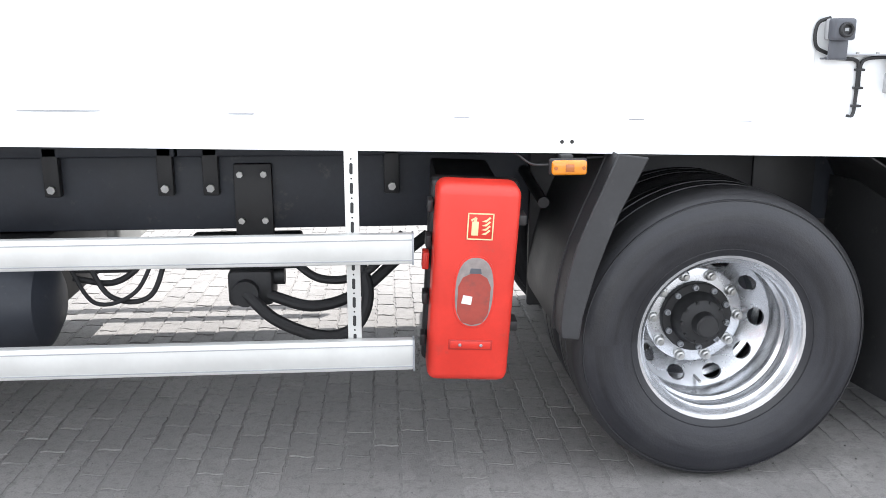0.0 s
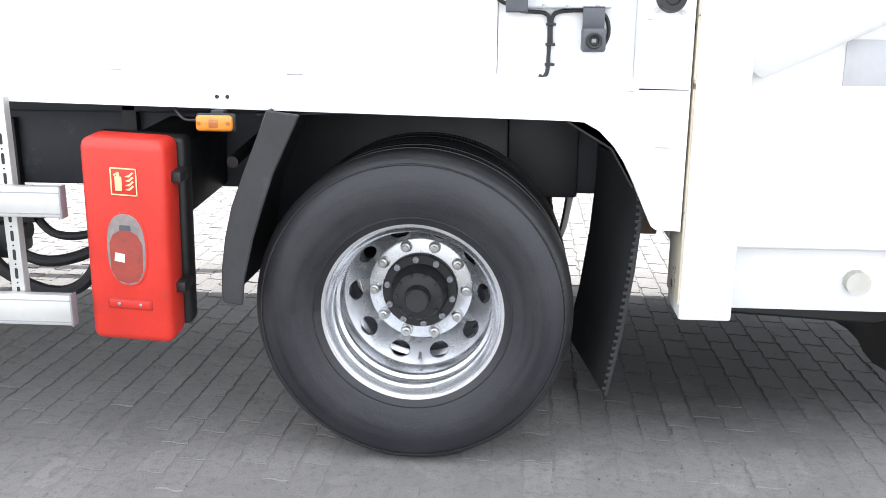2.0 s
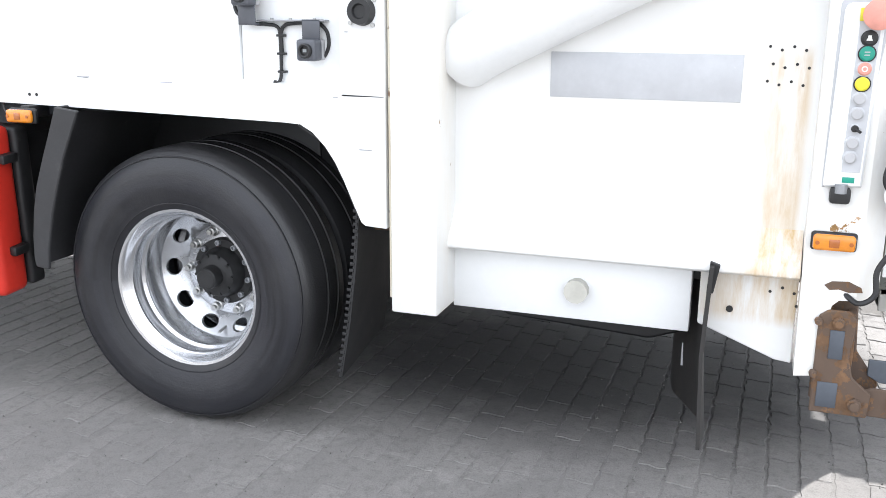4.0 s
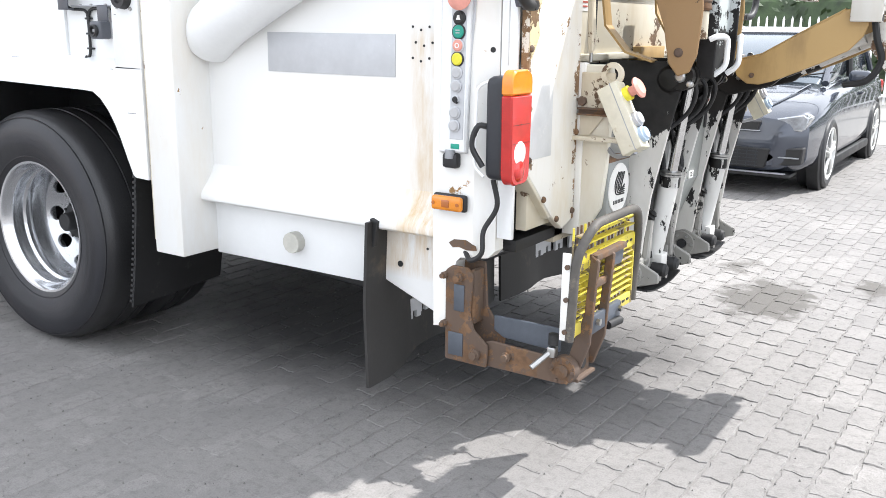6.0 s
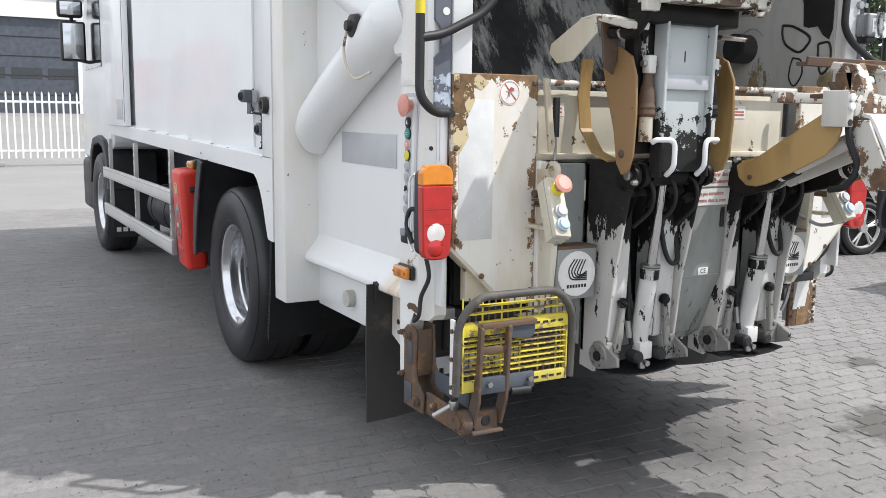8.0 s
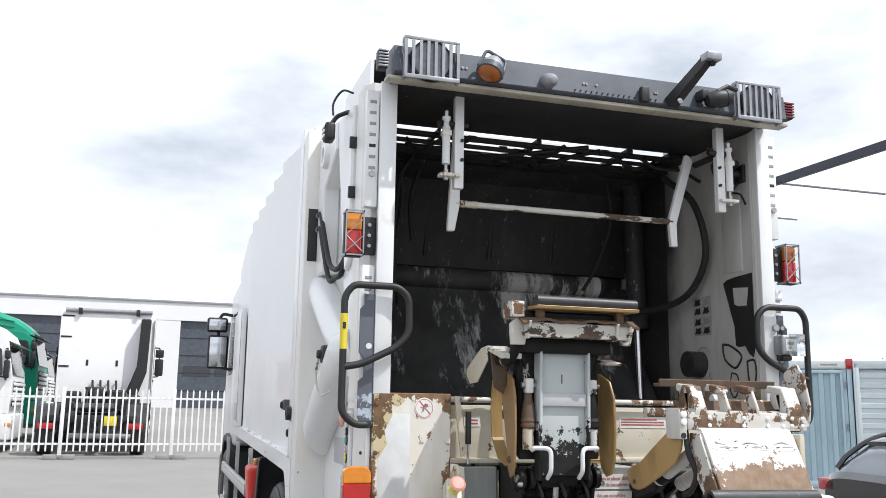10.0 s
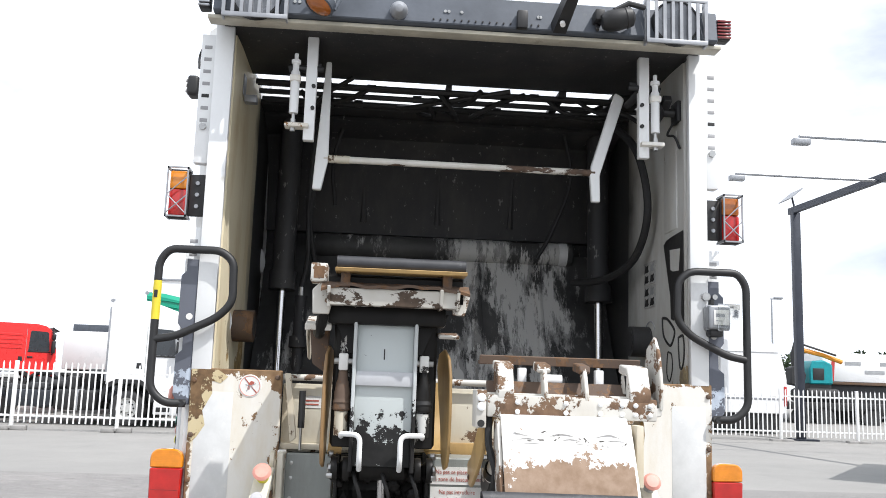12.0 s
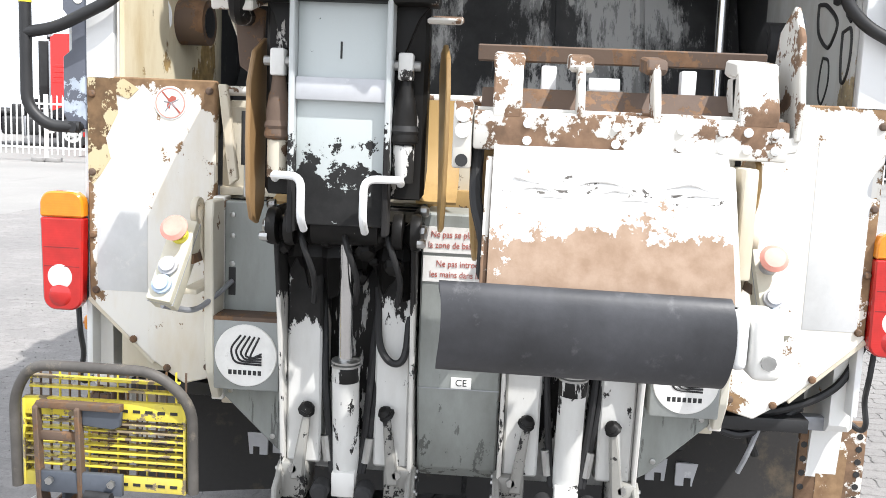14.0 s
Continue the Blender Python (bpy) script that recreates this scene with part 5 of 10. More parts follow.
# rear lamp clusters
for s in (0, 1):
    def Y(y):
        return y if s == 0 else 2 * MID - y
    ya, yb = sorted((Y(-0.166), Y(-0.038)))
    yo, yi = (ya, yb) if s == 0 else (yb, ya)
    sg_ = 1 if s == 0 else -1
    hs = part("tail_lamp", box(B(), 2.352, 2.428, min(yo + 0.012 * sg_, yi - 0.008 * sg_), max(yo + 0.012 * sg_, yi - 0.008 * sg_), 0.990, 1.302, 0.026, 4), LAMP_SHELL, truck, "tall red and amber rear lamp cluster")
    lo_, hi_ = sorted((yo, yi))
    def corner(cy, cz, r, a0):
        return [(cy + r * math.cos(radians(a0 + k * 18)), cz + r * math.sin(radians(a0 + k * 18))) for k in range(6)]
    part("lens", prism(B(), corner(lo_ + 0.042, 1.014, 0.036, 180) + corner(hi_ - 0.042, 1.014, 0.036, 270) + [(hi_, 1.247), (lo_, 1.247)], "x", 2.416, 2.4545, 0.005), LENS_RED, hs, "red lens")
    part("lens", prism(B(), corner(hi_ - 0.036, 1.286, 0.036, 0) + corner(lo_ + 0.036, 1.286, 0.036, 90) + [(lo_, 1.248), (hi_, 1.248)], "x", 2.416, 2.4545, 0.005), LENS_AMBER, hs, "amber lens")
    for z in (1.105, 1.160):
        part("lens_joint", box(B(), 2.450, 2.4553, lo_ + 0.012, hi_ - 0.012, z, z + 0.0022, 0.0), DARK_RED, hs)
    ymid = Y(-0.108)
    part("lens", lathe(B(), [(0, 0.0025), (0.030, 0.002), (0.038, 0.0), (0.040, -0.006)], (2.4540, ymid, 1.076), (1, 0, 0), 28), LENS_CLEAR, hs, "clear lens")
    part("lens", lathe(B(), [(0, 0.005), (0.026, 0.004), (0.033, 0.0), (0.034, -0.008)], (2.4545, ymid, 1.022), (1, 0, 0), 28), LENS_RED, hs)
    part("guard", tube(B(), rounded([(2.36, Y(-0.15), 1.285), (2.325, Y(-0.15), 1.265), (2.32, Y(-0.15), 1.03), (2.355, Y(-0.15), 1.0)], 0.03), 0.005, 8), WHITE, hs)
    part("cable", tube(B(), spline([(2.36, Y(-0.10), 0.985), (2.37, Y(-0.09), 0.90), (2.33, Y(-0.10), 0.82), (2.33, Y(-0.11), 0.75), (2.29, Y(-0.11), 0.72), (2.25, Y(-0.08), 0.74)]), 0.0085, 8), BLACK, hs)
    part("plug", tube(B(), spline([(2.36, Y(-0.13), 1.15), (2.33, Y(-0.15), 1.15), (2.315, Y(-0.155), 1.09), (2.35, Y(-0.15), 1.03)]), 0.009, 8), BLACK, hs)
    # upper caged lamp
    ya, yb = sorted((Y(-0.188), Y(-0.105)))
    up = part("upper_lamp", box(B(), 2.36, 2.40, ya, yb, 2.275, 2.49, 0.006), BLACK, truck, "caged red and amber upper rear lamp")
    part("lens", box(B(), 2.40, 2.425, ya + 0.004, yb - 0.004, 2.40, 2.478, 0.008), AMBER_DARK if s else LENS_AMBER, up, "amber lens")
    part("lens", box(B(), 2.40, 2.425, ya + 0.004, yb - 0.004, 2.285, 2.398, 0.008), LENS_RED, up, "red lens")
    cg = B()
    for y in (ya, yb):
        for za, zb in ((2.275, 2.285), (2.48, 2.49)):
            box(cg, 2.36, 2.45, y - 0.003, y + 0.003, za, zb, 0)
        box(cg, 2.443, 2.45, y - 0.003, y + 0.003, 2.275, 2.49, 0)
    for z in (2.275, 2.484):
        box(cg, 2.443, 2.45, ya, yb, z, z + 0.006, 0)
    cyl(cg, (2.446, ya, 2.29), (2.446, yb, 2.37), 0.0025, seg=6)
    cyl(cg, (2.446, yb, 2.29), (2.446, ya, 2.37), 0.0025, seg=6)
    cyl(cg, (2.446, ya, 2.37), (2.446, yb, 2.45), 0.0025, seg=6)
    part("cage", cg, GREY_MET, up)
    ym, yn = sorted((Y(-0.105), Y(-0.035)))
    part("mount", box(B(), 2.37, 2.40, ym, yn, 2.29, 2.47, 0.004), BLACK, up)
    for z in (2.33, 2.38, 2.43):
        part("bolt", cyl(B(), (2.40, (ym + yn) / 2, z), (2.41, (ym + yn) / 2, z), 0.009, seg=8), GREY_MET, up)
    # upright edge of the opening
    ym, yn = sorted((Y(-0.035), Y(0.045)))
    part("rear_edge", box(B(), 2.405, 2.432, ym, yn, 1.64, 3.14, 0.004), WHITE, truck)
    for z0, z1 in ((1.62, 2.24), (2.52, 3.10)):
        ym, yn = sorted((Y(-0.098), Y(-0.037)))
        pp = part("slotted_plate", box(B(), 2.352, 2.405, ym, yn, z0, z1, 0.004), WHITE, truck, "white plate with slotted holes")
        for k in range(7):
            z = z1 - 0.06 - k * 0.055
            part("slot", box(B(), 2.4045, 2.4065, (ym + yn) / 2 - 0.016, (ym + yn) / 2 + 0.016, z - 0.008, z + 0.008, 0.0008), SLOT_GREY if k != 4 else INK, pp)
        part("bolt", cyl(B(), (2.405, (ym + yn) / 2, z1 - 0.42), (2.418, (ym + yn) / 2, z1 - 0.42), 0.016, seg=6), STEEL, pp)
    # black hand rail plate and hand rail
    ym, yn = sorted((Y(-0.108), Y(-0.036)))
    hp = B()
    prism(hp, [(Y(-0.036), 1.50), (Y(-0.036), 2.10), (Y(-0.085), 2.10), (Y(-0.085), 2.05), (Y(-0.105), 2.03), (Y(-0.105), 1.83), (Y(-0.08), 1.80), (Y(-0.08), 1.72), (Y(-0.105), 1.70), (Y(-0.105), 1.54), (Y(-0.085), 1.50)], "x", 2.412, 2.424, 0.002)
    hpl = part("rail_plate", hp, RAIL_PLATE, truck, "dark steel plate behind the hand rail, rubbed pale blue")
    part("hole", cyl(B(), (2.4235, Y(-0.06), 1.86), (2.4255, Y(-0.06), 1.86), 0.014, seg=14), LABEL_WHITE, hpl)
    rail = part("hand_rail", tube(B(), rounded([(2.45, Y(-0.045), 1.505), (2.47, Y(-0.13), 1.505), (2.47, Y(-0.188), 1.56), (2.47, Y(-0.188), 2.08), (2.47, Y(-0.15), 2.135), (2.47, Y(0.06), 2.135), (2.47, Y(0.115), 2.09), (2.47, Y(0.12), 1.92), (2.47, Y(0.06), 1.855), (2.47, Y(-0.10), 1.775), (2.47, Y(-0.186), 1.76)], 0.05), 0.0165, 14), BLACK, truck, "bent black tubular hand rail")
    for z in (1.505, 2.135):
        part("foot", cyl(B(), (2.424, Y(-0.06), z), (2.47, Y(-0.06), z), 0.014, seg=12), BLACK, rail)
    if s == 0:
        part("tape", cyl(B(), (2.47, -0.188, 1.84), (2.47, -0.188, 2.0), 0.0172, seg=16), YELLOW_TAPE, rail)
        part("tape_mark", box(B(), 2.486, 2.4885, -0.196, -0.182, 1.93, 1.96, 0), INK, rail)
meter = part("sensor_box", box(B(), 2.43, 2.505, 2.128, 2.225, 1.885, 1.99, 0.012, 3), GREY_MET, truck, "small grey electronic box with white label under a clear sheet")
part("label", box(B(), 2.505, 2.5075, 2.150, 2.216, 1.905, 1.968, 0.0005), LABEL_WHITE, meter)
part("print", box(B(), 2.5075, 2.509, 2.158, 2.198, 1.938, 1.953, 0), INK_GREY, meter)
part("print", box(B(), 2.5075, 2.509, 2.158, 2.185, 1.920, 1.924, 0), INK_GREY, meter)
part("seam", box(B(), 2.47, 2.4745, 2.126, 2.227, 1.883, 1.992, 0.002), GREY_MET, meter)
part("cap", box(B(), 2.43, 2.49, 2.14, 2.20, 1.855, 1.887, 0.01), BLACK, meter)
part("sheet", box(B(), 2.512, 2.515, 2.165, 2.262, 1.88, 1.995, 0.001), glass("clear_sheet", (0.9, 0.92, 0.92), 0.1), meter)
part("gland", cyl(B(), (2.465, 2.155, 1.99), (2.465, 2.155, 2.015), 0.012, seg=10), BLACK, meter)
part("bolt", cyl(B(), (2.43, 2.14, 2.03), (2.45, 2.14, 2.03), 0.018, seg=12), STEEL, truck)
part("bolt", cyl(B(), (2.43, 2.18, 2.03), (2.445, 2.18, 2.03), 0.012, seg=12), STEEL, truck)

# roof of the opening and the dark top beam with its lamps
part("tail_roof", box(B(), 1.83, 2.48, 0.0, 2.12, 3.13, 3.17, 0.004), BLACK_IN, truck)
part("tail_roof", box(B(), 0.845, 1.47, 0.0, 2.12, 3.09, 3.12, 0.004), BLACK_IN, truck)
# unseen cover over the roof slot, added to keep the sun out
part("tail_roof", box(B(), 1.40, 2.08, 0.0, 2.12, 3.36, 3.39, 0.004), BLACK_IN, truck)
part("roof_side", box(B(), 1.40, 2.08, -0.02, 0.0, 3.12, 3.39, 0), WHITE, truck)
part("roof_side", box(B(), 1.40, 2.08, 2.12, 2.14, 3.12, 3.39, 0), WHITE, truck)
part("body_header", box(B(), 0.80, 0.842, 0.02, 2.10, 3.0, 3.399, 0.004), WHITE, truck)
part("roof_edge", box(B(), 2.515, 2.592, -0.045, 2.165, 3.10, 3.118, 0.004), ROOF_EDGE, truck)
beam = part("top_beam", prism(B(), [(2.44, 3.132), (2.60, 3.120), (2.62, 3.128), (2.60, 3.262), (2.44, 3.275)], "y", -0.02, 2.14, 0.004), BEAM, truck, "dark blue-grey top beam")
for y in (0.315, 0.335, 0.95, 0.965, 1.02, 1.35, 1.36):
    part("bolt", cyl(B(), (2.605, y, 3.185), (2.617, y, 3.185), 0.007, seg=8), STEEL, beam)
for k in range(16):
    part("rivet", cyl(B(), (2.618, 0.9 + k * 0.03, 3.145), (2.624, 0.9 + k * 0.03, 3.145), 0.004, seg=6), INK, beam)
for y0 in (0.02, 1.815):
    g = B()
    box(g, 2.64, 2.65, y0, y0 + 0.27, 3.283, 3.297, 0.002)
    box(g, 2.64, 2.65, y0, y0 + 0.27, 3.092, 3.112, 0.002)
    for k in range(8):
        y = y0 + k * 0.0365
        box(g, 2.641, 2.649, y, y + 0.0145, 3.112, 3.283, 0)
    for y in (y0, y0 + 0.262):
        box(g, 2.60, 2.64, y, y + 0.008, 3.092, 3.112, 0)
        box(g, 2.60, 2.64, y, y + 0.008, 3.283, 3.297, 0)
        for k in range(3):
            box(g, 2.60 + k * 0.0145, 2.606 + k * 0.0145, y, y + 0.008, 3.112, 3.283, 0)
    gr = part("lamp_grille", g, GREY_MET, truck, "round lamp behind a barred metal grille")
    part("round_lamp", lathe(B(), [(0, 0.0), (0.085, 0.004), (0.098, 0.0), (0.1, -0.02), (0.06, -0.07), (0, -0.075)], (2.632, y0 + 0.135, 3.195), (1, 0, 0), 32), LAMP_GREY, gr)
    part("lamp_bezel", lathe(B(), [(0.092, -0.02), (0.092, 0.004), (0.102, 0.003), (0.104, -0.02)], (2.632, y0 + 0.135, 3.195), (1, 0, 0), 32), BLACK, gr)
for y0, y1, mt in ((-0.088, -0.042, GREY_MET), (2.15, 2.212, DARK_RED)):
    e = part("end_lamp", box(B(), 2.52, 2.58, y0, y1, 3.15, 3.245, 0.006), BLACK, truck)
    for k in range(6):
        part("fin", box(B(), 2.58, 2.592, y0, y1, 3.155 + k * 0.015, 3.163 + k * 0.015, 0.001), mt, e)
BEACON_DIR, BEACON_SIDE = Vector((0.28, -0.40, -0.87)), Vector((0, 0.91, -0.42))
bc = part("beacon", lathe(B(), [(0, -0.07), (0.035, -0.065), (0.053, -0.03), (0.062, 0.0), (0.062, 0.018), (0.057, 0.024)], (2.69, 0.43, 3.160), BEACON_DIR, 32), GREY_MET, truck, "orange rear flasher tilted on the beam")
part("lens", lathe(B(), [(0.057, 0.024), (0.043, 0.034), (0.026, 0.039), (0, 0.041)], (2.69, 0.43, 3.160), BEACON_DIR, 32), AMBER_DARK, bc)
part("hoop", tube(B(), rounded([Vector((2.69, 0.43, 3.16)) + BEACON_SIDE * (0.064 * a) - BEACON_DIR * d for a, d in ((-1, -0.01), (-0.85, 0.10), (0.85, 0.10), (1, -0.01))], 0.02), 0.008, 8), BEAM, bc)
part("rim", lathe(B(), [(0.057, 0.026), (0.065, 0.024), (0.066, -0.006), (0.06, -0.008)], (2.69, 0.43, 3.160), BEACON_DIR, 32), BEAM, bc)
bc2 = part("beacon", lathe(B(), [(0, -0.075), (0.03, -0.068), (0.045, -0.04), (0.048, 0.0), (0.044, 0.03), (0.047, 0.034), (0.04, 0.06), (0.02, 0.072), (0, 0.075)], (2.68, 1.68, 3.17), (0.1, 0.95, 0.22), 24), BLACK, truck, "black lamp tilted downwards")
part("bracket", box(B(), 2.61, 2.68, 1.585, 1.625, 3.165, 3.215, 0.006), BLACK, bc2)
part("strap", tube(B(), [(2.62, 1.60, 3.17), (2.65, 1.60, 3.13)], 0.008, 8), BLACK, bc2)
part("strap", tube(B(), [(2.70, 1.66, 3.20), (2.70, 1.72, 3.235), (2.66, 1.80, 3.24)], 0.012, 8), BLACK, bc2)
part("reversing_camera", lathe(B(), [(0, 0.075), (0.016, 0.07), (0.032, 0.045), (0.038, 0.01), (0.038, -0.04)], (2.63, 0.752, 3.168), (1, 0, -0.25), 20), GREY_MET, truck)
part("socket_box", box(B(), 2.615, 2.65, 1.255, 1.30, 3.12, 3.2, 0.006), BLACK, truck)
arm = part("camera_arm", cyl(B(), (2.625, 1.435, 3.135), (2.90, 1.475, 3.275), 0.041, 0.030, 4), BLACK, truck, "bracket arm with small camera")
part("arm_head", box(B(), 2.87, 2.94, 1.45, 1.53, 3.262, 3.302, 0.005), GREY_MET, arm)
part("arm_hole", cyl(B(), (2.70, 1.437, 3.13), (2.712, 1.437, 3.116), 0.011, seg=12), LABEL_WHITE, arm)
part("camera_eye", cyl(B(), (2.905, 1.495, 3.262), (2.908, 1.495, 3.245), 0.016, seg=12), BLACK, arm)

# inside of the hopper
part("packer_plate", sheet(B(), [(1.34, 3.085), (1.14, 3.03), (1.0, 2.85), (0.93, 2.6), (0.91, 2.50)], 0.05, 2.07, 0.02), BLACK_IN, truck, "black packer plate")
part("packer_beam", tube(B(), [(0.955, 0.32, 2.413), (0.955, 1.87, 2.413)], 0.070, 24), HOPPER, truck, "black round beam with pale runs")
part("rubbed_ring", cyl(B(), (0.955, 1.79, 2.413), (0.955, 1.84, 2.413), 0.0712, seg=24), STRIP_PALE, truck)
part("packer_back", box(B(), 0.86, 0.885, 0.05, 2.07, 2.30, 2.60, 0.004), BLACK_IN, truck)
for y in (0.62, 1.06, 1.50):
    part("plate_rib", tube(B(), [(1.03, y, 2.92), (0.985, y, 2.80), (0.948, y, 2.64), (0.935, y, 2.56)], 0.022, 10), BLACK_IN, truck)
for y in (1.30, 1.66):
    part("hopper_rib", tube(B(), [(0.97, y, 2.33), (1.03, y, 2.15), (1.19, y, 1.85), (1.41, y, 1.55)], 0.03, 10), HOPPER, truck)
lc = part("lower_cylinder", cyl(B(), (1.30, 0.305, 2.07), (1.31, 0.305, 1.84), 0.032, seg=20), BLACK_IN, truck, "small black hydraulic cylinder")
part("collar", cyl(B(), (1.31, 0.305, 1.85), (1.312, 0.305, 1.79), 0.050, seg=20), BLACK_IN, lc)
part("rod", cyl(B(), (1.312, 0.305, 1.80), (1.32, 0.305, 1.55), 0.030, seg=16), BLACK_IN, lc)
part("fitting", cyl(B(), (1.30, 0.305, 2.06), (1.30, 0.305, 2.12), 0.014, seg=10), STEEL, lc)
part("hose", tube(B(), spline([(1.30, 0.305, 2.11), (1.29, 0.33, 2.3), (1.30, 0.32, 2.6), (1.34, 0.34, 2.95), (1.4, 0.40, 3.08)]), 0.013, 8), RUBBER, truck)
wb = part("wall_bracket", box(B(), 2.05, 2.12, 0.046, 0.052, 2.93, 3.03, 0.002), GREY_MET, truck)
part("bracket_arm", box(B(), 2.05, 2.10, 0.052, 0.11, 2.90, 2.935, 0.003), GREY_MET, wb)
for pts in ([(1.45, 0.9, 3.09), (1.55, 0.98, 3.05), (1.66, 0.95, 3.10), (1.74, 1.12, 3.06), (1.85, 1.2, 3.10)], [(1.5, 1.25, 3.08), (1.6, 1.18, 3.04), (1.72, 1.3, 3.08), (1.86, 1.42, 3.09)], [(1.6, 0.3, 3.09), (1.7, 0.5, 3.06), (1.8, 0.62, 3.09)]):
    part("hose", tube(B(), spline(pts), 0.014, 8), RUBBER, truck)
part("packer_edge", box(B(), 0.88, 0.93, 0.05, 2.07, 2.49, 2.515, 0.004), BLACK, truck)
part("hopper_plate", sheet(B(), [(0.93, 2.40), (1.02, 2.15), (1.18, 1.85), (1.40, 1.55), (1.7, 1.32)], 0.06, 2.06, 0.02), HOPPER, truck, "black sloping hopper plate scraped in pale streaks")
part("hopper_floor", sheet(B(), [(1.7, 1.34), (1.9, 1.24), (2.15, 1.22), (2.37, 1.30)], 0.05, 2.07, 0.02), BLACK_IN, truck)
for y in (0.20, 1.955):
    cy = part("packer_cylinder", cyl(B(), (1.26, y, 3.06), (1.30, y, 2.13), 0.062, seg=24), BLACK_IN, truck, "black vertical hydraulic cylinder")
    part("gland", cyl(B(), (1.297, y, 2.2), (1.302, y, 2.10), 0.075, seg=24), BLACK_IN, cy)
    part("rod", cyl(B(), (1.302, y, 2.10), (1.33, y, 1.5), 0.024, seg=16), CHROME, cy)
for y0, y1, xp in ((0.045, 0.14, 1.90), (1.98, 2.075, 1.83)):
    pv = part("pivot_tube", cyl(B(), (xp, y0, 1.86), (xp, y1, 1.86), 0.075, seg=28), RUST if y0 < 1 else BLACK_IN, truck)
    part("pivot_bore", cyl(B(), (xp, (y1 if y0 < 1 else y0) - 0.0005, 1.86), (xp, (y1 + 0.002 if y0 < 1 else y0 - 0.002), 1.86), 0.05, seg=24), BLACK, pv)
for pts, r in (([(1.75, 1.9, 3.0), (1.95, 1.98, 2.8), (2.0, 2.02, 2.5), (1.85, 2.0, 2.28), (1.6, 1.92, 2.2), (1.35, 1.80, 2.2)], 0.02),
               ([(1.35, 0.34, 3.05), (1.32, 0.36, 2.8), (1.28, 0.33, 2.5), (1.22, 0.38, 2.2)], 0.014),
               ([(1.25, 0.5, 3.1), (1.22, 0.44, 2.85), (1.2, 0.46, 2.6)], 0.012),
               ([(1.3, 1.75, 3.08), (1.25, 1.80, 2.8), (1.22, 1.7, 2.5), (1.2, 1.62, 2.35)], 0.012)):
    part("hose", tube(B(), spline(pts), r), RUBBER, truck)
for z, x, r in ((3.115, 1.50, 0.012), (3.10, 1.535, 0.014), (3.12, 1.59, 0.010), (3.10, 1.665, 0.014), (3.115, 1.735, 0.010), (3.105, 1.80, 0.014)):
    part("pipe", tube(B(), [(x, 0.06, z), (x + 0.01, 1.0, z - 0.008), (x, 2.06, z - 0.004)], r, 10), BLACK, truck)
for y, w in ((0.42, 0.02), (1.02, 0.03), (1.60, 0.04), (1.88, 0.16)):
    part("pipe_clamp", box(B(), 1.45, 1.86, y, y + w, 3.095, 3.125, 0.005), BLACK, truck)
for x, y in ((1.535, 0.55), (1.535, 1.30), (1.665, 0.86), (1.80, 0.62), (1.80, 1.46), (1.59, 1.72)):
    part("pipe_union", cyl(B(), (x, y, 3.10), (x, y + 0.045, 3.10), 0.022, seg=6), BLACK, truck)
for pts in ([(1.70, 0.28, 3.10), (1.74, 0.34, 3.02), (1.84, 0.42, 3.05), (1.90, 0.55, 3.115)], [(1.78, 1.55, 3.10), (1.80, 1.64, 3.03), (1.78, 1.75, 3.04), (1.72, 1.86, 3.10)], [(1.80, 1.70, 3.10), (1.86, 1.80, 3.02), (1.92, 1.92, 3.0), (2.0, 2.0, 2.92)], [(1.52, 1.05, 3.09), (1.60, 1.10, 3.02), (1.72, 1.06, 3.04), (1.80, 0.98, 3.10)]):
    part("hose", tube(B(), spline(pts), 0.011, 8), RUBBER, truck)
part("pipe", tube(B(), spline([(1.5, 0.75, 3.11), (1.62, 0.85, 3.07), (1.78, 1.12, 3.08), (1.85, 1.35, 3.11)]), 0.012, 8), BLACK, truck)
lampi = part("inner_lamp", lathe(B(), [(0, 0.03), (0.058, 0.028), (0.068, 0.018), (0.070, 0.0), (0.045, -0.04), (0, -0.05)], (2.257, 1.965, 2.917), (-0.3, -0.85, -0.4), 28), BLACK, truck, "round work lamp inside the hopper")
part("bracket", box(B(), 2.245, 2.335, 2.055, 2.075, 2.85, 2.95, 0.006), BLACK, lampi)
part("arm", cyl(B(), (2.265, 1.98, 2.91), (2.285, 2.06, 2.90), 0.020, seg=10), BLACK, lampi)
part("clamp", prism(B(), [(2.27, 2.94), (2.33, 2.97), (2.345, 2.94), (2.29, 2.91)], "y", 1.99, 2.03, 0.003), BLACK, lampi)
part("lead", tube(B(), spline([(2.29, 2.05, 2.85), (2.27, 2.03, 2.80), (2.31, 2.05, 2.78), (2.33, 2.068, 2.72)]), 0.006, 6), RUBBER, lampi)
# splashes, sprayed loops, pictograms and door on the far inner wall
YW = 2.072
part("wall_hatch", box(B(), 2.10, 2.27, YW - 0.003, YW + 0.004, 2.36, 2.82, 0.002), WALL_IN, truck)
part("tar_splash", prism(B(), [(2.086, 2.307), (2.123, 2.324), (2.20, 2.331), (2.352, 2.336), (2.352, 1.925), (2.335, 1.878), (2.30, 1.90), (2.268, 1.944), (2.215, 1.94), (2.185, 1.949), (2.178, 2.056), (2.15, 2.13), (2.129, 2.191)], "y", YW - 0.002, YW + 0.002, 0), TAR, truck, "black tar splash")
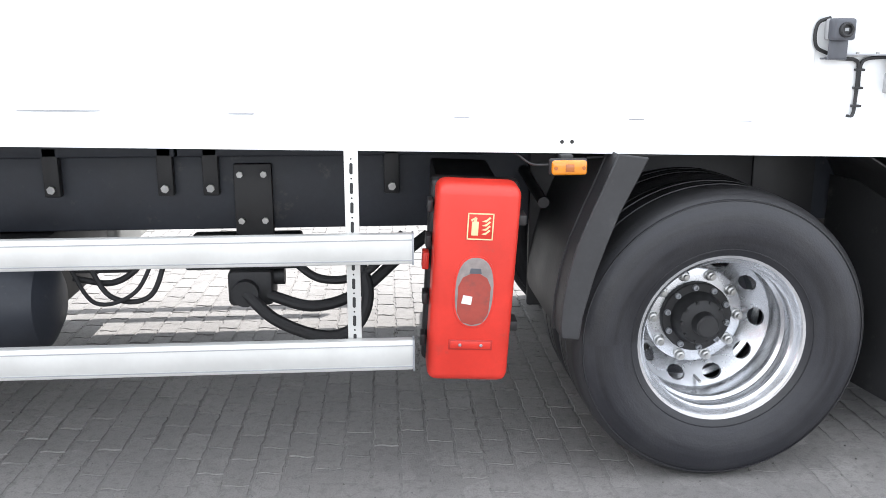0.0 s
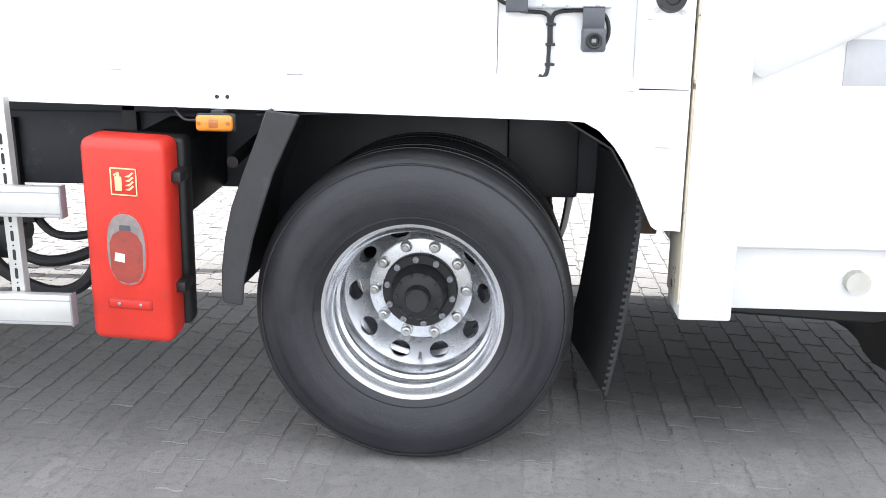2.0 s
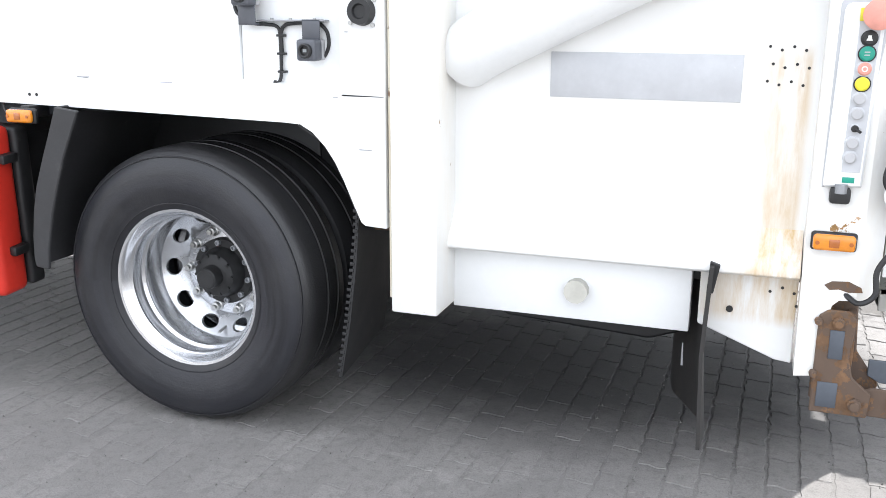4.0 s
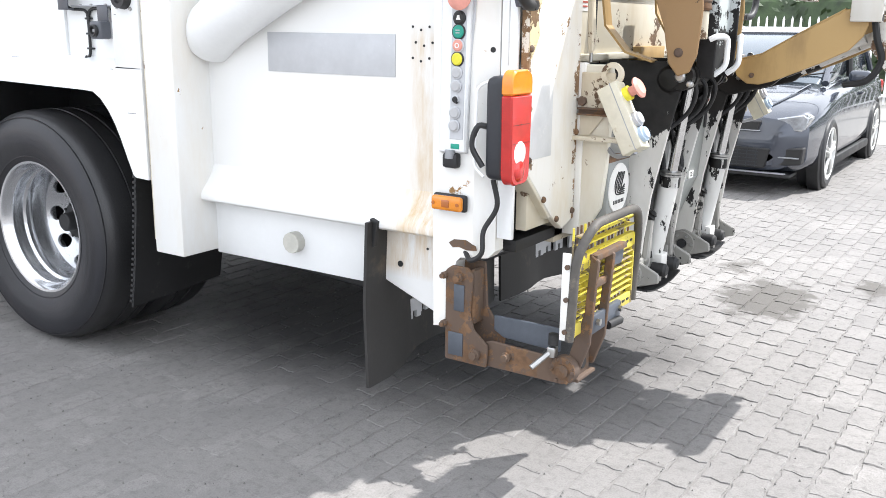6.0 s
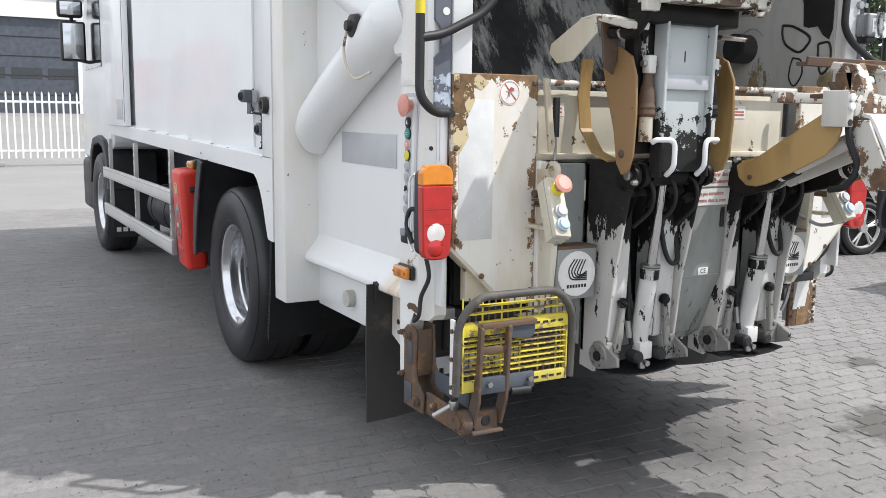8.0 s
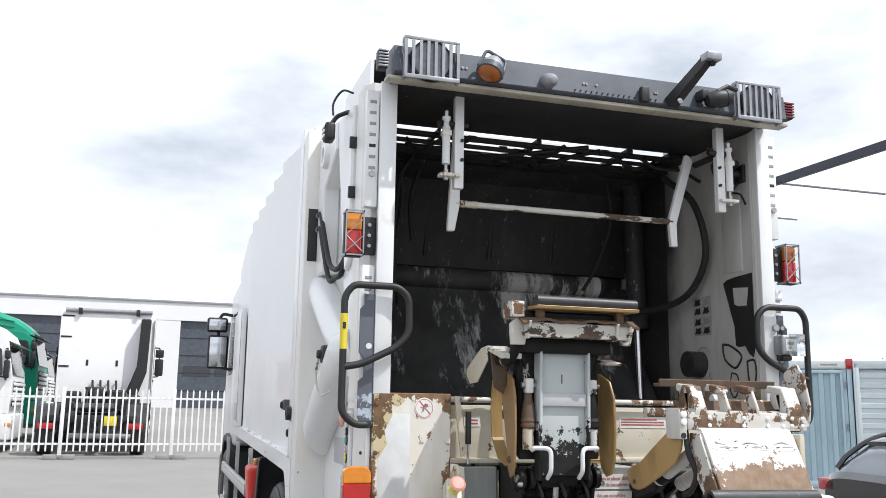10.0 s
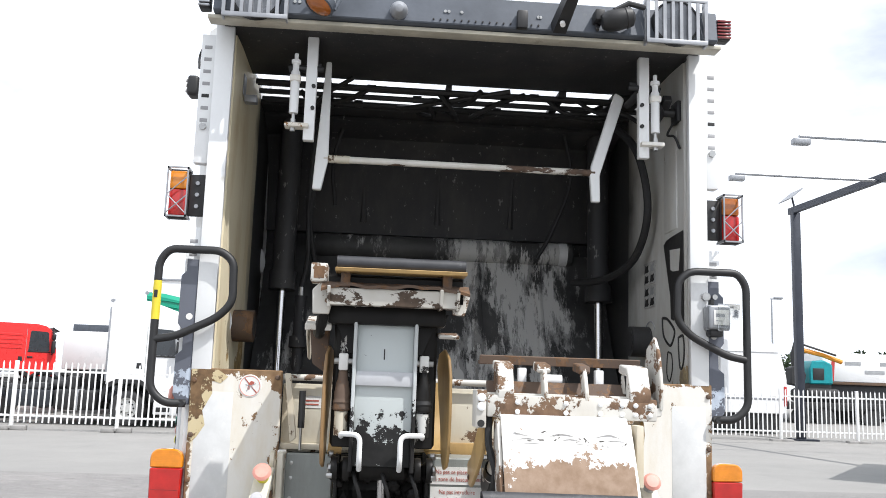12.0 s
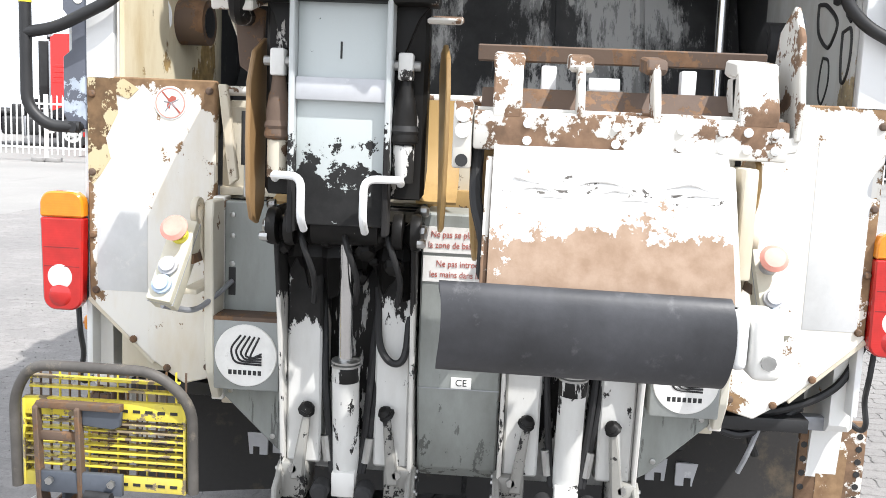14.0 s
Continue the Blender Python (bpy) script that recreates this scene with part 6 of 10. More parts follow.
part("splash_gap", prism(B(), [(2.178, 2.272), (2.317, 2.259), (2.297, 2.161), (2.22, 2.166), (2.187, 2.179)], "y", YW - 0.0035, YW + 0.001, 0), WALL_IN, truck)
for loop, r in (([(2.056, 1.963), (2.128, 1.950), (2.222, 1.896), (2.205, 1.852), (2.158, 1.828), (2.085, 1.866), (2.060, 1.91)], 0.011),
                ([(2.276, 1.860), (2.335, 1.862), (2.350, 1.80), (2.333, 1.737), (2.298, 1.722), (2.280, 1.79)], 0.010),
                ([(2.13, 1.80), (2.18, 1.785), (2.19, 1.72), (2.15, 1.665), (2.115, 1.70), (2.118, 1.76)], 0.008)):
    part("sprayed_loop", tube(B(), spline([(x, YW + 0.0045, z) for x, z in loop + loop[:1]]), r * 0.66, 6), TAR, truck)
for zb in (2.145, 2.028):
    fr_ = part("pictogram_label", box(B(), 1.775, 1.955, YW - 0.0015, YW + 0.001, zb, zb + 0.112, 0), WALL_LABEL, truck, "worn pictogram label")
    for xa in (1.785, 1.872):
        for za in (zb + 0.008, zb + 0.060):
            part("pictogram", prism(B(), [(xa, za), (xa + 0.025, za + 0.004), (xa + 0.045, za), (xa + 0.068, za + 0.008), (xa + 0.058, za + 0.024), (xa + 0.064, za + 0.040), (xa + 0.032, za + 0.034), (xa + 0.018, za + 0.042), (xa + 0.010, za + 0.022)], "y", YW - 0.0025, YW, 0), INK_GREY if za > zb + 0.03 and xa > 1.8 else INK, fr_)
part("arc_mark", tube(B(), [(1.86 + 0.085 * math.cos(a), YW + 0.0035, 1.885 + 0.075 * math.sin(a)) for a in (math.pi * (0.15 + 0.75 * k / 14) for k in range(15))], 0.0045, 6), INK_GREY, truck)

# hinged bar with two arms under the roof
for y, sgn in ((0.372, 1), (1.878, -1)):
    pst = part("bar_post", box(B(), 2.335, 2.375, y + 0.01 - 0.024, y + 0.01 + 0.024, 2.655, 3.13, 0.004), WHITE, truck, "white hanging post of the safety bar")
    part("damper", lathe(B(), [(0, 0.0), (0.020, 0.002), (0.020, 0.19), (0.014, 0.2), (0.014, 0.225), (0.021, 0.23), (0.021, 0.245), (0.009, 0.25), (0.009, 0.275), (0, 0.28)], (2.375, y - 0.06 * sgn, 2.77), (0, 0, 1), 16), WHITE, pst)
    part("damper_rod", cyl(B(), (2.375, y - 0.06 * sgn, 2.78), (2.375, y - 0.06 * sgn, 2.71), 0.008, seg=10), STEEL, pst)
    part("foot", box(B(), 2.345, 2.405, min(y, y - 0.085 * sgn) - 0.01, max(y, y - 0.085 * sgn) + 0.01, 2.706, 2.724, 0.004), WHITE_RUSTY, pst)
    part("foot_bolt", cyl(B(), (2.378, y - 0.06 * sgn, 2.69), (2.378, y - 0.06 * sgn, 2.745), 0.012, seg=8), STEEL, pst)
    for z in (2.80, 2.90):
        part("clamp_bolt", cyl(B(), (2.372, y + 0.01 + 0.012 * sgn, z), (2.386, y + 0.01 + 0.012 * sgn, z), 0.009, seg=8), INK, pst)
    part("clamp_band", box(B(), 2.352, 2.398, y - 0.06 * sgn - 0.024, y - 0.06 * sgn + 0.024, 2.915, 2.945, 0.006), WHITE_RUSTY, pst)
    part("top_bracket", prism(B(), [(y - 0.10 * sgn, 3.0), (y + 0.05 * sgn, 3.02), (y + 0.05 * sgn, 2.985), (y - 0.09 * sgn, 2.962)], "x", 2.33, 2.345, 0.002), BLACK, pst)
    part("knuckle", cyl(B(), (2.36, y - 0.06, 2.985), (2.36, y + 0.06, 2.985), 0.014, seg=12), BLACK, pst)
    part("link_pin", cyl(B(), (2.14, y, 2.975), (2.36, y, 2.975), 0.018, seg=12), BLACK, pst)
A1 = [(0.43, 3.10), (0.455, 3.10), (0.462, 2.63), (0.435, 2.485), (0.395, 2.485), (0.40, 2.60)]
A2 = [(1.84, 3.02), (1.815, 3.03), (1.70, 2.66), (1.695, 2.62), (1.705, 2.49), (1.745, 2.49), (1.742, 2.62), (1.86, 3.0)]
for pts in (A1, A2):
    part("bar_arm", prism(B(), pts, "x", 2.12, 2.15, 0.004), WHITE, truck)
part("safety_bar", tube(B(), [(2.135, 0.44, 2.635), (2.135, 1.72, 2.632)], 0.016, 12), BAR_WORN, truck, "pale worn safety bar")
part("sleeve", cyl(B(), (2.135, 0.46, 2.635), (2.135, 0.56, 2.635), 0.019, seg=12), CREAM, truck)
# ---- rear face and bin lifter ----
PLATE_GREASED = worn("white_side_plate_greased_above", (0.58, 0.57, 0.54), (0.018, 0.017, 0.016), 0.29, 9.0, 0.42, (1.5, 1.5, 0.6), (0.36, 0.33, 0.28), 0.7, shift=1.2, bias=(("z", 0.98, 1.20, 0.30),))
CREASE = worn("creased_white_paint", (0.62, 0.61, 0.59), (0.12, 0.11, 0.10), 0.42, 40.0, 0.5, shift=2.4)
RUST_EDGE = worn("rust_with_paint_left", (0.62, 0.60, 0.56), (0.20, 0.12, 0.07), 0.62, 9.0, 0.6, grime=(0.4, 0.3, 0.2), grime_amt=0.5, shift=1.7)
RAIL_GREY = worn("pale_grey_rail_greased_below", (0.52, 0.55, 0.55), (0.016, 0.015, 0.015), 0.10, 12.0, 0.45, grime=(0.25, 0.25, 0.24), grime_amt=0.6, shift=3.6, bias=(("z", 1.62, 1.34, 0.34),))
OCHRE = worn("yellowed_patch_on_white_paint", (0.56, 0.47, 0.29), (0.20, 0.12, 0.06), 0.48, 11.0, 0.5, grime=(0.50, 0.38, 0.18), grime_amt=0.7, shift=4.1)
PAN = [(-0.035, 1.65), (0.338, 1.65), (0.338, 0.80), (0.25, 0.775), (0.16, 0.835), (0.0, 0.985), (-0.03, 1.02)]
for s in (0, 1):
    def Y(y):
        return y if s == 0 else 2 * MID + 0.01 - y
    pn = part("rear_panel", prism(B(), [(Y(y), z) for y, z in PAN], "x", 2.405, 2.432, 0.004), PANEL_RUST, truck, "chipped white rear panel, rust showing at its edges")
    a, c = sorted((Y(-0.006), Y(0.142)))
    part("grey_strip", box(B(), 2.432, 2.4332, a, c, 1.04, 1.555, 0.0004), STRIP_PALE, pn, "pale grey reflective strip")
    for y, z in ((-0.018, 1.60), (-0.018, 1.38), (-0.018, 1.20), (-0.01, 1.04), (0.10, 0.90), (0.20, 0.82), (0.32, 0.83), (0.325, 1.1), (0.32, 1.62)):
        part("bolt", lathe(B(), [(0.011, 0.0), (0.011, 0.005), (0.007, 0.009), (0, 0.01)], (2.432, Y(y), z), (1, 0, 0), 10), RUST, pn)
    part("panel_flange", prism(B(), [(Y(-0.03), 1.02), (Y(0.16), 0.835), (Y(0.155), 0.825), (Y(-0.04), 1.01)], "x", 2.36, 2.43, 0.002), CREAM, pn)
    if s == 0:
        part("bare_patch", prism(B(), [(-0.030, 1.645), (0.075, 1.645), (0.118, 1.618), (0.088, 1.590), (0.052, 1.600), (0.058, 1.548), (0.022, 1.478), (0.036, 1.420), (0.006, 1.372), (-0.018, 1.346), (-0.030, 1.36)], "x", 2.4325, 2.4336, 0), OCHRE, pn, "yellowed patch where the paint has gone")
        sg = part("warning_sign", lathe(B(), [(0, 0.002), (0.046, 0.002), (0.047, 0.0)], (2.432, 0.208, 1.583), (1, 0, 0), 36), LABEL_WHITE, pn, "round faded prohibition sign")
        part("ring", tube(B(), [(2.4338, 0.208 + 0.041 * math.cos(t), 1.583 + 0.041 * math.sin(t)) for t in (k * math.tau / 36 for k in range(36))], 0.0018, 6, True), PINK, sg)
        part("bar", prism(B(), [(0.184, 1.612), (0.187, 1.615), (0.238, 1.558), (0.234, 1.555)], "x", 2.4340, 2.4352, 0), INK_RED, sg)
        part("symbol", prism(B(), [(0.198, 1.572), (0.206, 1.566), (0.210, 1.582), (0.224, 1.588), (0.226, 1.600), (0.212, 1.604), (0.202, 1.592)], "x", 2.434, 2.4346, 0), INK_RED, sg)
        for y, z in ((0.190, 1.588), (0.194, 1.560), (0.226, 1.570), (0.232, 1.594)):
            part("symbol", cyl(B(), (2.4344, 0.21, 1.584), (2.4344, y, z), 0.0016, seg=5), INK_GREY, sg)
    # side frame, grey housing and round badge
    a, c = sorted((Y(0.338), Y(0.372)))
    part("panel_post", box(B(), 2.39, 2.452, a, c, 0.74, 1.33, 0.004), WHITE_RUSTY, truck)
    part("side_housing", prism(B(), [(2.432, 1.325), (2.54, 1.325), (2.552, 1.27), (2.54, 0.98), (2.525, 0.84), (2.47, 0.75), (2.432, 0.76)], "y", *sorted((Y(0.345), Y(0.371))), 0.004), CREAM_LIGHT, truck)
    part("grey_housing", prism(B(), [(Y(y), z) for y, z in ((0.372, 1.318), (0.562, 1.318), (0.562, 0.585), (0.535, 0.60), (0.372, 0.755))], "x", 2.40, 2.448, 0.004), COVER, truck, "grey steel side housing")
    for y, z in ((0.395, 0.77), (0.52, 0.64), (0.395, 1.22), (0.395, 1.28), (0.54, 1.1), (0.395, 1.14)):
        part("bolt", lathe(B(), [(0.008, 0.0), (0.008, 0.004), (0, 0.006)], (2.448, Y(y), z), (1, 0, 0), 10), STEEL, truck)
    part("cable_slot", box(B(), 2.447, 2.45, *sorted((Y(0.385), Y(0.405))), 1.05, 1.13, 0), BLACK, truck)
    a, c = sorted((Y(0.372), Y(0.557)))
    bx = part("badge_box", box(B(), 2.449, 2.540, a, c, 0.80, 1.005, 0.006), GREY_STEEL, truck, "grey box with round white badge")
    part("rusty_top", box(B(), 2.449, 2.541, a - 0.001, c + 0.001, 0.996, 1.008, 0.002), RUST, bx)
    cyb = (a + c) / 2
    dsc = part("badge", lathe(B(), [(0, 0.003), (0.086, 0.003), (0.088, 0.0)], (2.541, cyb, 0.90), (1, 0, 0), 48), LABEL_WHITE, bx, "round white badge with a black swirl")
    for k in range(5):
        o = -0.042 + k * 0.013
        pts = [(2.5445, cyb + o + 0.028, 0.958 - k * 0.001), (2.5445, cyb + o + 0.004, 0.925 - k * 0.006), (2.5445, cyb + o + 0.004 + k * 0.002, 0.900 - k * 0.001), (2.5445, cyb + o + 0.02, 0.880 + k * 0.005), (2.5445, cyb + 0.045, 0.876 + k * 0.008)]
        part("stroke", tube(B(), spline(pts, 5), 0.003, 5), INK, dsc)
    for k in range(7):
        part("lettering_bar", box(B(), 2.5435, 2.5448, cyb - 0.048 + k * 0.0138, cyb - 0.048 + k * 0.0138 + 0.0095, 0.846, 0.859, 0), INK, dsc)
    # tilted push-button box
    bm_ = Matrix.Translation((2.602, Y(0.296), 1.172)) @ Matrix.Rotation(radians(-30), 4, "Y") @ Matrix.Rotation(radians(-8 if s == 0 else 4), 4, "X")
    cb = part("button_box", box(B(), -0.035, 0.04, -0.034, 0.034, -0.135, 0.10, 0.006, 2, bm_), CREAM_BOX, truck, "tilted cream push-button box with faded red stop button")
    def at(p):
        return bm_ @ Vector(p)
    ax = bm_.to_3x3() @ Vector((1, 0, 0))
    part("stop_button", lathe(B(), [(0, 0.062), (0.026, 0.060), (0.036, 0.052), (0.034, 0.045), (0.016, 0.04), (0.016, 0.0)], at((0.04, 0, 0.05)), ax, 28), PINK, cb, "faded red mushroom button")
    part("collar", lathe(B(), [(0.024, 0.0), (0.024, 0.018), (0.018, 0.02)], at((0.04, 0, 0.05)), ax, 20), YELLOW_BTN if s == 0 else GREY_BTN, cb)
    for dz, mt in ((-0.04, GREY_BTN), (-0.092, BLUE_BTN)):
        part("push_button", lathe(B(), [(0, 0.022), (0.019, 0.021), (0.021, 0.014), (0.026, 0.012), (0.026, 0.0)], at((0.04, 0, dz)), ax, 24), mt, cb)
    part("lid_joint", box(B(), 0.015, 0.018, -0.0352, 0.0352, -0.1355, 0.1005, 0, 2, bm_), INK_GREY, cb)
    part("carrier", box(B(), 2.43, 2.60, *sorted((Y(0.30), Y(0.345))), 1.075, 1.09, 0.003), CREAM, cb)
    part("carrier", prism(B(), [(2.44, 1.30), (2.56, 1.30), (2.56, 1.2), (2.47, 1.08), (2.44, 1.08)], "y", *sorted((Y(0.336), Y(0.344))), 0.002), CREAM, cb)
    part("cable", tube(B(), spline([at((0.0, 0, -0.135)), (2.58, Y(0.33), 1.03), (2.52, Y(0.37), 1.06), (2.45, Y(0.395), 1.09)]), 0.008, 8), GREY_MET, cb)
    part("eye", lathe(B(), [(0.022, -0.008), (0.022, 0.008), (0.038, 0.008), (0.04, 0), (0.038, -0.008), (0.022, -0.008)], (2.553, Y(0.330), 1.296), (0, 1, 0), 24), CREAM, truck)
    part("rusty_channel", prism(B(), [(Y(0.316), 1.158), (Y(0.336), 1.158), (Y(0.336), 1.184), (Y(0.316), 1.184), (Y(0.316), 1.178), (Y(0.330), 1.178), (Y(0.330), 1.164), (Y(0.316), 1.164)], "x", 2.436, 2.60, 0.001), RUST, truck)
    part("channel_bolt", cyl(B(), (2.452, Y(0.330), 1.205), (2.452, Y(0.314), 1.205), 0.016, seg=6), RUST, truck)

# wall behind the lifter with its top rail
part("hopper_back", box(B(), 2.30, 2.36, 0.338, 1.79, 0.70, 1.60, 0.005), CREAM, truck)
part("hopper_skin", box(B(), 2.362, 2.375, 0.34, 1.785, 1.33, 1.58, 0.003), CREAM, truck)
part("hopper_rail", tube(B(), [(2.40, 0.34, 1.625), (2.40, 1.79, 1.625)], 0.014, 12), FLAKING, truck)
part("hopper_lip", box(B(), 2.33, 2.40, 0.34, 1.79, 1.33, 1.355, 0.004), CREAM, truck)
part("hopper_band", box(B(), 2.36, 2.41, 0.94, 1.20, 1.30, 1.375, 0.004), TAN, truck)
for y in (0.425, 1.70):
    gs = part("gas_strut", cyl(B(), (2.43, y, 1.57), (2.43, y, 1.42), 0.014, seg=12), BLACK, truck)
    part("rod", cyl(B(), (2.43, y, 1.42), (2.43, y, 1.33), 0.006, seg=10), STEEL, gs)
part("side_link", prism(B(), [(0.35, 1.64), (0.375, 1.64), (0.41, 1.38), (0.385, 1.36)], "x", 2.435, 2.455, 0.003), CREAM, truck)
lb = part("warning_label", box(B(), 2.3755, 2.3775, 1.24, 1.50, 1.50, 1.555, 0), LABEL_WHITE, truck, "white label with red print")
for k in range(3):
    part("print", box(B(), 2.3775, 2.379, 1.25, 1.49 - 0.04 * (k == 2), 1.513 + k * 0.013, 1.519 + k * 0.013, 0), INK_RED, lb)
lb = part("warning_label", box(B(), 2.3755, 2.3775, 0.42, 0.50, 1.50, 1.55, 0), LABEL_WHITE, truck, "white label with red print")
for k in range(2):
    part("print", box(B(), 2.3775, 2.379, 0.43, 0.49, 1.512 + k * 0.015, 1.518 + k * 0.015, 0), INK_RED, lb)

# centre cover with its notices
cov = part("centre_cover", prism(B(), [(2.43, 1.33), (2.635, 1.33), (2.60, 0.86), (2.50, 0.60), (2.43, 0.55)], "y", 0.948, 1.168, 0.005), COVER, truck, "grey steel centre cover with warning notices")
for z, lines in ((1.262, ("Ne pas se placer dans", "la zone de basculement")), (1.185, ("Ne pas introduire", "les mains dans la zone"))):
    pl = part("notice", box(B(), 0.0, 0.0015, -0.105, 0.105, -0.034, 0.034, 0, 2, Matrix.Translation((2.6365 - (1.33 - z) * 0.0745, 1.058, z)) @ Matrix.Rotation(radians(4.2), 4, "Y")), LABEL_WHITE, cov, "white notice with faded red French text")
    for k, tx in enumerate(lines):
        words("notice_text", tx, 0.024, Matrix.Translation((2.6392 - (1.33 - z) * 0.0745 + (0.015 - 0.03 * k) * 0.07, 1.058, z + 0.014 - 0.028 * k)) @ Matrix.Rotation(radians(4.2), 4, "Y") @ REAR, INK_RED, pl, "", 0.0004, 0.82)
ce = part("ce_label", box(B(), 2.601, 2.604, 1.038, 1.092, 0.862, 0.892, 0), LABEL_WHITE, cov)
words("ce_mark", "CE", 0.026, Matrix.Translation((2.6045, 1.065, 0.877)) @ REAR, INK, ce, "", 0.0004)
part("cover_slot", box(B(), 2.618, 2.624, 1.128, 1.148, 1.06, 1.14, 0.001), BLACK, cov)
part("cover_seam", box(B(), 2.597, 2.6025, 0.95, 1.166, 0.858, 0.861, 0), INK_GREY, cov)


# lifter columns
def blob_bank(ya, yb):
    """Lumpy greased housing with a ragged lower edge."""
    b_ = B()
    n, prev = 18, None
    for k in range(n + 1):
        y = ya + (yb - ya) * k / n
        low = 1.12 + 0.035 * math.sin(k * 1.7) + 0.025 * math.sin(k * 0.6 + 1)
        bulge = 0.012 * math.sin(k * 2.3)
        row = [b_.verts.new(p) for p in ((2.47, y, low), (2.60 + bulge, y, low + 0.015), (2.635 + bulge, y, 1.20), (2.61, y, 1.30), (2.47, y, 1.315))]
        if prev:
            for q in range(4):
                b_.faces.new((prev[q], prev[q + 1], row[q + 1], row[q]))
        else:
            b_.faces.new(row)
        prev = row
    b_.faces.new(prev[::-1])
    bmesh.ops.recalc_face_normals(b_, faces=b_.faces)
    return b_


def column(y0, y1):
    ym = (y0 + y1) / 2
    col = part("lifter_column", box(B(), 2.43, 2.455, y0, y1, 0.56, 1.32, 0.004), SOOTY, truck, "white lifter column smeared with black grease")
    prof = [(2.43, 1.335), (2.68, 1.335), (2.715, 1.29), (2.68, 1.15), (2.62, 0.86), (2.585, 0.55), (2.52, 0.49), (2.43, 0.50)]
    for y in (y0, y1 - 0.012):
        part("side_plate", prism(B(), prof, "y", y, y + 0.012, 0.003), PLATE_GREASED, col)
    for a, c in ((y0 + 0.014, y0 + 0.108), (y1 - 0.108, y1 - 0.014)):
        part("guide", prism(B(), [(2.456, 1.24), (2.60, 1.2), (2.575, 0.62), (2.456, 0.60)], "y", a, c, 0.006), WHITE_GREASED, col)
        ml = (a + c) / 2
        tilt = 0.012 if ml < ym else -0.012
        part("lever", prism(B(), [(ml - 0.018 - tilt, 0.58), (ml + 0.018 - tilt, 0.58), (ml + 0.014, 0.68), (ml + 0.011 + tilt, 0.77), (ml - 0.008 + tilt, 0.772), (ml - 0.013, 0.68)], "x", 2.585, 2.61, 0.005), FOOT, col)
        part("lever_grease", lathe(B(), [(0, 0.022), (0.012, 0.019), (0.021, 0.008), (0.017, 0.002), (0.024, -0.006), (0.014, -0.016), (0, -0.022)], (2.598, ml + tilt, 0.778), (0.5, 0.3 if tilt > 0 else -0.5, 0.8), 9), GREASE, col)
    part("cylinder", cyl(B(), (2.625, ym, 0.905), (2.575, ym, 0.60), 0.036, seg=24), WHITE_GREASED, col, "white hydraulic cylinder")
    part("cylinder_band", lathe(B(), [(0.0365, 0), (0.0375, 0.003), (0.0375, 0.035), (0.036, 0.04)], (2.622, ym, 0.872), (0.06, 0, 1), 24), SOOTY, col)
    part("cylinder_head", lathe(B(), [(0.036, 0), (0.040, 0.002), (0.040, 0.007), (0.034, 0.009), (0.039, 0.012), (0.039, 0.017), (0.030, 0.020), (0, 0.021)], (2.6245, ym, 0.912), (0.06, 0, 1), 24), STEEL, col)
    part("piston_rod", cyl(B(), (2.63, ym, 0.93), (2.672, ym, 1.27), 0.0185, seg=18), CHROME, col)
    for dy, r in ((-0.062, 0.010), (0.060, 0.011), (0.078, 0.008)):
        pts = [(2.50, ym + dy * 1.5, 1.20), (2.56, ym + dy * 1.15, 1.0), (2.575, ym + dy, 0.85), (2.57, ym + dy * 0.8, 0.70), (2.58, ym + dy * 0.6, 0.60)]
        part("hose", tube(B(), spline(pts), r, 8), RUBBER, col)
    part("hose", tube(B(), spline([(2.58, ym + 0.075, 1.12), (2.61, ym + 0.085, 0.98), (2.615, ym + 0.12, 0.925), (2.61, ym + 0.155, 0.95), (2.57, ym + 0.16, 1.10)]), 0.010, 8), RUBBER, col)
    for dy in (-0.06, 0.062):
        part("hose_end", cyl(B(), (2.575, ym + dy, 0.70), (2.578, ym + dy * 0.85, 0.63), 0.013, seg=8), STEEL, col)
    vb = part("valve_block", box(B(), 2.575, 2.625, ym - 0.032, ym + 0.032, 0.545, 0.615, 0.005), ARM_WHITE, col)
    part("port", cyl(B(), (2.60, ym, 0.545), (2.60, ym, 0.505), 0.017, seg=12), STEEL, vb)
    part("port", cyl(B(), (2.625, ym, 0.53), (2.637, ym, 0.53), 0.012, seg=8), STEEL, vb)
    for dy in (-0.06, 0.06):
        part("bumper", lathe(B(), [(0, 0.060), (0.018, 0.058), (0.025, 0.048), (0.025, 0.0)], (2.60, ym + dy, 0.565), (1, 0, 0), 20), RUBBER, col)
    for a, c in ((y0 + 0.002, y0 + 0.075), (y1 - 0.075, y1 - 0.002)):
        pivot = part("foot_bracket", box(B(), 2.47, 2.60, a, c, 0.52, 0.625, 0.012), FOOT, col)
        part("bolt", cyl(B(), (2.60, (a + c) / 2, 0.61), (2.61, (a + c) / 2, 0.61), 0.012, seg=6), STEEL, pivot)
    for y, sg in ((y0 - 0.004, -1), (y1 + 0.004, 1)):
        part("foot_arm", prism(B(), [(2.515, 0.612), (2.56, 0.628), (2.60, 0.612), (2.668, 0.578), (2.672, 0.545), (2.60, 0.522), (2.545, 0.508), (2.508, 0.53)], "y", *sorted((y, y - 0.014 * sg)), 0.004), FOOT, col)
        hub = part("pivot_disc", lathe(B(), [(0, -0.01), (0.022, -0.01), (0.022, 0.006), (0.05, 0.006), (0.053, 0.0), (0.053, -0.02)], (2.555, y, 0.565), (0, sg, 0), 28), FOOT, col)
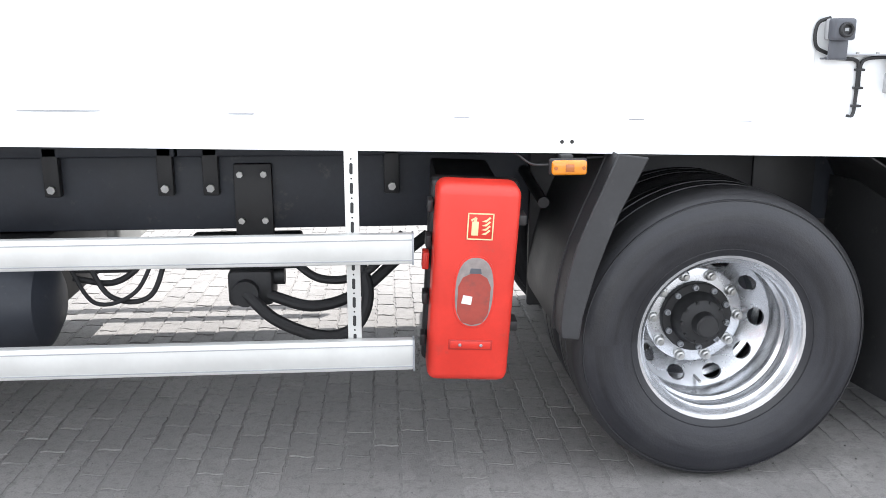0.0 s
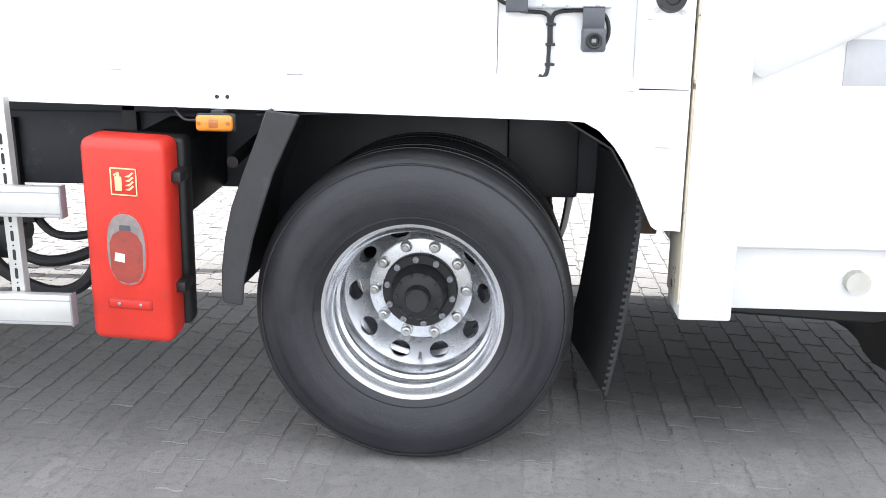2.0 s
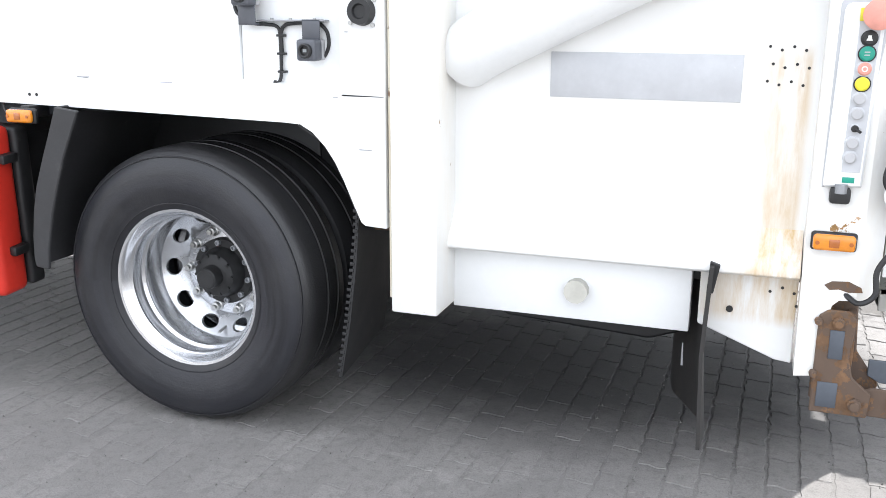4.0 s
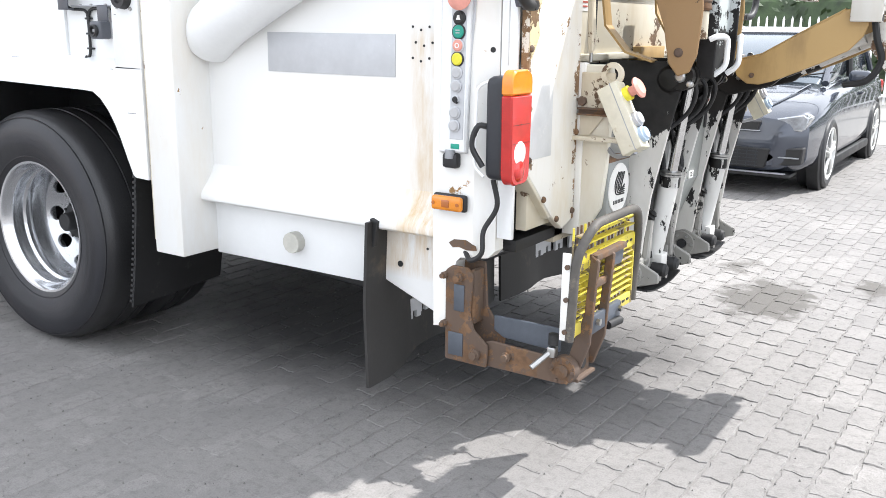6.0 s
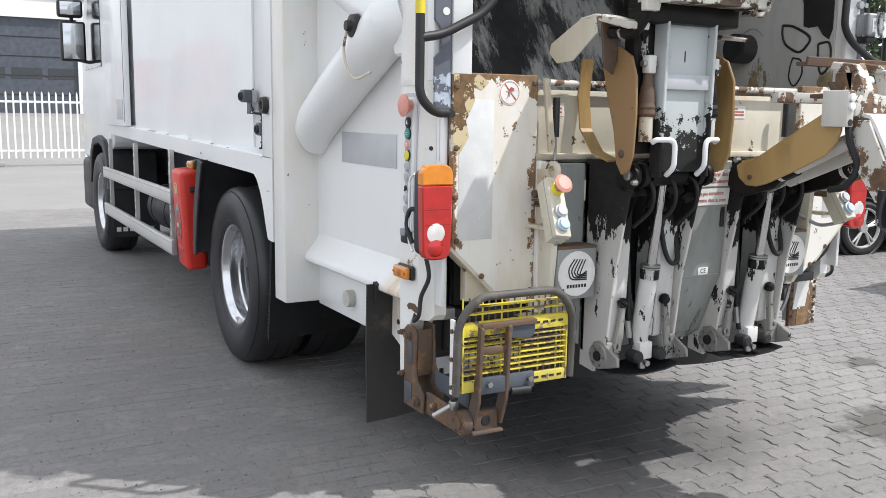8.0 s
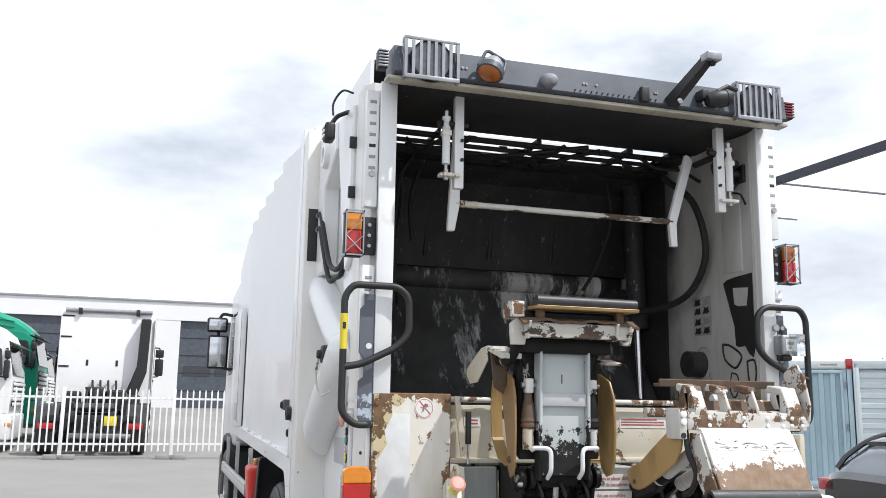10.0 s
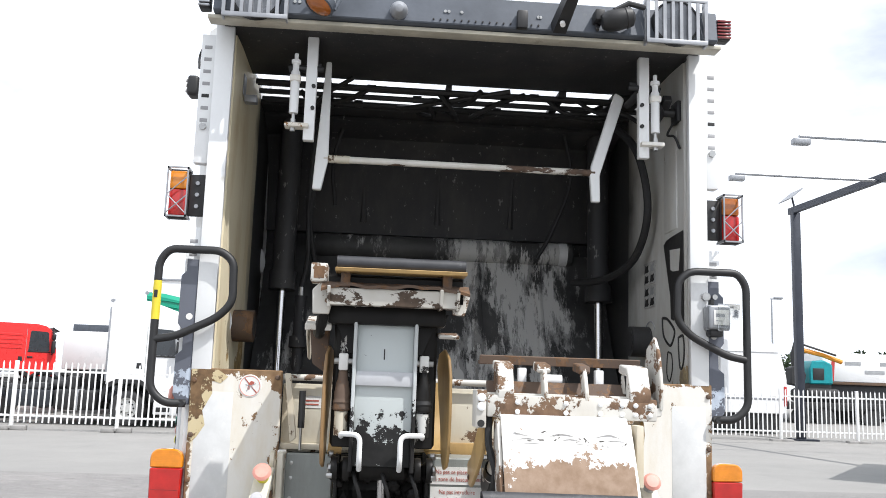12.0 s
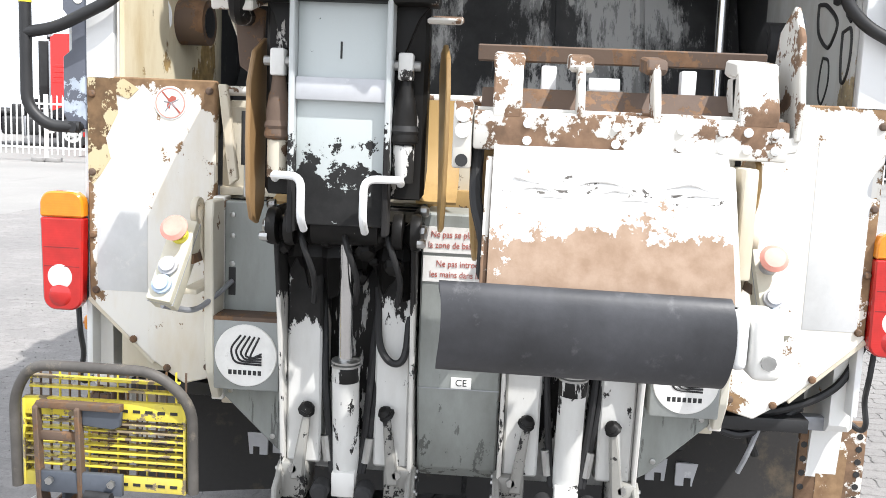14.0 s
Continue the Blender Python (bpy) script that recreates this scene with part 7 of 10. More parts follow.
        part("bore", cyl(B(), (2.555, y, 0.565), (2.555, y + sg * 0.0125, 0.565), 0.019, seg=16), BLACK, hub)
        for k in range(6):
            t = k * math.tau / 6
            part("bolt", cyl(B(), (2.555 + 0.042 * math.cos(t), y + sg * 0.003, 0.565 + 0.038 * math.sin(t)), (2.555 + 0.042 * math.cos(t), y + sg * 0.011, 0.565 + 0.038 * math.sin(t)), 0.006, seg=6), STEEL, hub)
    part("skid_plate", sheet(B(), [(y0, 0.505), (y0 + 0.08, 0.49), (ym, 0.485), (y1 - 0.08, 0.49), (y1, 0.505)], 2.44, 2.63, 0.006, "x"), BLACK, col)
    w_ = y1 - y0 + 0.05
    part("pivot_shaft", lathe(B(), [(0, 0)] + [(0.034 + 0.012 * math.sin(k * 2.4) + 0.007 * math.sin(k * 0.9), w_ * (k + 0.5) / 24) for k in range(24)] + [(0, w_)], (2.66, y0 - 0.025, 1.275), (0, 1, 0), 20), GREASE, col)
    part("pivot_hub", cyl(B(), (2.67, ym - 0.085, 1.29), (2.67, ym + 0.085, 1.29), 0.050, seg=24), GREASE, col)
    for y in (y0 + 0.0, y0 + 0.045, y1 - 0.045, y1):
        part("link", lathe(B(), [(0.0, -0.012), (0.045, -0.012), (0.048, 0), (0.045, 0.012), (0, 0.012)], (2.70, y, 1.285), (0, 1, 0), 24), GREASE, col)
    for y, sg in ((y0 - 0.012, -1), (y1 + 0.012, 1)):
        for x, z, r in ((2.70, 1.285, 0.020), (2.665, 1.335, 0.014), (2.735, 1.262, 0.012)):
            part("knuckle_bolt", lathe(B(), [(0, 0.016), (r * 0.7, 0.015), (r, 0.009), (r, -0.006)], (x, y, z), (0, sg, 0), 8), STEEL, col)
    rr = random.Random(int(y0 * 100))
    for k in range(12):
        c_ = (2.655 + rr.uniform(-0.02, 0.045), y0 + (y1 - y0) * rr.random(), 1.20 + rr.uniform(-0.05, 0.12))
        q_ = rr.uniform(0.012, 0.028)
        part("grease_lump", lathe(B(), [(0, q_), (q_ * 0.7, q_ * 0.7), (q_ * 1.1, q_ * 0.1), (q_ * 0.8, -q_ * 0.6), (0, -q_ * 0.9)], c_, (rr.uniform(-1, 1), rr.uniform(-1, 1), 0.8), 7), GREASE, col)
    for k in range(3):
        ya = y0 + 0.06 + 0.11 * k
        part("short_line", tube(B(), spline([(2.66, ya, 1.30), (2.725, ya + 0.02, 1.25), (2.70, ya + 0.045, 1.16), (2.62, ya + 0.03, 1.08)]), 0.008, 8), RUBBER, col)
    part("grease_bank", blob_bank(y0 + 0.02, y1 - 0.02), GREASE, col)
    return col


column(0.578, 0.940)
column(1.172, 1.545)


# the guards: ochre plates, each bent a little outwards
def guard(pts, y, flare, parent, mt=TAN, label="ochre curved guard plate"):
    b_ = B()
    n = len(pts)
    vs = []
    for t in (0.0, 0.012):
        for x, z in pts:
            vs.append((x, y + t + flare * (x - 2.5), z))
    made = solid(b_, vs, [tuple(range(n)), tuple(range(2 * n - 1, n - 1, -1))] + [(q, (q + 1) % n, n + (q + 1) % n, n + q) for q in range(n)])
    bmesh.ops.recalc_face_normals(b_, faces=b_.faces)
    bevel_new(b_, made, 0.003, 1)
    g = part("guard_plate", b_, mt, parent, label)
    return g


# raised lifter: comb folded up in front of the opening
up = part("raised_lifter", box(B(), 2.735, 2.765, 0.645, 0.862, 1.30, 1.835, 0.004), PALE_PLATE, truck, "raised bin lifter with pale plate and black comb roll")
for a, c in ((0.631, 0.645), (0.862, 0.876)):
    part("frame_rail", prism(B(), [(2.73, 1.28), (2.79, 1.28), (2.80, 1.86), (2.73, 1.86)], "y", a, c, 0.003), RAIL_GREY, up)
part("cross_bar", box(B(), 2.765, 2.785, 0.645, 0.862, 1.60, 1.655, 0.003), PLATE, up)
part("scratch", box(B(), 2.7652, 2.7665, 0.748, 0.753, 1.70, 1.74, 0.0005), INK, up)
part("frame_top", tube(B(), [(2.78, 0.64, 1.855), (2.78, 0.70, 1.87), (2.78, 0.80, 1.87), (2.78, 0.87, 1.855)], 0.02, 10), WHITE_GREASED, up)
part("shade_box", prism(B(), [(2.63, 1.44), (2.72, 1.36), (2.72, 1.84), (2.78, 1.90), (2.66, 1.94)], "y", 0.556, 0.955, 0.01), GREASE, up)
part("shade_box", box(B(), 2.70, 2.80, 0.53, 0.98, 1.83, 1.90, 0.008), GREASE, up)
part("comb_flange", prism(B(), [(2.74, 1.900), (2.90, 1.892), (2.912, 1.955), (2.897, 1.957), (2.885, 1.914), (2.74, 1.92)], "y", 0.535, 1.012, 0.003), COMB_WHITE, up, "white comb flange with ragged paint")
for ya, yb in ((0.528, 0.540), (0.945, 0.957), (1.008, 1.020)):
    part("comb_gusset", prism(B(), [(2.80, 1.89), (2.905, 1.885), (2.93, 1.96), (2.88, 1.965)], "y", ya, yb, 0.002), COMB_WHITE, up)
part("comb_underside", sheet(B(), [(2.885, 1.915), (2.86, 1.96), (2.865, 2.0), (2.83, 2.015)], 0.53, 1.035, 0.008), GREASE, up)
for y in (0.575, 0.955):
    part("comb_post", box(B(), 2.875, 2.905, y, y + 0.035, 1.955, 2.018, 0.003), RUST, up)
part("comb_edge", prism(B(), [(2.84, 2.014), (2.950, 2.012), (2.955, 2.026), (2.84, 2.030)], "y", 0.555, 1.042, 0.002), TAN, up)
part("comb_roll", tube(B(), [(2.925, 0.56, 2.047), (2.925, 1.037, 2.046)], 0.025, 18), RUBBER_GREY, up, "black rubber roll")
part("cheek", prism(B(), [(1.0, 1.875), (1.045, 1.87), (1.065, 1.95), (1.04, 1.975), (1.0, 1.955)], "x", 2.83, 2.86, 0.003), FLAKING, up)
wv = B()
prev = None
for k in range(41):
    y = 0.505 + k * 0.0138
    dip = 0.004 * math.sin(k * 0.31) + 0.003 * math.sin(k * 0.83 + 1) - 0.022 * max(0, abs(k - 20) - 15) / 5
    row = [wv.verts.new(p) for p in ((2.86, y, 1.982), (2.925, y, 1.968 + dip), (2.922, y, 1.957 + dip), (2.855, y, 1.972))]
    if prev:
        for q in range(4):
            wv.faces.new((prev[q], prev[(q + 1) % 4], row[(q + 1) % 4], row[q]))
    else:
        wv.faces.new(row)
    prev = row
wv.faces.new(prev[::-1])
bmesh.ops.recalc_face_normals(wv, faces=wv.faces)
part("bent_lip", wv, RUST, up, "bent rusty lip")
part("shade_plate", prism(B(), [(0.525, 1.885), (1.0, 1.885), (0.93, 1.80), (0.90, 1.72), (0.60, 1.72), (0.575, 1.80)], "x", 2.70, 2.729, 0.003), GREASE, up)
sq = part("square_tube", box(B(), 2.78, 2.885, 0.462, 0.525, 1.978, 2.048, 0.006), FLAKING, up)
part("tube_bore", box(B(), 2.8845, 2.8865, 0.474, 0.513, 1.99, 2.036, 0), RUST, sq)
part("cheek", prism(B(), [(0.475, 1.86), (0.535, 1.86), (0.56, 1.97), (0.51, 1.99), (0.47, 1.95)], "x", 2.83, 2.86, 0.003), FLAKING, up)
part("ear", prism(B(), [(2.52, 1.845), (2.60, 1.85), (2.80, 1.80), (2.805, 1.825), (2.62, 1.868), (2.53, 1.86)], "y", 0.445, 0.545, 0.004), FLAKING, up, "bent flaking ear")
part("ear_plate", prism(B(), [(0.452, 1.845), (0.535, 1.82), (0.53, 1.70), (0.515, 1.65), (0.47, 1.68)], "x", 2.640, 2.652, 0.003), RUST, up)
part("ear_cheek", prism(B(), [(2.40, 1.70), (2.50, 1.705), (2.64, 1.80), (2.63, 1.852), (2.53, 1.850), (2.36, 1.775), (2.35, 1.74)], "y", 0.440, 0.447, 0.002), CREAM_LIGHT, up, "cream bent ear cheek")
part("ear_arm", tube(B(), rounded([(2.66, 0.49, 1.80), (2.78, 0.50, 1.79), (2.84, 0.52, 1.90)], 0.04), 0.022, 10), GREASE, up)
part("ear", prism(B(), [(2.68, 1.80), (2.79, 1.785), (2.80, 1.798), (2.70, 1.815)], "y", 0.955, 1.035, 0.004), FLAKING, up)
for y in (0.596, 0.905):
    dm = part("damper", lathe(B(), [(0, 0.26), (0.015, 0.255), (0.02, 0.21), (0.024, 0.2), (0.03, 0.16), (0.03, 0.12), (0.034, 0.11), (0.034, 0.10), (0.026, 0.095), (0.026, 0.09), (0, 0.088)], (2.745, y, 1.41), (0.0, 0, 1), 20), RUST if y < 0.7 else GREASE, up)
    part("barrel", lathe(B(), [(0, 0.0), (0.025, 0.001), (0.026, 0.004), (0.026, 0.092), (0, 0.095)], (2.745, y, 1.41), (0, 0, 1), 20), CREAM if y < 0.7 else WHITE_GREASED, dm)
    part("boot", lathe(B(), [(0.031, 0.0), (0.034, 0.01), (0.030, 0.02), (0.034, 0.03), (0.028, 0.05), (0.02, 0.07)], (2.745, y, 1.505), (0, 0, 1), 20), RUST if y < 0.7 else RUBBER, dm)
    part("clevis", box(B(), 2.73, 2.77, y - 0.018, y + 0.018, 1.655, 1.72, 0.006), ARM_WHITE, dm)
    part("clevis_pin", cyl(B(), (2.75, y - 0.035, 1.69), (2.75, y + 0.035, 1.69), 0.012, seg=10), STEEL, dm)
for ya, yb in ((0.60, 0.672), (0.905, 0.822)):
    part("grab_bar", tube(B(), rounded([(2.78, ya, 1.41), (2.80, ya, 1.42), (2.82, yb, 1.42), (2.82, yb, 1.32), (2.78, yb, 1.29)], 0.03), 0.010, 10), WHITE, up, "white bent grab bar")
GL = [(2.70, 1.288), (2.74, 1.302), (2.764, 1.36), (2.773, 1.50), (2.768, 1.64), (2.735, 1.715), (2.66, 1.752), (2.585, 1.738), (2.557, 1.68), (2.60, 1.55), (2.640, 1.45), (2.664, 1.33)]
guard(GL, 0.545, -0.09, up, GUARD, "brown ochre guard plate, rounded at its ends")
guard(GL, 0.960, 0.16, up)
part("guard_bolt", lathe(B(), [(0.016, 0), (0.016, 0.006), (0.010, 0.012), (0, 0.013)], (2.70, 0.530, 1.366), (0, -1, 0), 12), RUST, up)
part("inner_guard", sheet(B(), [(2.42, 1.72), (2.40, 1.58), (2.42, 1.45), (2.50, 1.36), (2.60, 1.33)], 0.545, 0.60, 0.008), TAN, up)
part("inner_guard", sheet(B(), [(2.45, 1.62), (2.46, 1.50), (2.52, 1.40), (2.60, 1.35)], 0.925, 1.03, 0.008), TAN, up)

# lowered lifter: comb stretched out behind the truck
dn = part("lowered_lifter", box(B(), 3.150, 3.238, 1.09, 1.665, 1.512, 1.585, 0.006), FLAKING, truck, "lowered bin lifter with flaking white comb and black roller")
GR = [(2.728, 1.317), (2.742, 1.272), (2.782, 1.243), (2.83, 1.241), (2.881, 1.256), (3.034, 1.323), (3.133, 1.374), (3.177, 1.425), (3.190, 1.465), (3.182, 1.503), (3.148, 1.530), (3.109, 1.516), (2.956, 1.428), (2.831, 1.352), (2.759, 1.333)]
guard(GR, 1.085, 0.0, dn)
guard(GR, 1.625, 0.0, dn)
part("guard_flange", sheet(B(), [(2.745, 1.330), (2.831, 1.353), (2.956, 1.429), (3.109, 1.517)], 1.097, 1.135, 0.006), TAN, dn)
part("pivot_bolt", lathe(B(), [(0.020, 0), (0.020, 0.008), (0.012, 0.014), (0, 0.015)], (3.146, 1.085, 1.508), (0, -1, 0), 14), RUST, dn)
part("pivot_bolt", lathe(B(), [(0.010, 0), (0.010, 0.005), (0, 0.008)], (2.80, 1.085, 1.275), (0, -1, 0), 10), RUST, dn)
for y in (1.15, 1.52):
    part("lift_arm", prism(B(), [(2.60, 1.24), (2.70, 1.19), (2.86, 1.235), (2.93, 1.30), (2.88, 1.345), (2.66, 1.33)], "y", y, y + 0.04, 0.006), GREASE, dn)
    part("arm_cylinder", cyl(B(), (2.88, y + 0.01, 1.29), (3.17, y + 0.01, 1.425), 0.03, 0.027, 18), ARM_WHITE, dn)
    part("arm_gland", cyl(B(), (2.90, y + 0.01, 1.30), (2.95, y + 0.01, 1.323), 0.036, seg=18), GREASE, dn)
part("lift_cylinder", cyl(B(), (2.78, 1.33, 1.26), (3.12, 1.33, 1.40), 0.032, seg=20), ARM_WHITE, dn)
part("lift_rod", cyl(B(), (2.66, 1.33, 1.20), (2.80, 1.33, 1.27), 0.018, seg=16), CHROME, dn)
part("hose", tube(B(), spline([(3.20, 1.10, 1.52), (3.22, 1.10, 1.42), (3.24, 1.12, 1.34), (3.20, 1.12, 1.27), (3.12, 1.14, 1.25)]), 0.012, 8), RUBBER, dn)
bk = part("bracket", box(B(), 3.13, 3.235, 1.052, 1.088, 1.475, 1.60, 0.005), FLAKING, dn)
part("bracket_hole", cyl(B(), (3.235, 1.07, 1.49), (3.2372, 1.07, 1.49), 0.012, seg=14), INK, bk)
for z in (1.545, 1.575):
    part("bolt", lathe(B(), [(0.014, 0), (0.014, 0.008), (0, 0.012)], (3.235, 1.07, z), (1, 0, 0), 12), WHITE, bk)
part("comb_upstand", prism(B(), [(3.135, 1.58), (3.165, 1.58), (3.125, 1.632), (3.105, 1.632)], "y", 1.10, 1.66, 0.002), RUST, dn)
part("comb_lip", box(B(), 3.15, 3.20, 1.095, 1.662, 1.583, 1.592, 0.002), FLAKING, dn)
part("inner_rail", box(B(), 2.86, 2.90, 1.10, 1.66, 1.56, 1.60, 0.004), FLAKING, dn)
part("comb_rear_beam", prism(B(), [(2.98, 1.692), (3.03, 1.690), (3.035, 1.722), (3.025, 1.724), (3.02, 1.704), (2.98, 1.706)], "y", 1.085, 1.668, 0.002), RUST, dn, "rusty rear comb rail")
part("comb_base", box(B(), 3.03, 3.12, 1.11, 1.64, 1.575, 1.59, 0.003), RUST, dn)
for a, c in ((1.124, 1.178), (1.266, 1.306), (1.407, 1.441), (1.572, 1.643)):
    tooth = [(3.238, 1.572), (3.242, 1.60), (3.20, 1.688), (3.11, 1.70), (3.10, 1.672), (3.16, 1.66), (3.19, 1.572)]
    wide = a in (1.124, 1.572)
    ca, cc = (a, c) if wide else ((a + c) / 2 - 0.007, (a + c) / 2 + 0.007)
    tt = part("comb_tooth", prism(B(), tooth, "y", ca, cc, 0.003), FLAKING, dn, "flaking comb tooth")
    part("tooth_cap", prism(B(), [(3.095, 1.674), (3.105, 1.703), (3.20, 1.690), (3.208, 1.668), (3.19, 1.662)], "y", a - 0.002, c + 0.002, 0.004), FLAKING if a != 1.407 else RUST, tt)
    if a in (1.124, 1.572):
        part("web", box(B(), 3.12, 3.19, a, c, 1.60, 1.665, 0.003), FLAKING, tt)
for a in (1.215, 1.49):
    part("pin", box(B(), 3.06, 3.09, a, a + 0.03, 1.60, 1.68, 0.004), WHITE, dn)
part("stub", cyl(B(), (3.08, 1.31, 1.64), (3.08, 1.37, 1.64), 0.02, seg=16), WHITE, dn)
for y in (1.19, 1.208 + 0.145, 1.47, 1.545, 1.59, 1.64):
    for z in (1.532, 1.563):
        part("bolt", lathe(B(), [(0.0085, 0), (0.0085, 0.004), (0.005, 0.007), (0, 0.008)], (3.238, y, z), (1, 0, 0), 12), WHITE, dn)
part("comb_ear", prism(B(), [(3.12, 1.53), (3.24, 1.55), (3.25, 1.62), (3.22, 1.74), (3.17, 1.80), (3.09, 1.76), (3.06, 1.66)], "y", 1.672, 1.684, 0.003), FLAKING, dn, "bent flaking side ear")
part("ear_foot", prism(B(), [(1.60, 1.515), (1.68, 1.53), (1.684, 1.56), (1.60, 1.545)], "x", 3.10, 3.236, 0.003), FLAKING, dn)
fl = B()
sheet(fl, [(3.215, 1.515), (3.262, 1.505), (3.28, 1.48), (3.325, 1.40), (3.375, 1.30), (3.385, 1.27)], 1.131, 1.552, 0.012)
part("bin_flap", fl, FLAP, dn, "flaking white flap with rust in its lower half")
for dz, dx, amp in ((0.0, 0.0, 1.0), (-0.012, 0.006, 0.6), (0.014, -0.007, 1.4)):
    part("dent_ridge", tube(B(), spline([(3.312 + dx, 1.17 + i * 0.045, 1.445 + dz + amp * 0.008 * math.sin(i * 1.9 + dz * 90)) for i in range(9)], 4), 0.0035, 6), FLAP, dn)
for k in range(7):
    r_ = random.Random(60 + k)
    ya, zc = 1.15 + 0.05 * k, 1.448 + r_.uniform(-0.016, 0.018)
    pts = [(3.300 + (1.466 - zc) * 0.52 + 0.0035, ya + q * 0.022, zc + r_.uniform(-0.009, 0.009)) for q in range(5)]
    pts = [(3.2985 + (1.4675 - z) * 0.555, y, z) for x, y, z in pts]
    part("dent_ridge", tube(B(), spline(pts, 4), 0.0040, 6), CREASE, dn, "dark-edged crease in the dented paint")
part("flap_side", prism(B(), [(3.20, 1.50), (3.27, 1.50), (3.39, 1.27), (3.32, 1.24)], "y", 1.553, 1.565, 0.002), WHITE_RUSTY, dn)
part("flap_side", prism(B(), [(3.20, 1.50), (3.27, 1.50), (3.39, 1.27), (3.32, 1.22), (3.20, 1.38)], "y", 1.118, 1.13, 0.002), FLAKING, dn)
# open rubber sleeve
sl = B()
ringo = [(math.cos(a), math.sin(a)) for a in (k * math.tau / 32 for k in range(32))]
prev = None
for rx, rz in ((0.040, 0.080), (0.028, 0.068)):
    for y in ((1.055, 1.54) if rx > 0.035 else (1.54, 1.055)):
        rg = [sl.verts.new((3.420 + rx * c + 0.012 * s_ * (rz > 0), y + 0.004 * math.sin(a_ * math.tau / 16 + y), 1.215 + rz * s_ - 0.01 * (y - 1.055))) for a_, (c, s_) in enumerate(ringo)]
        if prev:
            for k in range(32):
                sl.faces.new((prev[k], prev[(k + 1) % 32], rg[(k + 1) % 32], rg[k]))
        else:
            first = rg
        prev = rg
for k in range(32):
    sl.faces.new((prev[k], prev[(k + 1) % 32], first[(k + 1) % 32], first[k]))
bmesh.ops.recalc_face_normals(sl, faces=sl.faces)
part("roller_sleeve", sl, RUBBER_GREY, dn, "open grey-black rubber roller sleeve")
part("roller_bar", box(B(), 3.365, 3.385, 1.06, 1.56, 1.15, 1.27, 0.004), WHITE_GREASED, dn)
part("roller_bearing", box(B(), 3.335, 3.425, 1.545, 1.575, 1.165, 1.265, 0.02, 3), WHITE, dn)
part("roller_bearing", box(B(), 3.325, 3.43, 1.578, 1.632, 1.15, 1.265, 0.016, 3), WHITE_RUSTY, dn)
part("bolt", cyl(B(), (3.43, 1.605, 1.185), (3.438, 1.605, 1.185), 0.013, seg=8), STEEL, dn)
part("hinge_arm", box(B(), 3.18, 3.30, 1.575, 1.60, 1.30, 1.50, 0.005), CREAM, dn)

# big rubber flaps under the tail, with pale block lettering
for y0, y1, xs in ((-0.12, 1.05, 1), (1.07, 2.30, -1)):
    n = 10
    bmf = B()
    rows = []
    for q in range(n + 1):
        y = y0 + (y1 - y0) * q / n
        u = q / n if xs == 1 else 1 - q / n
        x = 1.872 - 0.14 * min(1, u * 1.6) + 0.02 * math.sin(q * 1.1)
        ring_ = [(x, y, 0.79), (x - 0.012, y, 0.5), (x + 0.012 * math.sin(q), y, 0.188 + 0.010 * math.sin(q * 0.9))]
        rows.append([bmf.verts.new(v) for v in ring_] + [bmf.verts.new((v[0] + 0.012, v[1], v[2])) for v in ring_])
    for a_, c_ in zip(rows, rows[1:]):
        for k in (0, 1):
            bmf.faces.new((a_[k], c_[k], c_[k + 1], a_[k + 1]))
            bmf.faces.new((a_[3 + k], a_[4 + k], c_[4 + k], c_[3 + k]))
        bmf.faces.new((a_[2], c_[2], c_[5], a_[5]))
        bmf.faces.new((a_[0], a_[3], c_[3], c_[0]))
    for r_ in (rows[0], rows[-1]):
        bmf.faces.new((r_[0], r_[1], r_[4], r_[3]))
        bmf.faces.new((r_[1], r_[2], r_[5], r_[4]))
    bmesh.ops.recalc_face_normals(bmf, faces=bmf.faces)
    rf = part("rubber_flap", bmf, DUSTY_RUBBER, truck, "wide dusty black rubber flap with pale lettering")
    base_y = 0.249 if xs == 1 else 1.418
    for k in range(5):
        yy = base_y + k * 0.098
        mid_ = (yy + 0.042 - y0) / (y1 - y0)
        u = mid_ if xs == 1 else 1 - mid_
        x = 1.872 - 0.14 * min(1, u * 1.6) + 0.02 * math.sin(n * mid_ * 1.1) + 0.014
        part("lettering_bar", prism(B(), [(yy, 0.325), (yy + 0.03, 0.325), (yy + 0.03, 0.355), (yy + 0.055, 0.355), (yy + 0.055, 0.325), (yy + 0.085, 0.325), (yy + 0.085, 0.408), (yy, 0.408)], "x", x - 0.012, x, 0), PLATE, rf)
part("flap_hanger", prism(B(), [(1.87, 0.80), (1.90, 0.79), (1.885, 0.70), (1.865, 0.70)], "y", -0.09, -0.07, 0.002), RUBBER, truck)
part("tail_underside", box(B(), 1.0, 1.84, 0.06, 2.06, 0.70, 0.74, 0.003), BLACK, truck)
part("tail_underside", box(B(), 1.84, 2.36, 0.06, 2.06, 0.72, 0.76, 0.003), BLACK, truck)
# added block, hardly seen, that cuts the skylight on the ground below
part("hopper_belly", prism(B(), [(1.02, 0.70), (1.02, 0.52), (1.12, 0.42), (1.66, 0.39), (1.80, 0.44), (1.80, 0.70)], "y", 0.30, 1.86, 0.01), BLACK, truck)
part("tail_end", box(B(), 2.26, 2.30, 0.06, 2.06, 0.765, 0.98, 0.003), BLACK, truck)
part("tail_bar", box(B(), 2.27, 2.31, -0.01, 2.13, 0.715, 0.757, 0.004), GREY_MET, truck)
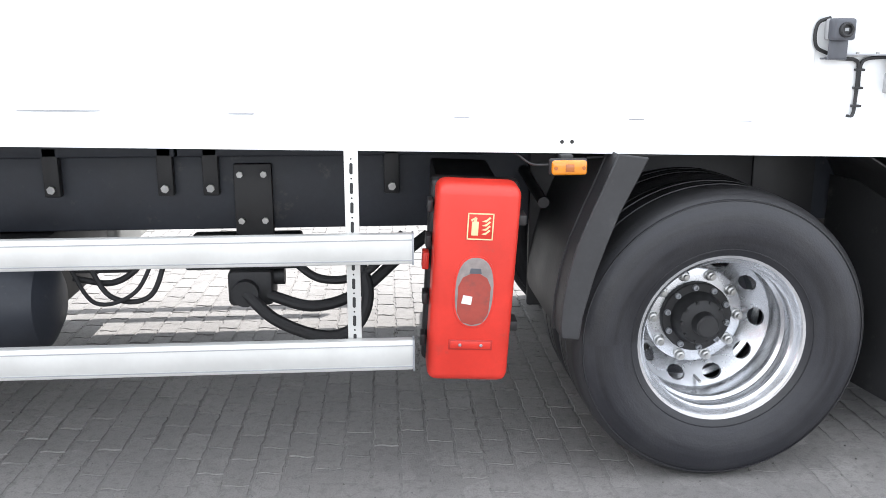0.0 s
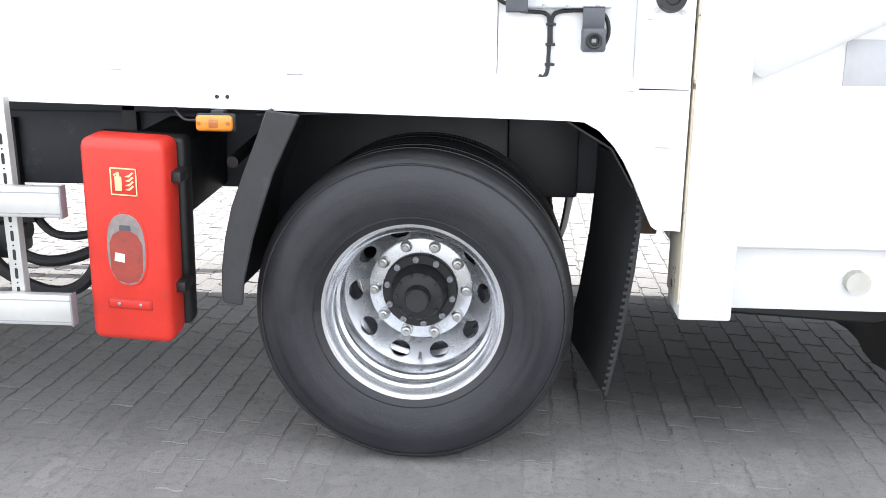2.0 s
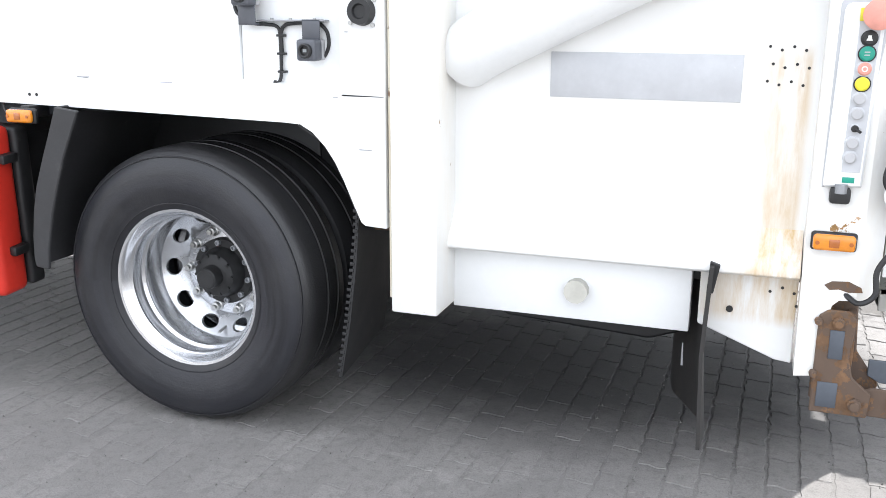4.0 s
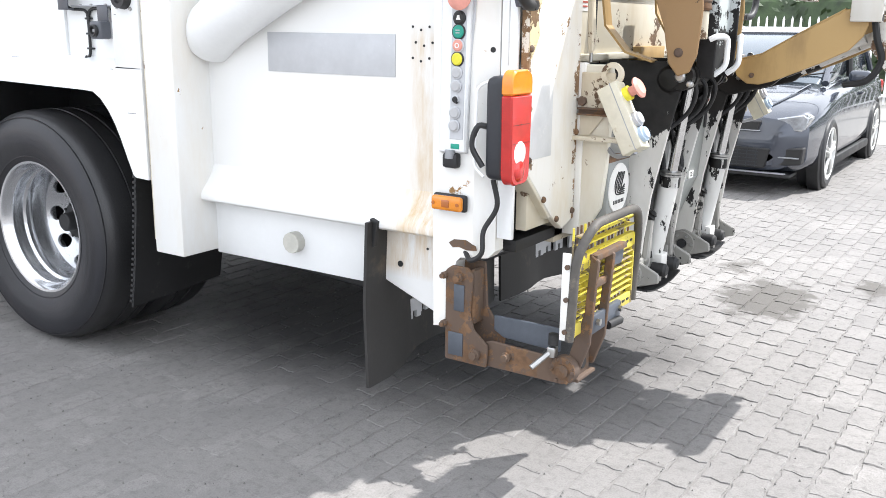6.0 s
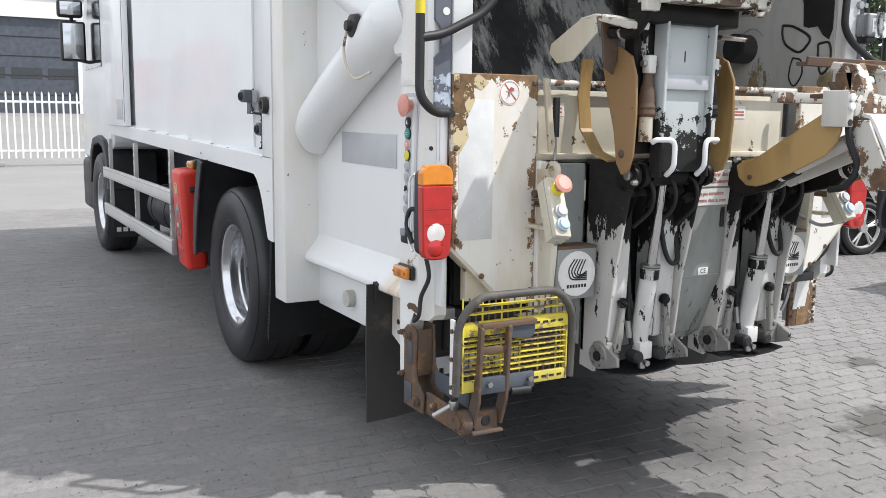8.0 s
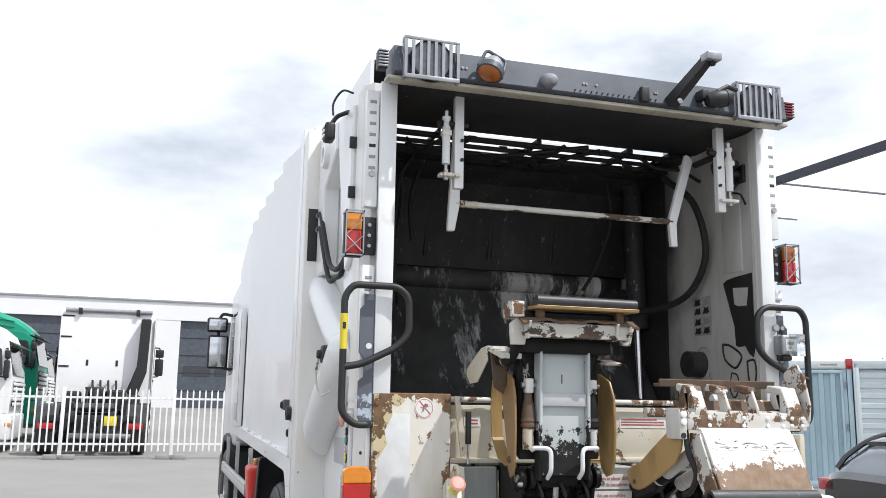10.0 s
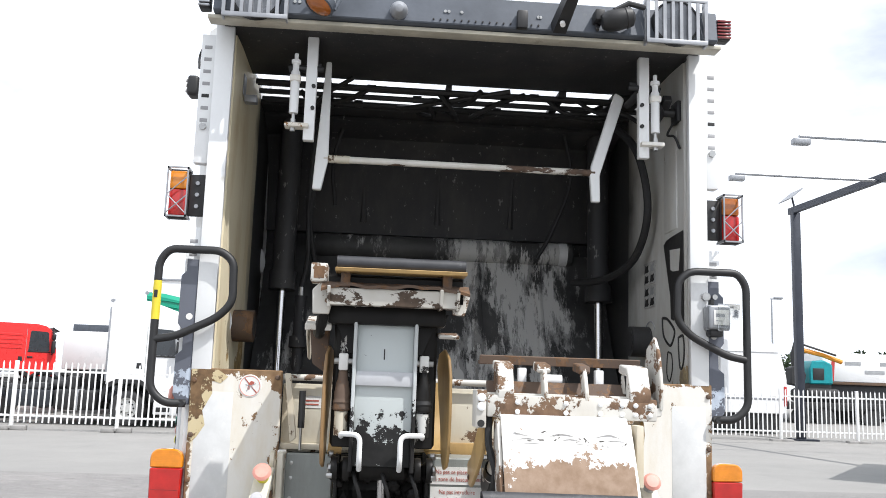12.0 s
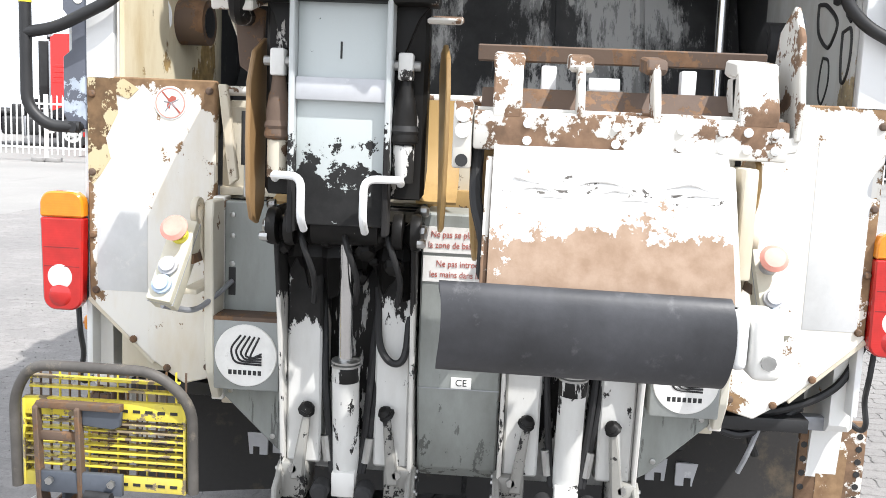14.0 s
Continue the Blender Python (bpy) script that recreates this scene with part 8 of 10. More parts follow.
part("shade_plate", box(B(), 2.36, 2.40, 0.05, 0.30, 0.80, 1.0, 0.004), CREAM, truck)
be = part("bumper_end", box(B(), 2.18, 2.20, 2.095, 2.292, 0.447, 0.715, 0.003), RUST_EDGE, truck, "perforated rusty corner plate with a white patch")
part("white_patch", prism(B(), [(2.150, 0.452), (2.205, 0.450), (2.235, 0.475), (2.240, 0.62), (2.225, 0.652), (2.160, 0.650), (2.146, 0.60), (2.152, 0.52)], "x", 2.1995, 2.2015, 0), PANEL_RUST, be)
for y, zs in ((2.108, (0.50, 0.545, 0.59, 0.635)), (2.272, (0.47, 0.51, 0.55, 0.59, 0.63, 0.67))):
    for z in zs:
        part("hole", cyl(B(), (2.1995, y, z), (2.202, y, z), 0.010, seg=8), INK, be)
for pts in ([(2.33, 2.20, 0.98), (2.36, 2.12, 0.86), (2.34, 1.98, 0.78), (2.30, 1.80, 0.74)], [(2.32, 2.0, 0.80), (2.30, 1.92, 0.70), (2.28, 1.94, 0.62)], [(2.33, 1.72, 0.76), (2.34, 1.85, 0.70), (2.32, 1.95, 0.72), (2.3, 2.05, 0.78)]):
    part("cable", tube(B(), spline(pts), 0.012, 8), BLACK, truck)
part("strap", tube(B(), spline([(2.33, 1.93, 0.72), (2.34, 1.90, 0.64), (2.33, 1.88, 0.58)]), 0.008, 6), GREY_MET, truck)

# folded foot step: rusty carrier, yellow grid in a black tube frame
step = part("foot_step", tube(B(), rounded([(2.655, -0.132, 0.53), (2.665, -0.132, 0.79), (2.69, -0.07, 0.882), (2.69, 0.27, 0.882), (2.665, 0.358, 0.79), (2.655, 0.358, 0.54)], 0.09), 0.0145, 14), STEP_TUBE, truck, "folded yellow grid foot step in a grey tube frame")
part("side_web", box(B(), 2.625, 2.652, -0.142, -0.132, 0.53, 0.80, 0.003), LABEL_WHITE, step)
for z in (0.56, 0.66, 0.76):
    part("bolt", cyl(B(), (2.645, -0.142, z), (2.645, -0.150, z), 0.008, seg=8), RUST, step)
for z0, z1 in ((0.735, 0.785), (0.535, 0.575)):
    part("tread_plate", box(B(), 2.642, 2.660, -0.108, 0.336, z0, z1, 0.002), YELLOW, step)
    for k in range(5):
        part("tread_hole", box(B(), 2.660, 2.6615, 0.16 + k * 0.034, 0.18 + k * 0.034, (z0 + z1) / 2 - 0.004, (z0 + z1) / 2 + 0.004, 0), INK, step)
for k in range(7):
    z = 0.595 + k * 0.0205
    part("tread_bar", box(B(), 2.632, 2.660, -0.108, 0.336, z, z + 0.0045, 0.001), YELLOW, step)
for z in (0.812, 0.838):
    part("tread_bar", box(B(), 2.64, 2.665, -0.09, 0.318, z, z + 0.006, 0.001), YELLOW, step)
for k in range(17):
    y = -0.100 + k * 0.0268
    part("cross_bar", box(B(), 2.635, 2.641, y, y + 0.004, 0.54, 0.868, 0), RUST if k % 3 else YELLOW, step)
for y in (-0.112, 0.332):
    part("edge_bar", box(B(), 2.625, 2.662, y, y + 0.007, 0.535, 0.78, 0.001), YELLOW, step)
CH = [(2.61, 0.40), (2.655, 0.40), (2.69, 0.50), (2.708, 0.77), (2.68, 0.785), (2.668, 0.60), (2.63, 0.48)]
carrier = part("step_carrier", prism(B(), CH, "y", -0.062, -0.048, 0.003), RUST, truck, "rusty folding step bracket")
part("carrier_cheek", prism(B(), CH, "y", 0.052, 0.066, 0.003), RUST, carrier)
part("carrier_web", box(B(), 2.672, 2.70, -0.055, 0.175, 0.766, 0.785, 0.003), RUST, carrier)
part("carrier_wing", prism(B(), [(0.066, 0.766), (0.175, 0.766), (0.172, 0.725), (0.15, 0.715), (0.066, 0.722)], "x", 2.676, 2.690, 0.003), BEAM, carrier)
part("carrier_web", box(B(), 2.675, 2.69, -0.05, 0.055, 0.675, 0.70, 0.003), RUST, carrier)
part("carrier_foot", box(B(), 2.625, 2.645, -0.047, 0.051, 0.375, 0.455, 0.005), RUST, carrier)
part("dimple", lathe(B(), [(0, 0.004), (0.018, 0.003), (0.020, 0.0)], (2.645, 0.0, 0.418), (1, 0, 0), 16), HUB, carrier)
part("foot_lip", box(B(), 2.60, 2.66, -0.062, 0.066, 0.372, 0.384, 0.003), RUST, carrier)
part("carrier_latch", box(B(), 2.672, 2.69, -0.05, 0.175, 0.530, 0.59, 0.004), BEAM, carrier)
part("latch_lever", cyl(B(), (2.69, 0.075, 0.53), (2.70, 0.15, 0.53), 0.014, seg=12), HUB, carrier)
for y in (-0.02, 0.15):
    part("bolt", cyl(B(), (2.695, y, 0.568), (2.706, y, 0.568), 0.011, seg=6), STEEL, carrier)
part("pivot", lathe(B(), [(0, 0.02), (0.022, 0.02), (0.022, 0.012), (0.042, 0.012), (0.045, 0.0), (0.045, -0.02)], (2.62, -0.085, 0.415), (0, -1, 0), 26), RUST, carrier)
for k in range(6):
    t = k * math.tau / 6
    part("bolt", cyl(B(), (2.62 + 0.033 * math.cos(t), -0.097, 0.415 + 0.038 * math.sin(t)), (2.62 + 0.038 * math.cos(t), -0.103, 0.415 + 0.038 * math.sin(t)), 0.006, seg=6), RUST, carrier)
part("bar", prism(B(), [(2.24, 0.405), (2.36, 0.455), (2.62, 0.445), (2.62, 0.365), (2.30, 0.365)], "y", -0.085, -0.073, 0.003), RUST, carrier)
part("bar_face", prism(B(), [(2.38, 0.46), (2.585, 0.452), (2.585, 0.53), (2.345, 0.53), (2.345, 0.48)], "y", -0.045, -0.035, 0.002), BEAM, carrier)
part("arm_plate", prism(B(), [(2.19, 0.67), (2.215, 0.69), (2.275, 0.69), (2.295, 0.665), (2.285, 0.54), (2.30, 0.485), (2.355, 0.44), (2.35, 0.365), (2.19, 0.365)], "y", -0.102, -0.09, 0.004), RUST, carrier)
part("arm_plate", prism(B(), [(2.19, 0.70), (2.30, 0.70), (2.31, 0.55), (2.38, 0.45), (2.36, 0.38), (2.19, 0.38)], "y", -0.03, -0.02, 0.004), RUST, carrier)
part("arm_web", box(B(), 2.275, 2.295, -0.09, -0.03, 0.50, 0.68, 0.003), RUST, carrier)
part("label", box(B(), 2.205, 2.262, -0.1055, -0.101, 0.385, 0.465, 0.002), BEAM, carrier)
part("label", box(B(), 2.225, 2.265, -0.1055, -0.101, 0.54, 0.63, 0.002), BEAM, carrier)
for x, z, r in ((2.245, 0.655, 0.017), (2.312, 0.405, 0.02), (2.42, 0.415, 0.017), (2.19, 0.655, 0.012), (2.19, 0.49, 0.012)):
    part("bolt", lathe(B(), [(r, 0), (r, 0.014), (r * 0.7, 0.016), (r * 0.7, 0.026), (0, 0.027)], (x, -0.101 if x != 2.42 else -0.085, z), (0, -1, 0), 8), RUST, carrier)
part("clamp_lever", cyl(B(), (2.585, -0.10, 0.475), (2.545, -0.16, 0.43), 0.009, seg=10), STEEL, carrier)
part("clamp_block", box(B(), 2.572, 2.60, -0.115, -0.085, 0.455, 0.49, 0.006), STEEL, carrier)
part("clamp_knob", cyl(B(), (2.588, -0.10, 0.495), (2.588, -0.10, 0.53), 0.016, seg=12), HUB, carrier)

# ---- the yard ----
def blob(bm, stations, n=14):
    """A skin over rounded cross-sections: rows of (y, half width, z low, z high, power)."""
    rings = []
    for y, hw, z0, z1, pw in stations:
        rg = []
        for k in range(n):
            a = math.tau * (k + 0.5) / n
            c, s_ = math.cos(a), math.sin(a)
            rg.append(bm.verts.new((math.copysign(abs(c) ** pw, c) * hw, y, (z0 + z1) / 2 + math.copysign(abs(s_) ** pw, s_) * (z1 - z0) / 2)))
        rings.append(rg)
    for a, b_ in zip(rings, rings[1:]):
        for k in range(n):
            bm.faces.new((a[k], a[(k + 1) % n], b_[(k + 1) % n], b_[k]))
    bm.faces.new(rings[0])
    bm.faces.new(rings[-1][::-1])
    bmesh.ops.recalc_face_normals(bm, faces=bm.faces)
    return bm


FENCE = plain("white_fence_paint", (0.78, 0.78, 0.77), 0.5, var=0.04, scale=2.0)
CONCRETE = plain("grey_concrete", (0.30, 0.29, 0.28), 0.9, var=0.15, scale=4.0)
HEADLAMP = plain("silvery_headlamp", (0.45, 0.47, 0.50), 0.12, 0.5, 0.3, 14.0, coat=1.0)
GLASS_CAR = plain("tinted_car_glass", (0.10, 0.125, 0.15), 0.05, 0.45, var=0.1, coat=1.0)

# palisade fence: one bay, copied along each run
bay = thing("fence_bay", "white steel palisade fence bay on concrete feet", "fence", group="fence bays")
for z in (0.42, 1.72):
    part("rail", box(B(), -0.02, 0.02, -3.0, 0.0, z - 0.03, z + 0.03, 0.004), FENCE, bay)
part("post", box(B(), -0.05, 0.05, -0.05, 0.05, 0.0, 2.0, 0.006), FENCE, bay)
pick = None
for k in range(16):
    y = -0.19 - k * 0.175
    if pick is None:
        pk = B()
        box(pk, 0.022, 0.040, -0.022, 0.022, 0.22, 1.93, 0)
        solid(pk, [(0.022, -0.022, 1.93), (0.040, -0.022, 1.93), (0.040, 0.022, 1.93), (0.022, 0.022, 1.93), (0.031, 0, 2.0)], [(0, 1, 4), (1, 2, 4), (2, 3, 4), (3, 0, 4)])
        pick = part("picket", pk, FENCE, bay)
        pick.location.y = y
    else:
        ob = new("picket", pick.data)
        ob.parent, ob.location = bay, (0, y, 0)
foot = B()
box(foot, -0.16, 0.16, -0.42, -0.02, 0.0, 0.13, 0.02)
box(foot, -0.16, 0.16, 0.02, 0.42, 0.0, 0.13, 0.02)
box(foot, -0.16, 0.16, -0.06, 0.06, 0.04, 0.12, 0.01)
part("foot", foot, CONCRETE, bay)
bay.matrix_basis = pose(-21.3, -0.62, -0.014)
for y in (-3.62, -6.62, -9.62, -12.62, -15.62, -18.62, 2.38, 5.38, 8.38):
    copy_thing(bay, pose(-21.3, y, -0.014))
for y in (16.2, 19.2, 22.2):
    copy_thing(bay, pose(-27.0, y, -0.014))
for x in (-12.0, -9.0, -6.0, -3.0, 0.0, 3.0, 6.0):
    copy_thing(bay, pose(x, 18.0, -0.25, 0, 0, 90))
for x in (-27.5, -24.5, -21.5):
    copy_thing(bay, pose(x, 22.6, -0.014, 0, 0, 90))


# tractor unit, front towards +y, wheels on z = 0
def tractor(label, cab_paint, roof_paint, at, roof="high", base=3.65, ribs=True, group="parked tractor units"):
    """roof: high (one smooth shell), low (flat) or deflector (low with a swept hood); base: the wheelbase."""
    t = thing("tractor_unit", label, "lorry", group=group)
    tops = {"high": [(2.06, 3.02), (1.92, 3.30), (1.60, 3.55), (1.15, 3.70), (0.55, 3.77), (0.12, 3.74), (0.0, 3.60)], "low": [(2.0, 2.95), (1.80, 3.10), (1.45, 3.17), (0.08, 3.17), (0.0, 3.08)]}
    shell = [(0.0, 1.20), (0.02, 1.24), (0.33, 1.36), (0.97, 1.36), (1.23, 1.24), (1.35, 1.05), (2.17, 1.05), (2.25, 1.5), (2.23, 2.08)] + tops.get(roof, tops["low"])
    cab = part("cab", prism(B(), shell, "x", -1.23, 1.23, 0.07), cab_paint, t)
    if roof == "deflector":
        r = B()
        sec = [(0.0, 1.18, 3.86), (0.5, 1.17, 3.84), (1.0, 1.14, 3.74), (1.4, 1.10, 3.60), (1.75, 1.03, 3.38), (1.95, 0.95, 3.20)]
        prev_ = None
        for y, hw_, z in sec:
            row_ = [r.verts.new(q) for q in ((-hw_, y, 3.05), (-hw_, y, z - 0.16), (-hw_ + 0.12, y, z - 0.03), (0, y, z), (hw_ - 0.12, y, z - 0.03), (hw_, y, z - 0.16), (hw_, y, 3.05))]
            if prev_:
                for k in range(6):
                    r.faces.new((prev_[k], prev_[k + 1], row_[k + 1], row_[k]))
            else:
                r.faces.new(row_)
            prev_ = row_
        r.faces.new(prev_[::-1])
        bmesh.ops.recalc_face_normals(r, faces=r.faces)
        hood = part("roof_deflector", r, roof_paint, t)
        for z in (3.30, 3.48):
            part("deflector_ridge", tube(B(), [(1.19, 0.02, z + 0.12), (1.175, 0.7, z + 0.08), (1.12, 1.45, z - 0.04)], 0.018, 6), roof_paint, hood)
    for sx in (-1, 1):
        part("side_window", prism(B(), rounded([(1.20, 2.10), (1.98, 2.10), (1.90, 2.86), (1.24, 2.90), (1.20, 2.10)], 0.08)[:-1], "x", sx * 1.225, sx * 1.242, 0.003), DARK_GLASS, cab)
        part("sill_strip", box(B(), sx * 1.235 - 0.012, sx * 1.235 + 0.012, 1.18, 2.02, 2.045, 2.095, 0.008), BLACK, cab)
        part("door_seam", box(B(), sx * 1.232 - 0.004, sx * 1.232 + 0.004, 1.10, 1.112, 1.36, 2.95, 0), INK_GREY, cab)
        part("door_handle", box(B(), sx * 1.24 - 0.02, sx * 1.24 + 0.02, 1.18, 1.38, 1.82, 1.88, 0.01), BLACK, cab)
        part("vent", prism(B(), [(0.85, 1.70), (1.02, 1.68), (0.99, 1.86), (0.86, 1.86)], "x", sx * 1.225, sx * 1.238, 0.002), BLACK, cab)
        part("mirror", box(B(), sx * 1.38 - 0.12, sx * 1.38 + 0.12, 2.02, 2.16, 2.02, 2.52, 0.04, 3), BLACK, t)
        part("mirror", box(B(), sx * 1.38 - 0.12, sx * 1.38 + 0.12, 2.02, 2.16, 2.56, 2.80, 0.04, 3), BLACK, t)
        part("mirror_arm", tube(B(), rounded([(sx * 1.2, 2.0, 2.85), (sx * 1.38, 2.08, 2.85), (sx * 1.38, 2.08, 2.0), (sx * 1.2, 2.05, 1.98)], 0.05), 0.02, 8), BLACK, t)
        part("wheel_arch", prism(B(), [(-0.07, 0.72), (0.07, 1.10), (0.33, 1.25), (0.97, 1.25), (1.23, 1.10), (1.37, 0.72), (1.45, 0.72), (1.33, 1.18), (1.0, 1.37), (0.30, 1.37), (-0.03, 1.18), (-0.15, 0.72)], "x", sx * 0.80, sx * 1.235, 0), BLACK, t)
        part("step", box(B(), min(sx * 0.9, sx * 1.23), max(sx * 0.9, sx * 1.23), 1.42, 2.1, 0.36, 1.06, 0.03), cab_paint, t)
        for z in (0.44, 0.74):
            part("step_tread", box(B(), min(sx * 0.95, sx * 1.24), max(sx * 0.95, sx * 1.24), 1.50, 1.92, z, z + 0.14, 0.02), BLACK, t)
        for yw in (0.65, 0.65 - base):
            wh = part("wheel", lathe(B(), [(0.28, 0.0), (0.3, 0.12), (0.45, 0.14), (0.5, 0.12), (0.52, 0.06), (0.52, -0.2), (0, -0.2)], (sx * 1.08, yw, 0.52), (sx, 0, 0), 28), TYRE, t)
            part("rim", lathe(B(), [(0, 0.10), (0.11, 0.10), (0.13, 0.04), (0.25, 0.03), (0.29, 0.11), (0.31, 0.125)], (sx * 1.08, yw, 0.52), (sx, 0, 0), 24), ALU, wh)
            for k in range(10):
                a = k * math.tau / 10
                part("hand_hole", cyl(B(), (sx * 1.105, yw + 0.19 * math.cos(a), 0.52 + 0.19 * math.sin(a)), (sx * 1.122, yw + 0.19 * math.cos(a), 0.52 + 0.19 * math.sin(a)), 0.028, seg=8), BLACK, wh)
        yr = 0.65 - base
        part("mudguard", prism(B(), [(yr + 0.66 * math.cos(a), 0.52 + 0.66 * math.sin(a)) for a in (k * math.pi / 12 for k in range(13))] + [(yr + 0.60 * math.cos(a), 0.52 + 0.60 * math.sin(a)) for a in (k * math.pi / 12 for k in range(12, -1, -1))], "x", sx * 0.74, sx * 1.24, 0), BLACK, t)
        part("rear_lamp", box(B(), min(sx * 0.78, sx * 1.15), max(sx * 0.78, sx * 1.15), yr - 0.77, yr - 0.71, 0.60, 0.74, 0.01), LENS_RED, t)
        part("chassis_rail", box(B(), min(sx * 0.38, sx * 0.48), max(sx * 0.38, sx * 0.48), yr - 0.72, 1.2, 0.75, 1.0, 0.01), CHASSIS, t)
        part("tank", box(B(), min(sx * 0.6, sx * 1.18), max(sx * 0.6, sx * 1.18), -1.5, -0.25, 0.42, 1.02, 0.10, 3), BLACK, t)
        part("tank_strap", box(B(), min(sx * 0.6, sx * 1.19), max(sx * 0.6, sx * 1.19), -0.82, -0.76, 0.41, 1.03, 0.02), GREY_MET, t)
        part("battery_box", box(B(), min(sx * 0.62, sx * 1.16), max(sx * 0.62, sx * 1.16), -2.0 - (base - 3.65), -1.55, 0.50, 0.98, 0.04), CHASSIS, t)
        if ribs:
            for k in range(4):
                part("cab_rib", prism(B(), [(0.06, 2.16 + k * 0.17), (0.98, 2.16 + k * 0.17), (0.94, 2.25 + k * 0.17), (0.10, 2.25 + k * 0.17)], "x", sx * 1.222, sx * 1.246, 0.010), cab_paint, cab)
    part("windscreen", prism(B(), [(2.225, 2.12), (2.252, 2.12), (2.085, 2.93), (2.058, 2.93)], "x", -1.12, 1.12, 0), DARK_GLASS, cab)
    part("sun_visor", prism(B(), [(2.04, 2.98), (2.30, 2.90), (2.31, 2.94), (2.05, 3.08)], "x", -1.1, 1.1, 0.01), BLACK, cab)
    part("grille", box(B(), -0.9, 0.9, 2.22, 2.27, 1.25, 1.95, 0.02), BLACK, cab)
    for k in range(5):
        part("grille_bar", box(B(), -1.05, 1.05, 2.265, 2.29, 1.27 + k * 0.14, 1.36 + k * 0.14, 0.012), LORRY_WHITE, cab)
    bp = part("bumper", box(B(), -1.24, 1.24, 1.9, 2.3, 0.32, 1.05, 0.06, 3), cab_paint, t)
    for sx in (-1, 1):
        part("headlamp", box(B(), min(sx * 0.75, sx * 1.15), max(sx * 0.75, sx * 1.15), 2.28, 2.315, 0.65, 0.88, 0.02), LENS_CLEAR, bp)
        part("indicator", box(B(), sx * 1.2 - 0.05, sx * 1.2 + 0.05, 2.15, 2.305, 0.7, 0.8, 0.01), LENS_AMBER, bp)
    for x in (-0.48, 0.28):
        part("vent", box(B(), x - 0.03, x + 0.03, -0.012, 0.004, 2.20, 2.36, 0.004), BLACK, cab)
    for z, w_ in ((3.52, 0.32), (2.95, 0.28), (2.15, 0.26)):
        if z < 3.1 or roof == "high":
            part("strip", box(B(), -1.2, -1.2 + w_, -0.012, 0.004, z, z + 0.045, 0.004), BLACK, cab)
    hi_ = 3.50 if roof == "high" else 3.02
    if base < 4:
        part("air_intake", prism(B(), [(1.12, hi_), (0.86, hi_), (0.82, 2.2), (0.58, 1.5), (0.84, 1.30), (1.08, 2.05)], "y", -0.36, -0.005, 0.03), BLACK, t)
    part("edge_strip", box(B(), 1.20, 1.225, -0.05, 0.02, 1.3, hi_, 0.004), GREY_MET, cab)
    top = {"high": 3.70, "low": 3.18}.get(roof, 3.80)
    part("roof_bar", cyl(B(), (-1.13, -0.02, top), (1.13, -0.02, top), 0.06), GREY_MET, t)
    for x in (-0.75, 0.75):
        part("bar_foot", box(B(), x - 0.05, x + 0.05, -0.1, 0.04, top - 0.11, top + 0.065, 0.01), BLACK, t)
    yr = 0.65 - base
    part("rear_frame", box(B(), -1.0, 1.0, yr - 0.75, yr - 0.65, 0.78, 0.92, 0.01), HUB, t)
    part("licence_plate", box(B(), 0.28, 0.56, yr - 0.78, yr - 0.75, 0.68, 0.90, 0.004), YELLOW_TAPE, t)
    for x0, x1, z1, y in ((-0.95, -0.5, 1.50, -0.6), (-0.45, 0.05, 1.62, -0.35), (0.1, 0.6, 1.55, -0.5), (0.65, 0.98, 1.42, -0.9)):
        part("chassis_unit", box(B(), x0, x1, y - 0.3, y, 0.95, z1, 0.06, 3), BLACK, t)
    for k in range(int((base - 1.6) / 0.5)):
        part("cross_member", box(B(), -0.40, 0.40, -0.9 - k * 0.5, -0.8 - k * 0.5, 0.80, 0.97, 0.01), BLACK, t)
    for k, (x0, x1, y, z1) in enumerate(((0.5, 0.9, -2.0, 1.20), (0.1, 0.4, -1.5, 1.16), (-0.85, -0.5, -1.7, 1.24), (0.5, 0.95, -2.7, 1.14), (0.55, 0.85, -1.45, 1.30))):
        if y > yr + 0.7:
            part("air_tank", cyl(B(), ((x0 + x1) / 2, y - 0.3, z1 - 0.16), ((x0 + x1) / 2, y + 0.3, z1 - 0.16), 0.15, seg=14), HUB if k % 2 else BLACK, t)
    part("fifth_wheel", prism(B(), [(yr - 0.35, 1.03), (yr + 0.55, 1.03), (yr + 0.50, 1.20), (yr - 0.05, 1.20), (yr - 0.40, 1.10)], "x", -0.45, 0.45, 0.03), HUB, t)
    part("deck", box(B(), -0.6, 0.6, -1.7, -0.3, 1.0, 1.05, 0.01), HUB, t)
    for k in range(4):
        x = -0.3 + 0.2 * k
        part("coiled_line", tube(B(), spline([(x, -0.05, 1.8), (x + 0.05, -0.5, 1.3), (x - 0.05, -0.9, 1.5), (x, -1.2, 1.1)]), 0.03, 6), RUBBER, t)
    t.matrix_basis = at
    return t


LORRY_WHITE = plain("lorry_white", (0.80, 0.80, 0.80), 0.3, var=0.03, scale=1.0, bump=0.02)
LORRY_RED = plain("lorry_red", (0.74, 0.03, 0.028), 0.3, var=0.06, scale=1.0, bump=0.02)
LORRY_GREEN = plain("lorry_green", (0.0, 0.28, 0.17), 0.35, var=0.06, scale=1.0, bump=0.02)
LORRY_BLUE = plain("lorry_blue", (0.02, 0.12, 0.50), 0.35, var=0.06, scale=1.0, bump=0.02)
tractor("white tractor unit seen from behind, chassis bare", LORRY_WHITE, LORRY_WHITE, pose(-27.6, -2.95, 0.0, 0, 0, 90) @ Matrix.Scale(1.29, 4), "high", 3.65, False)
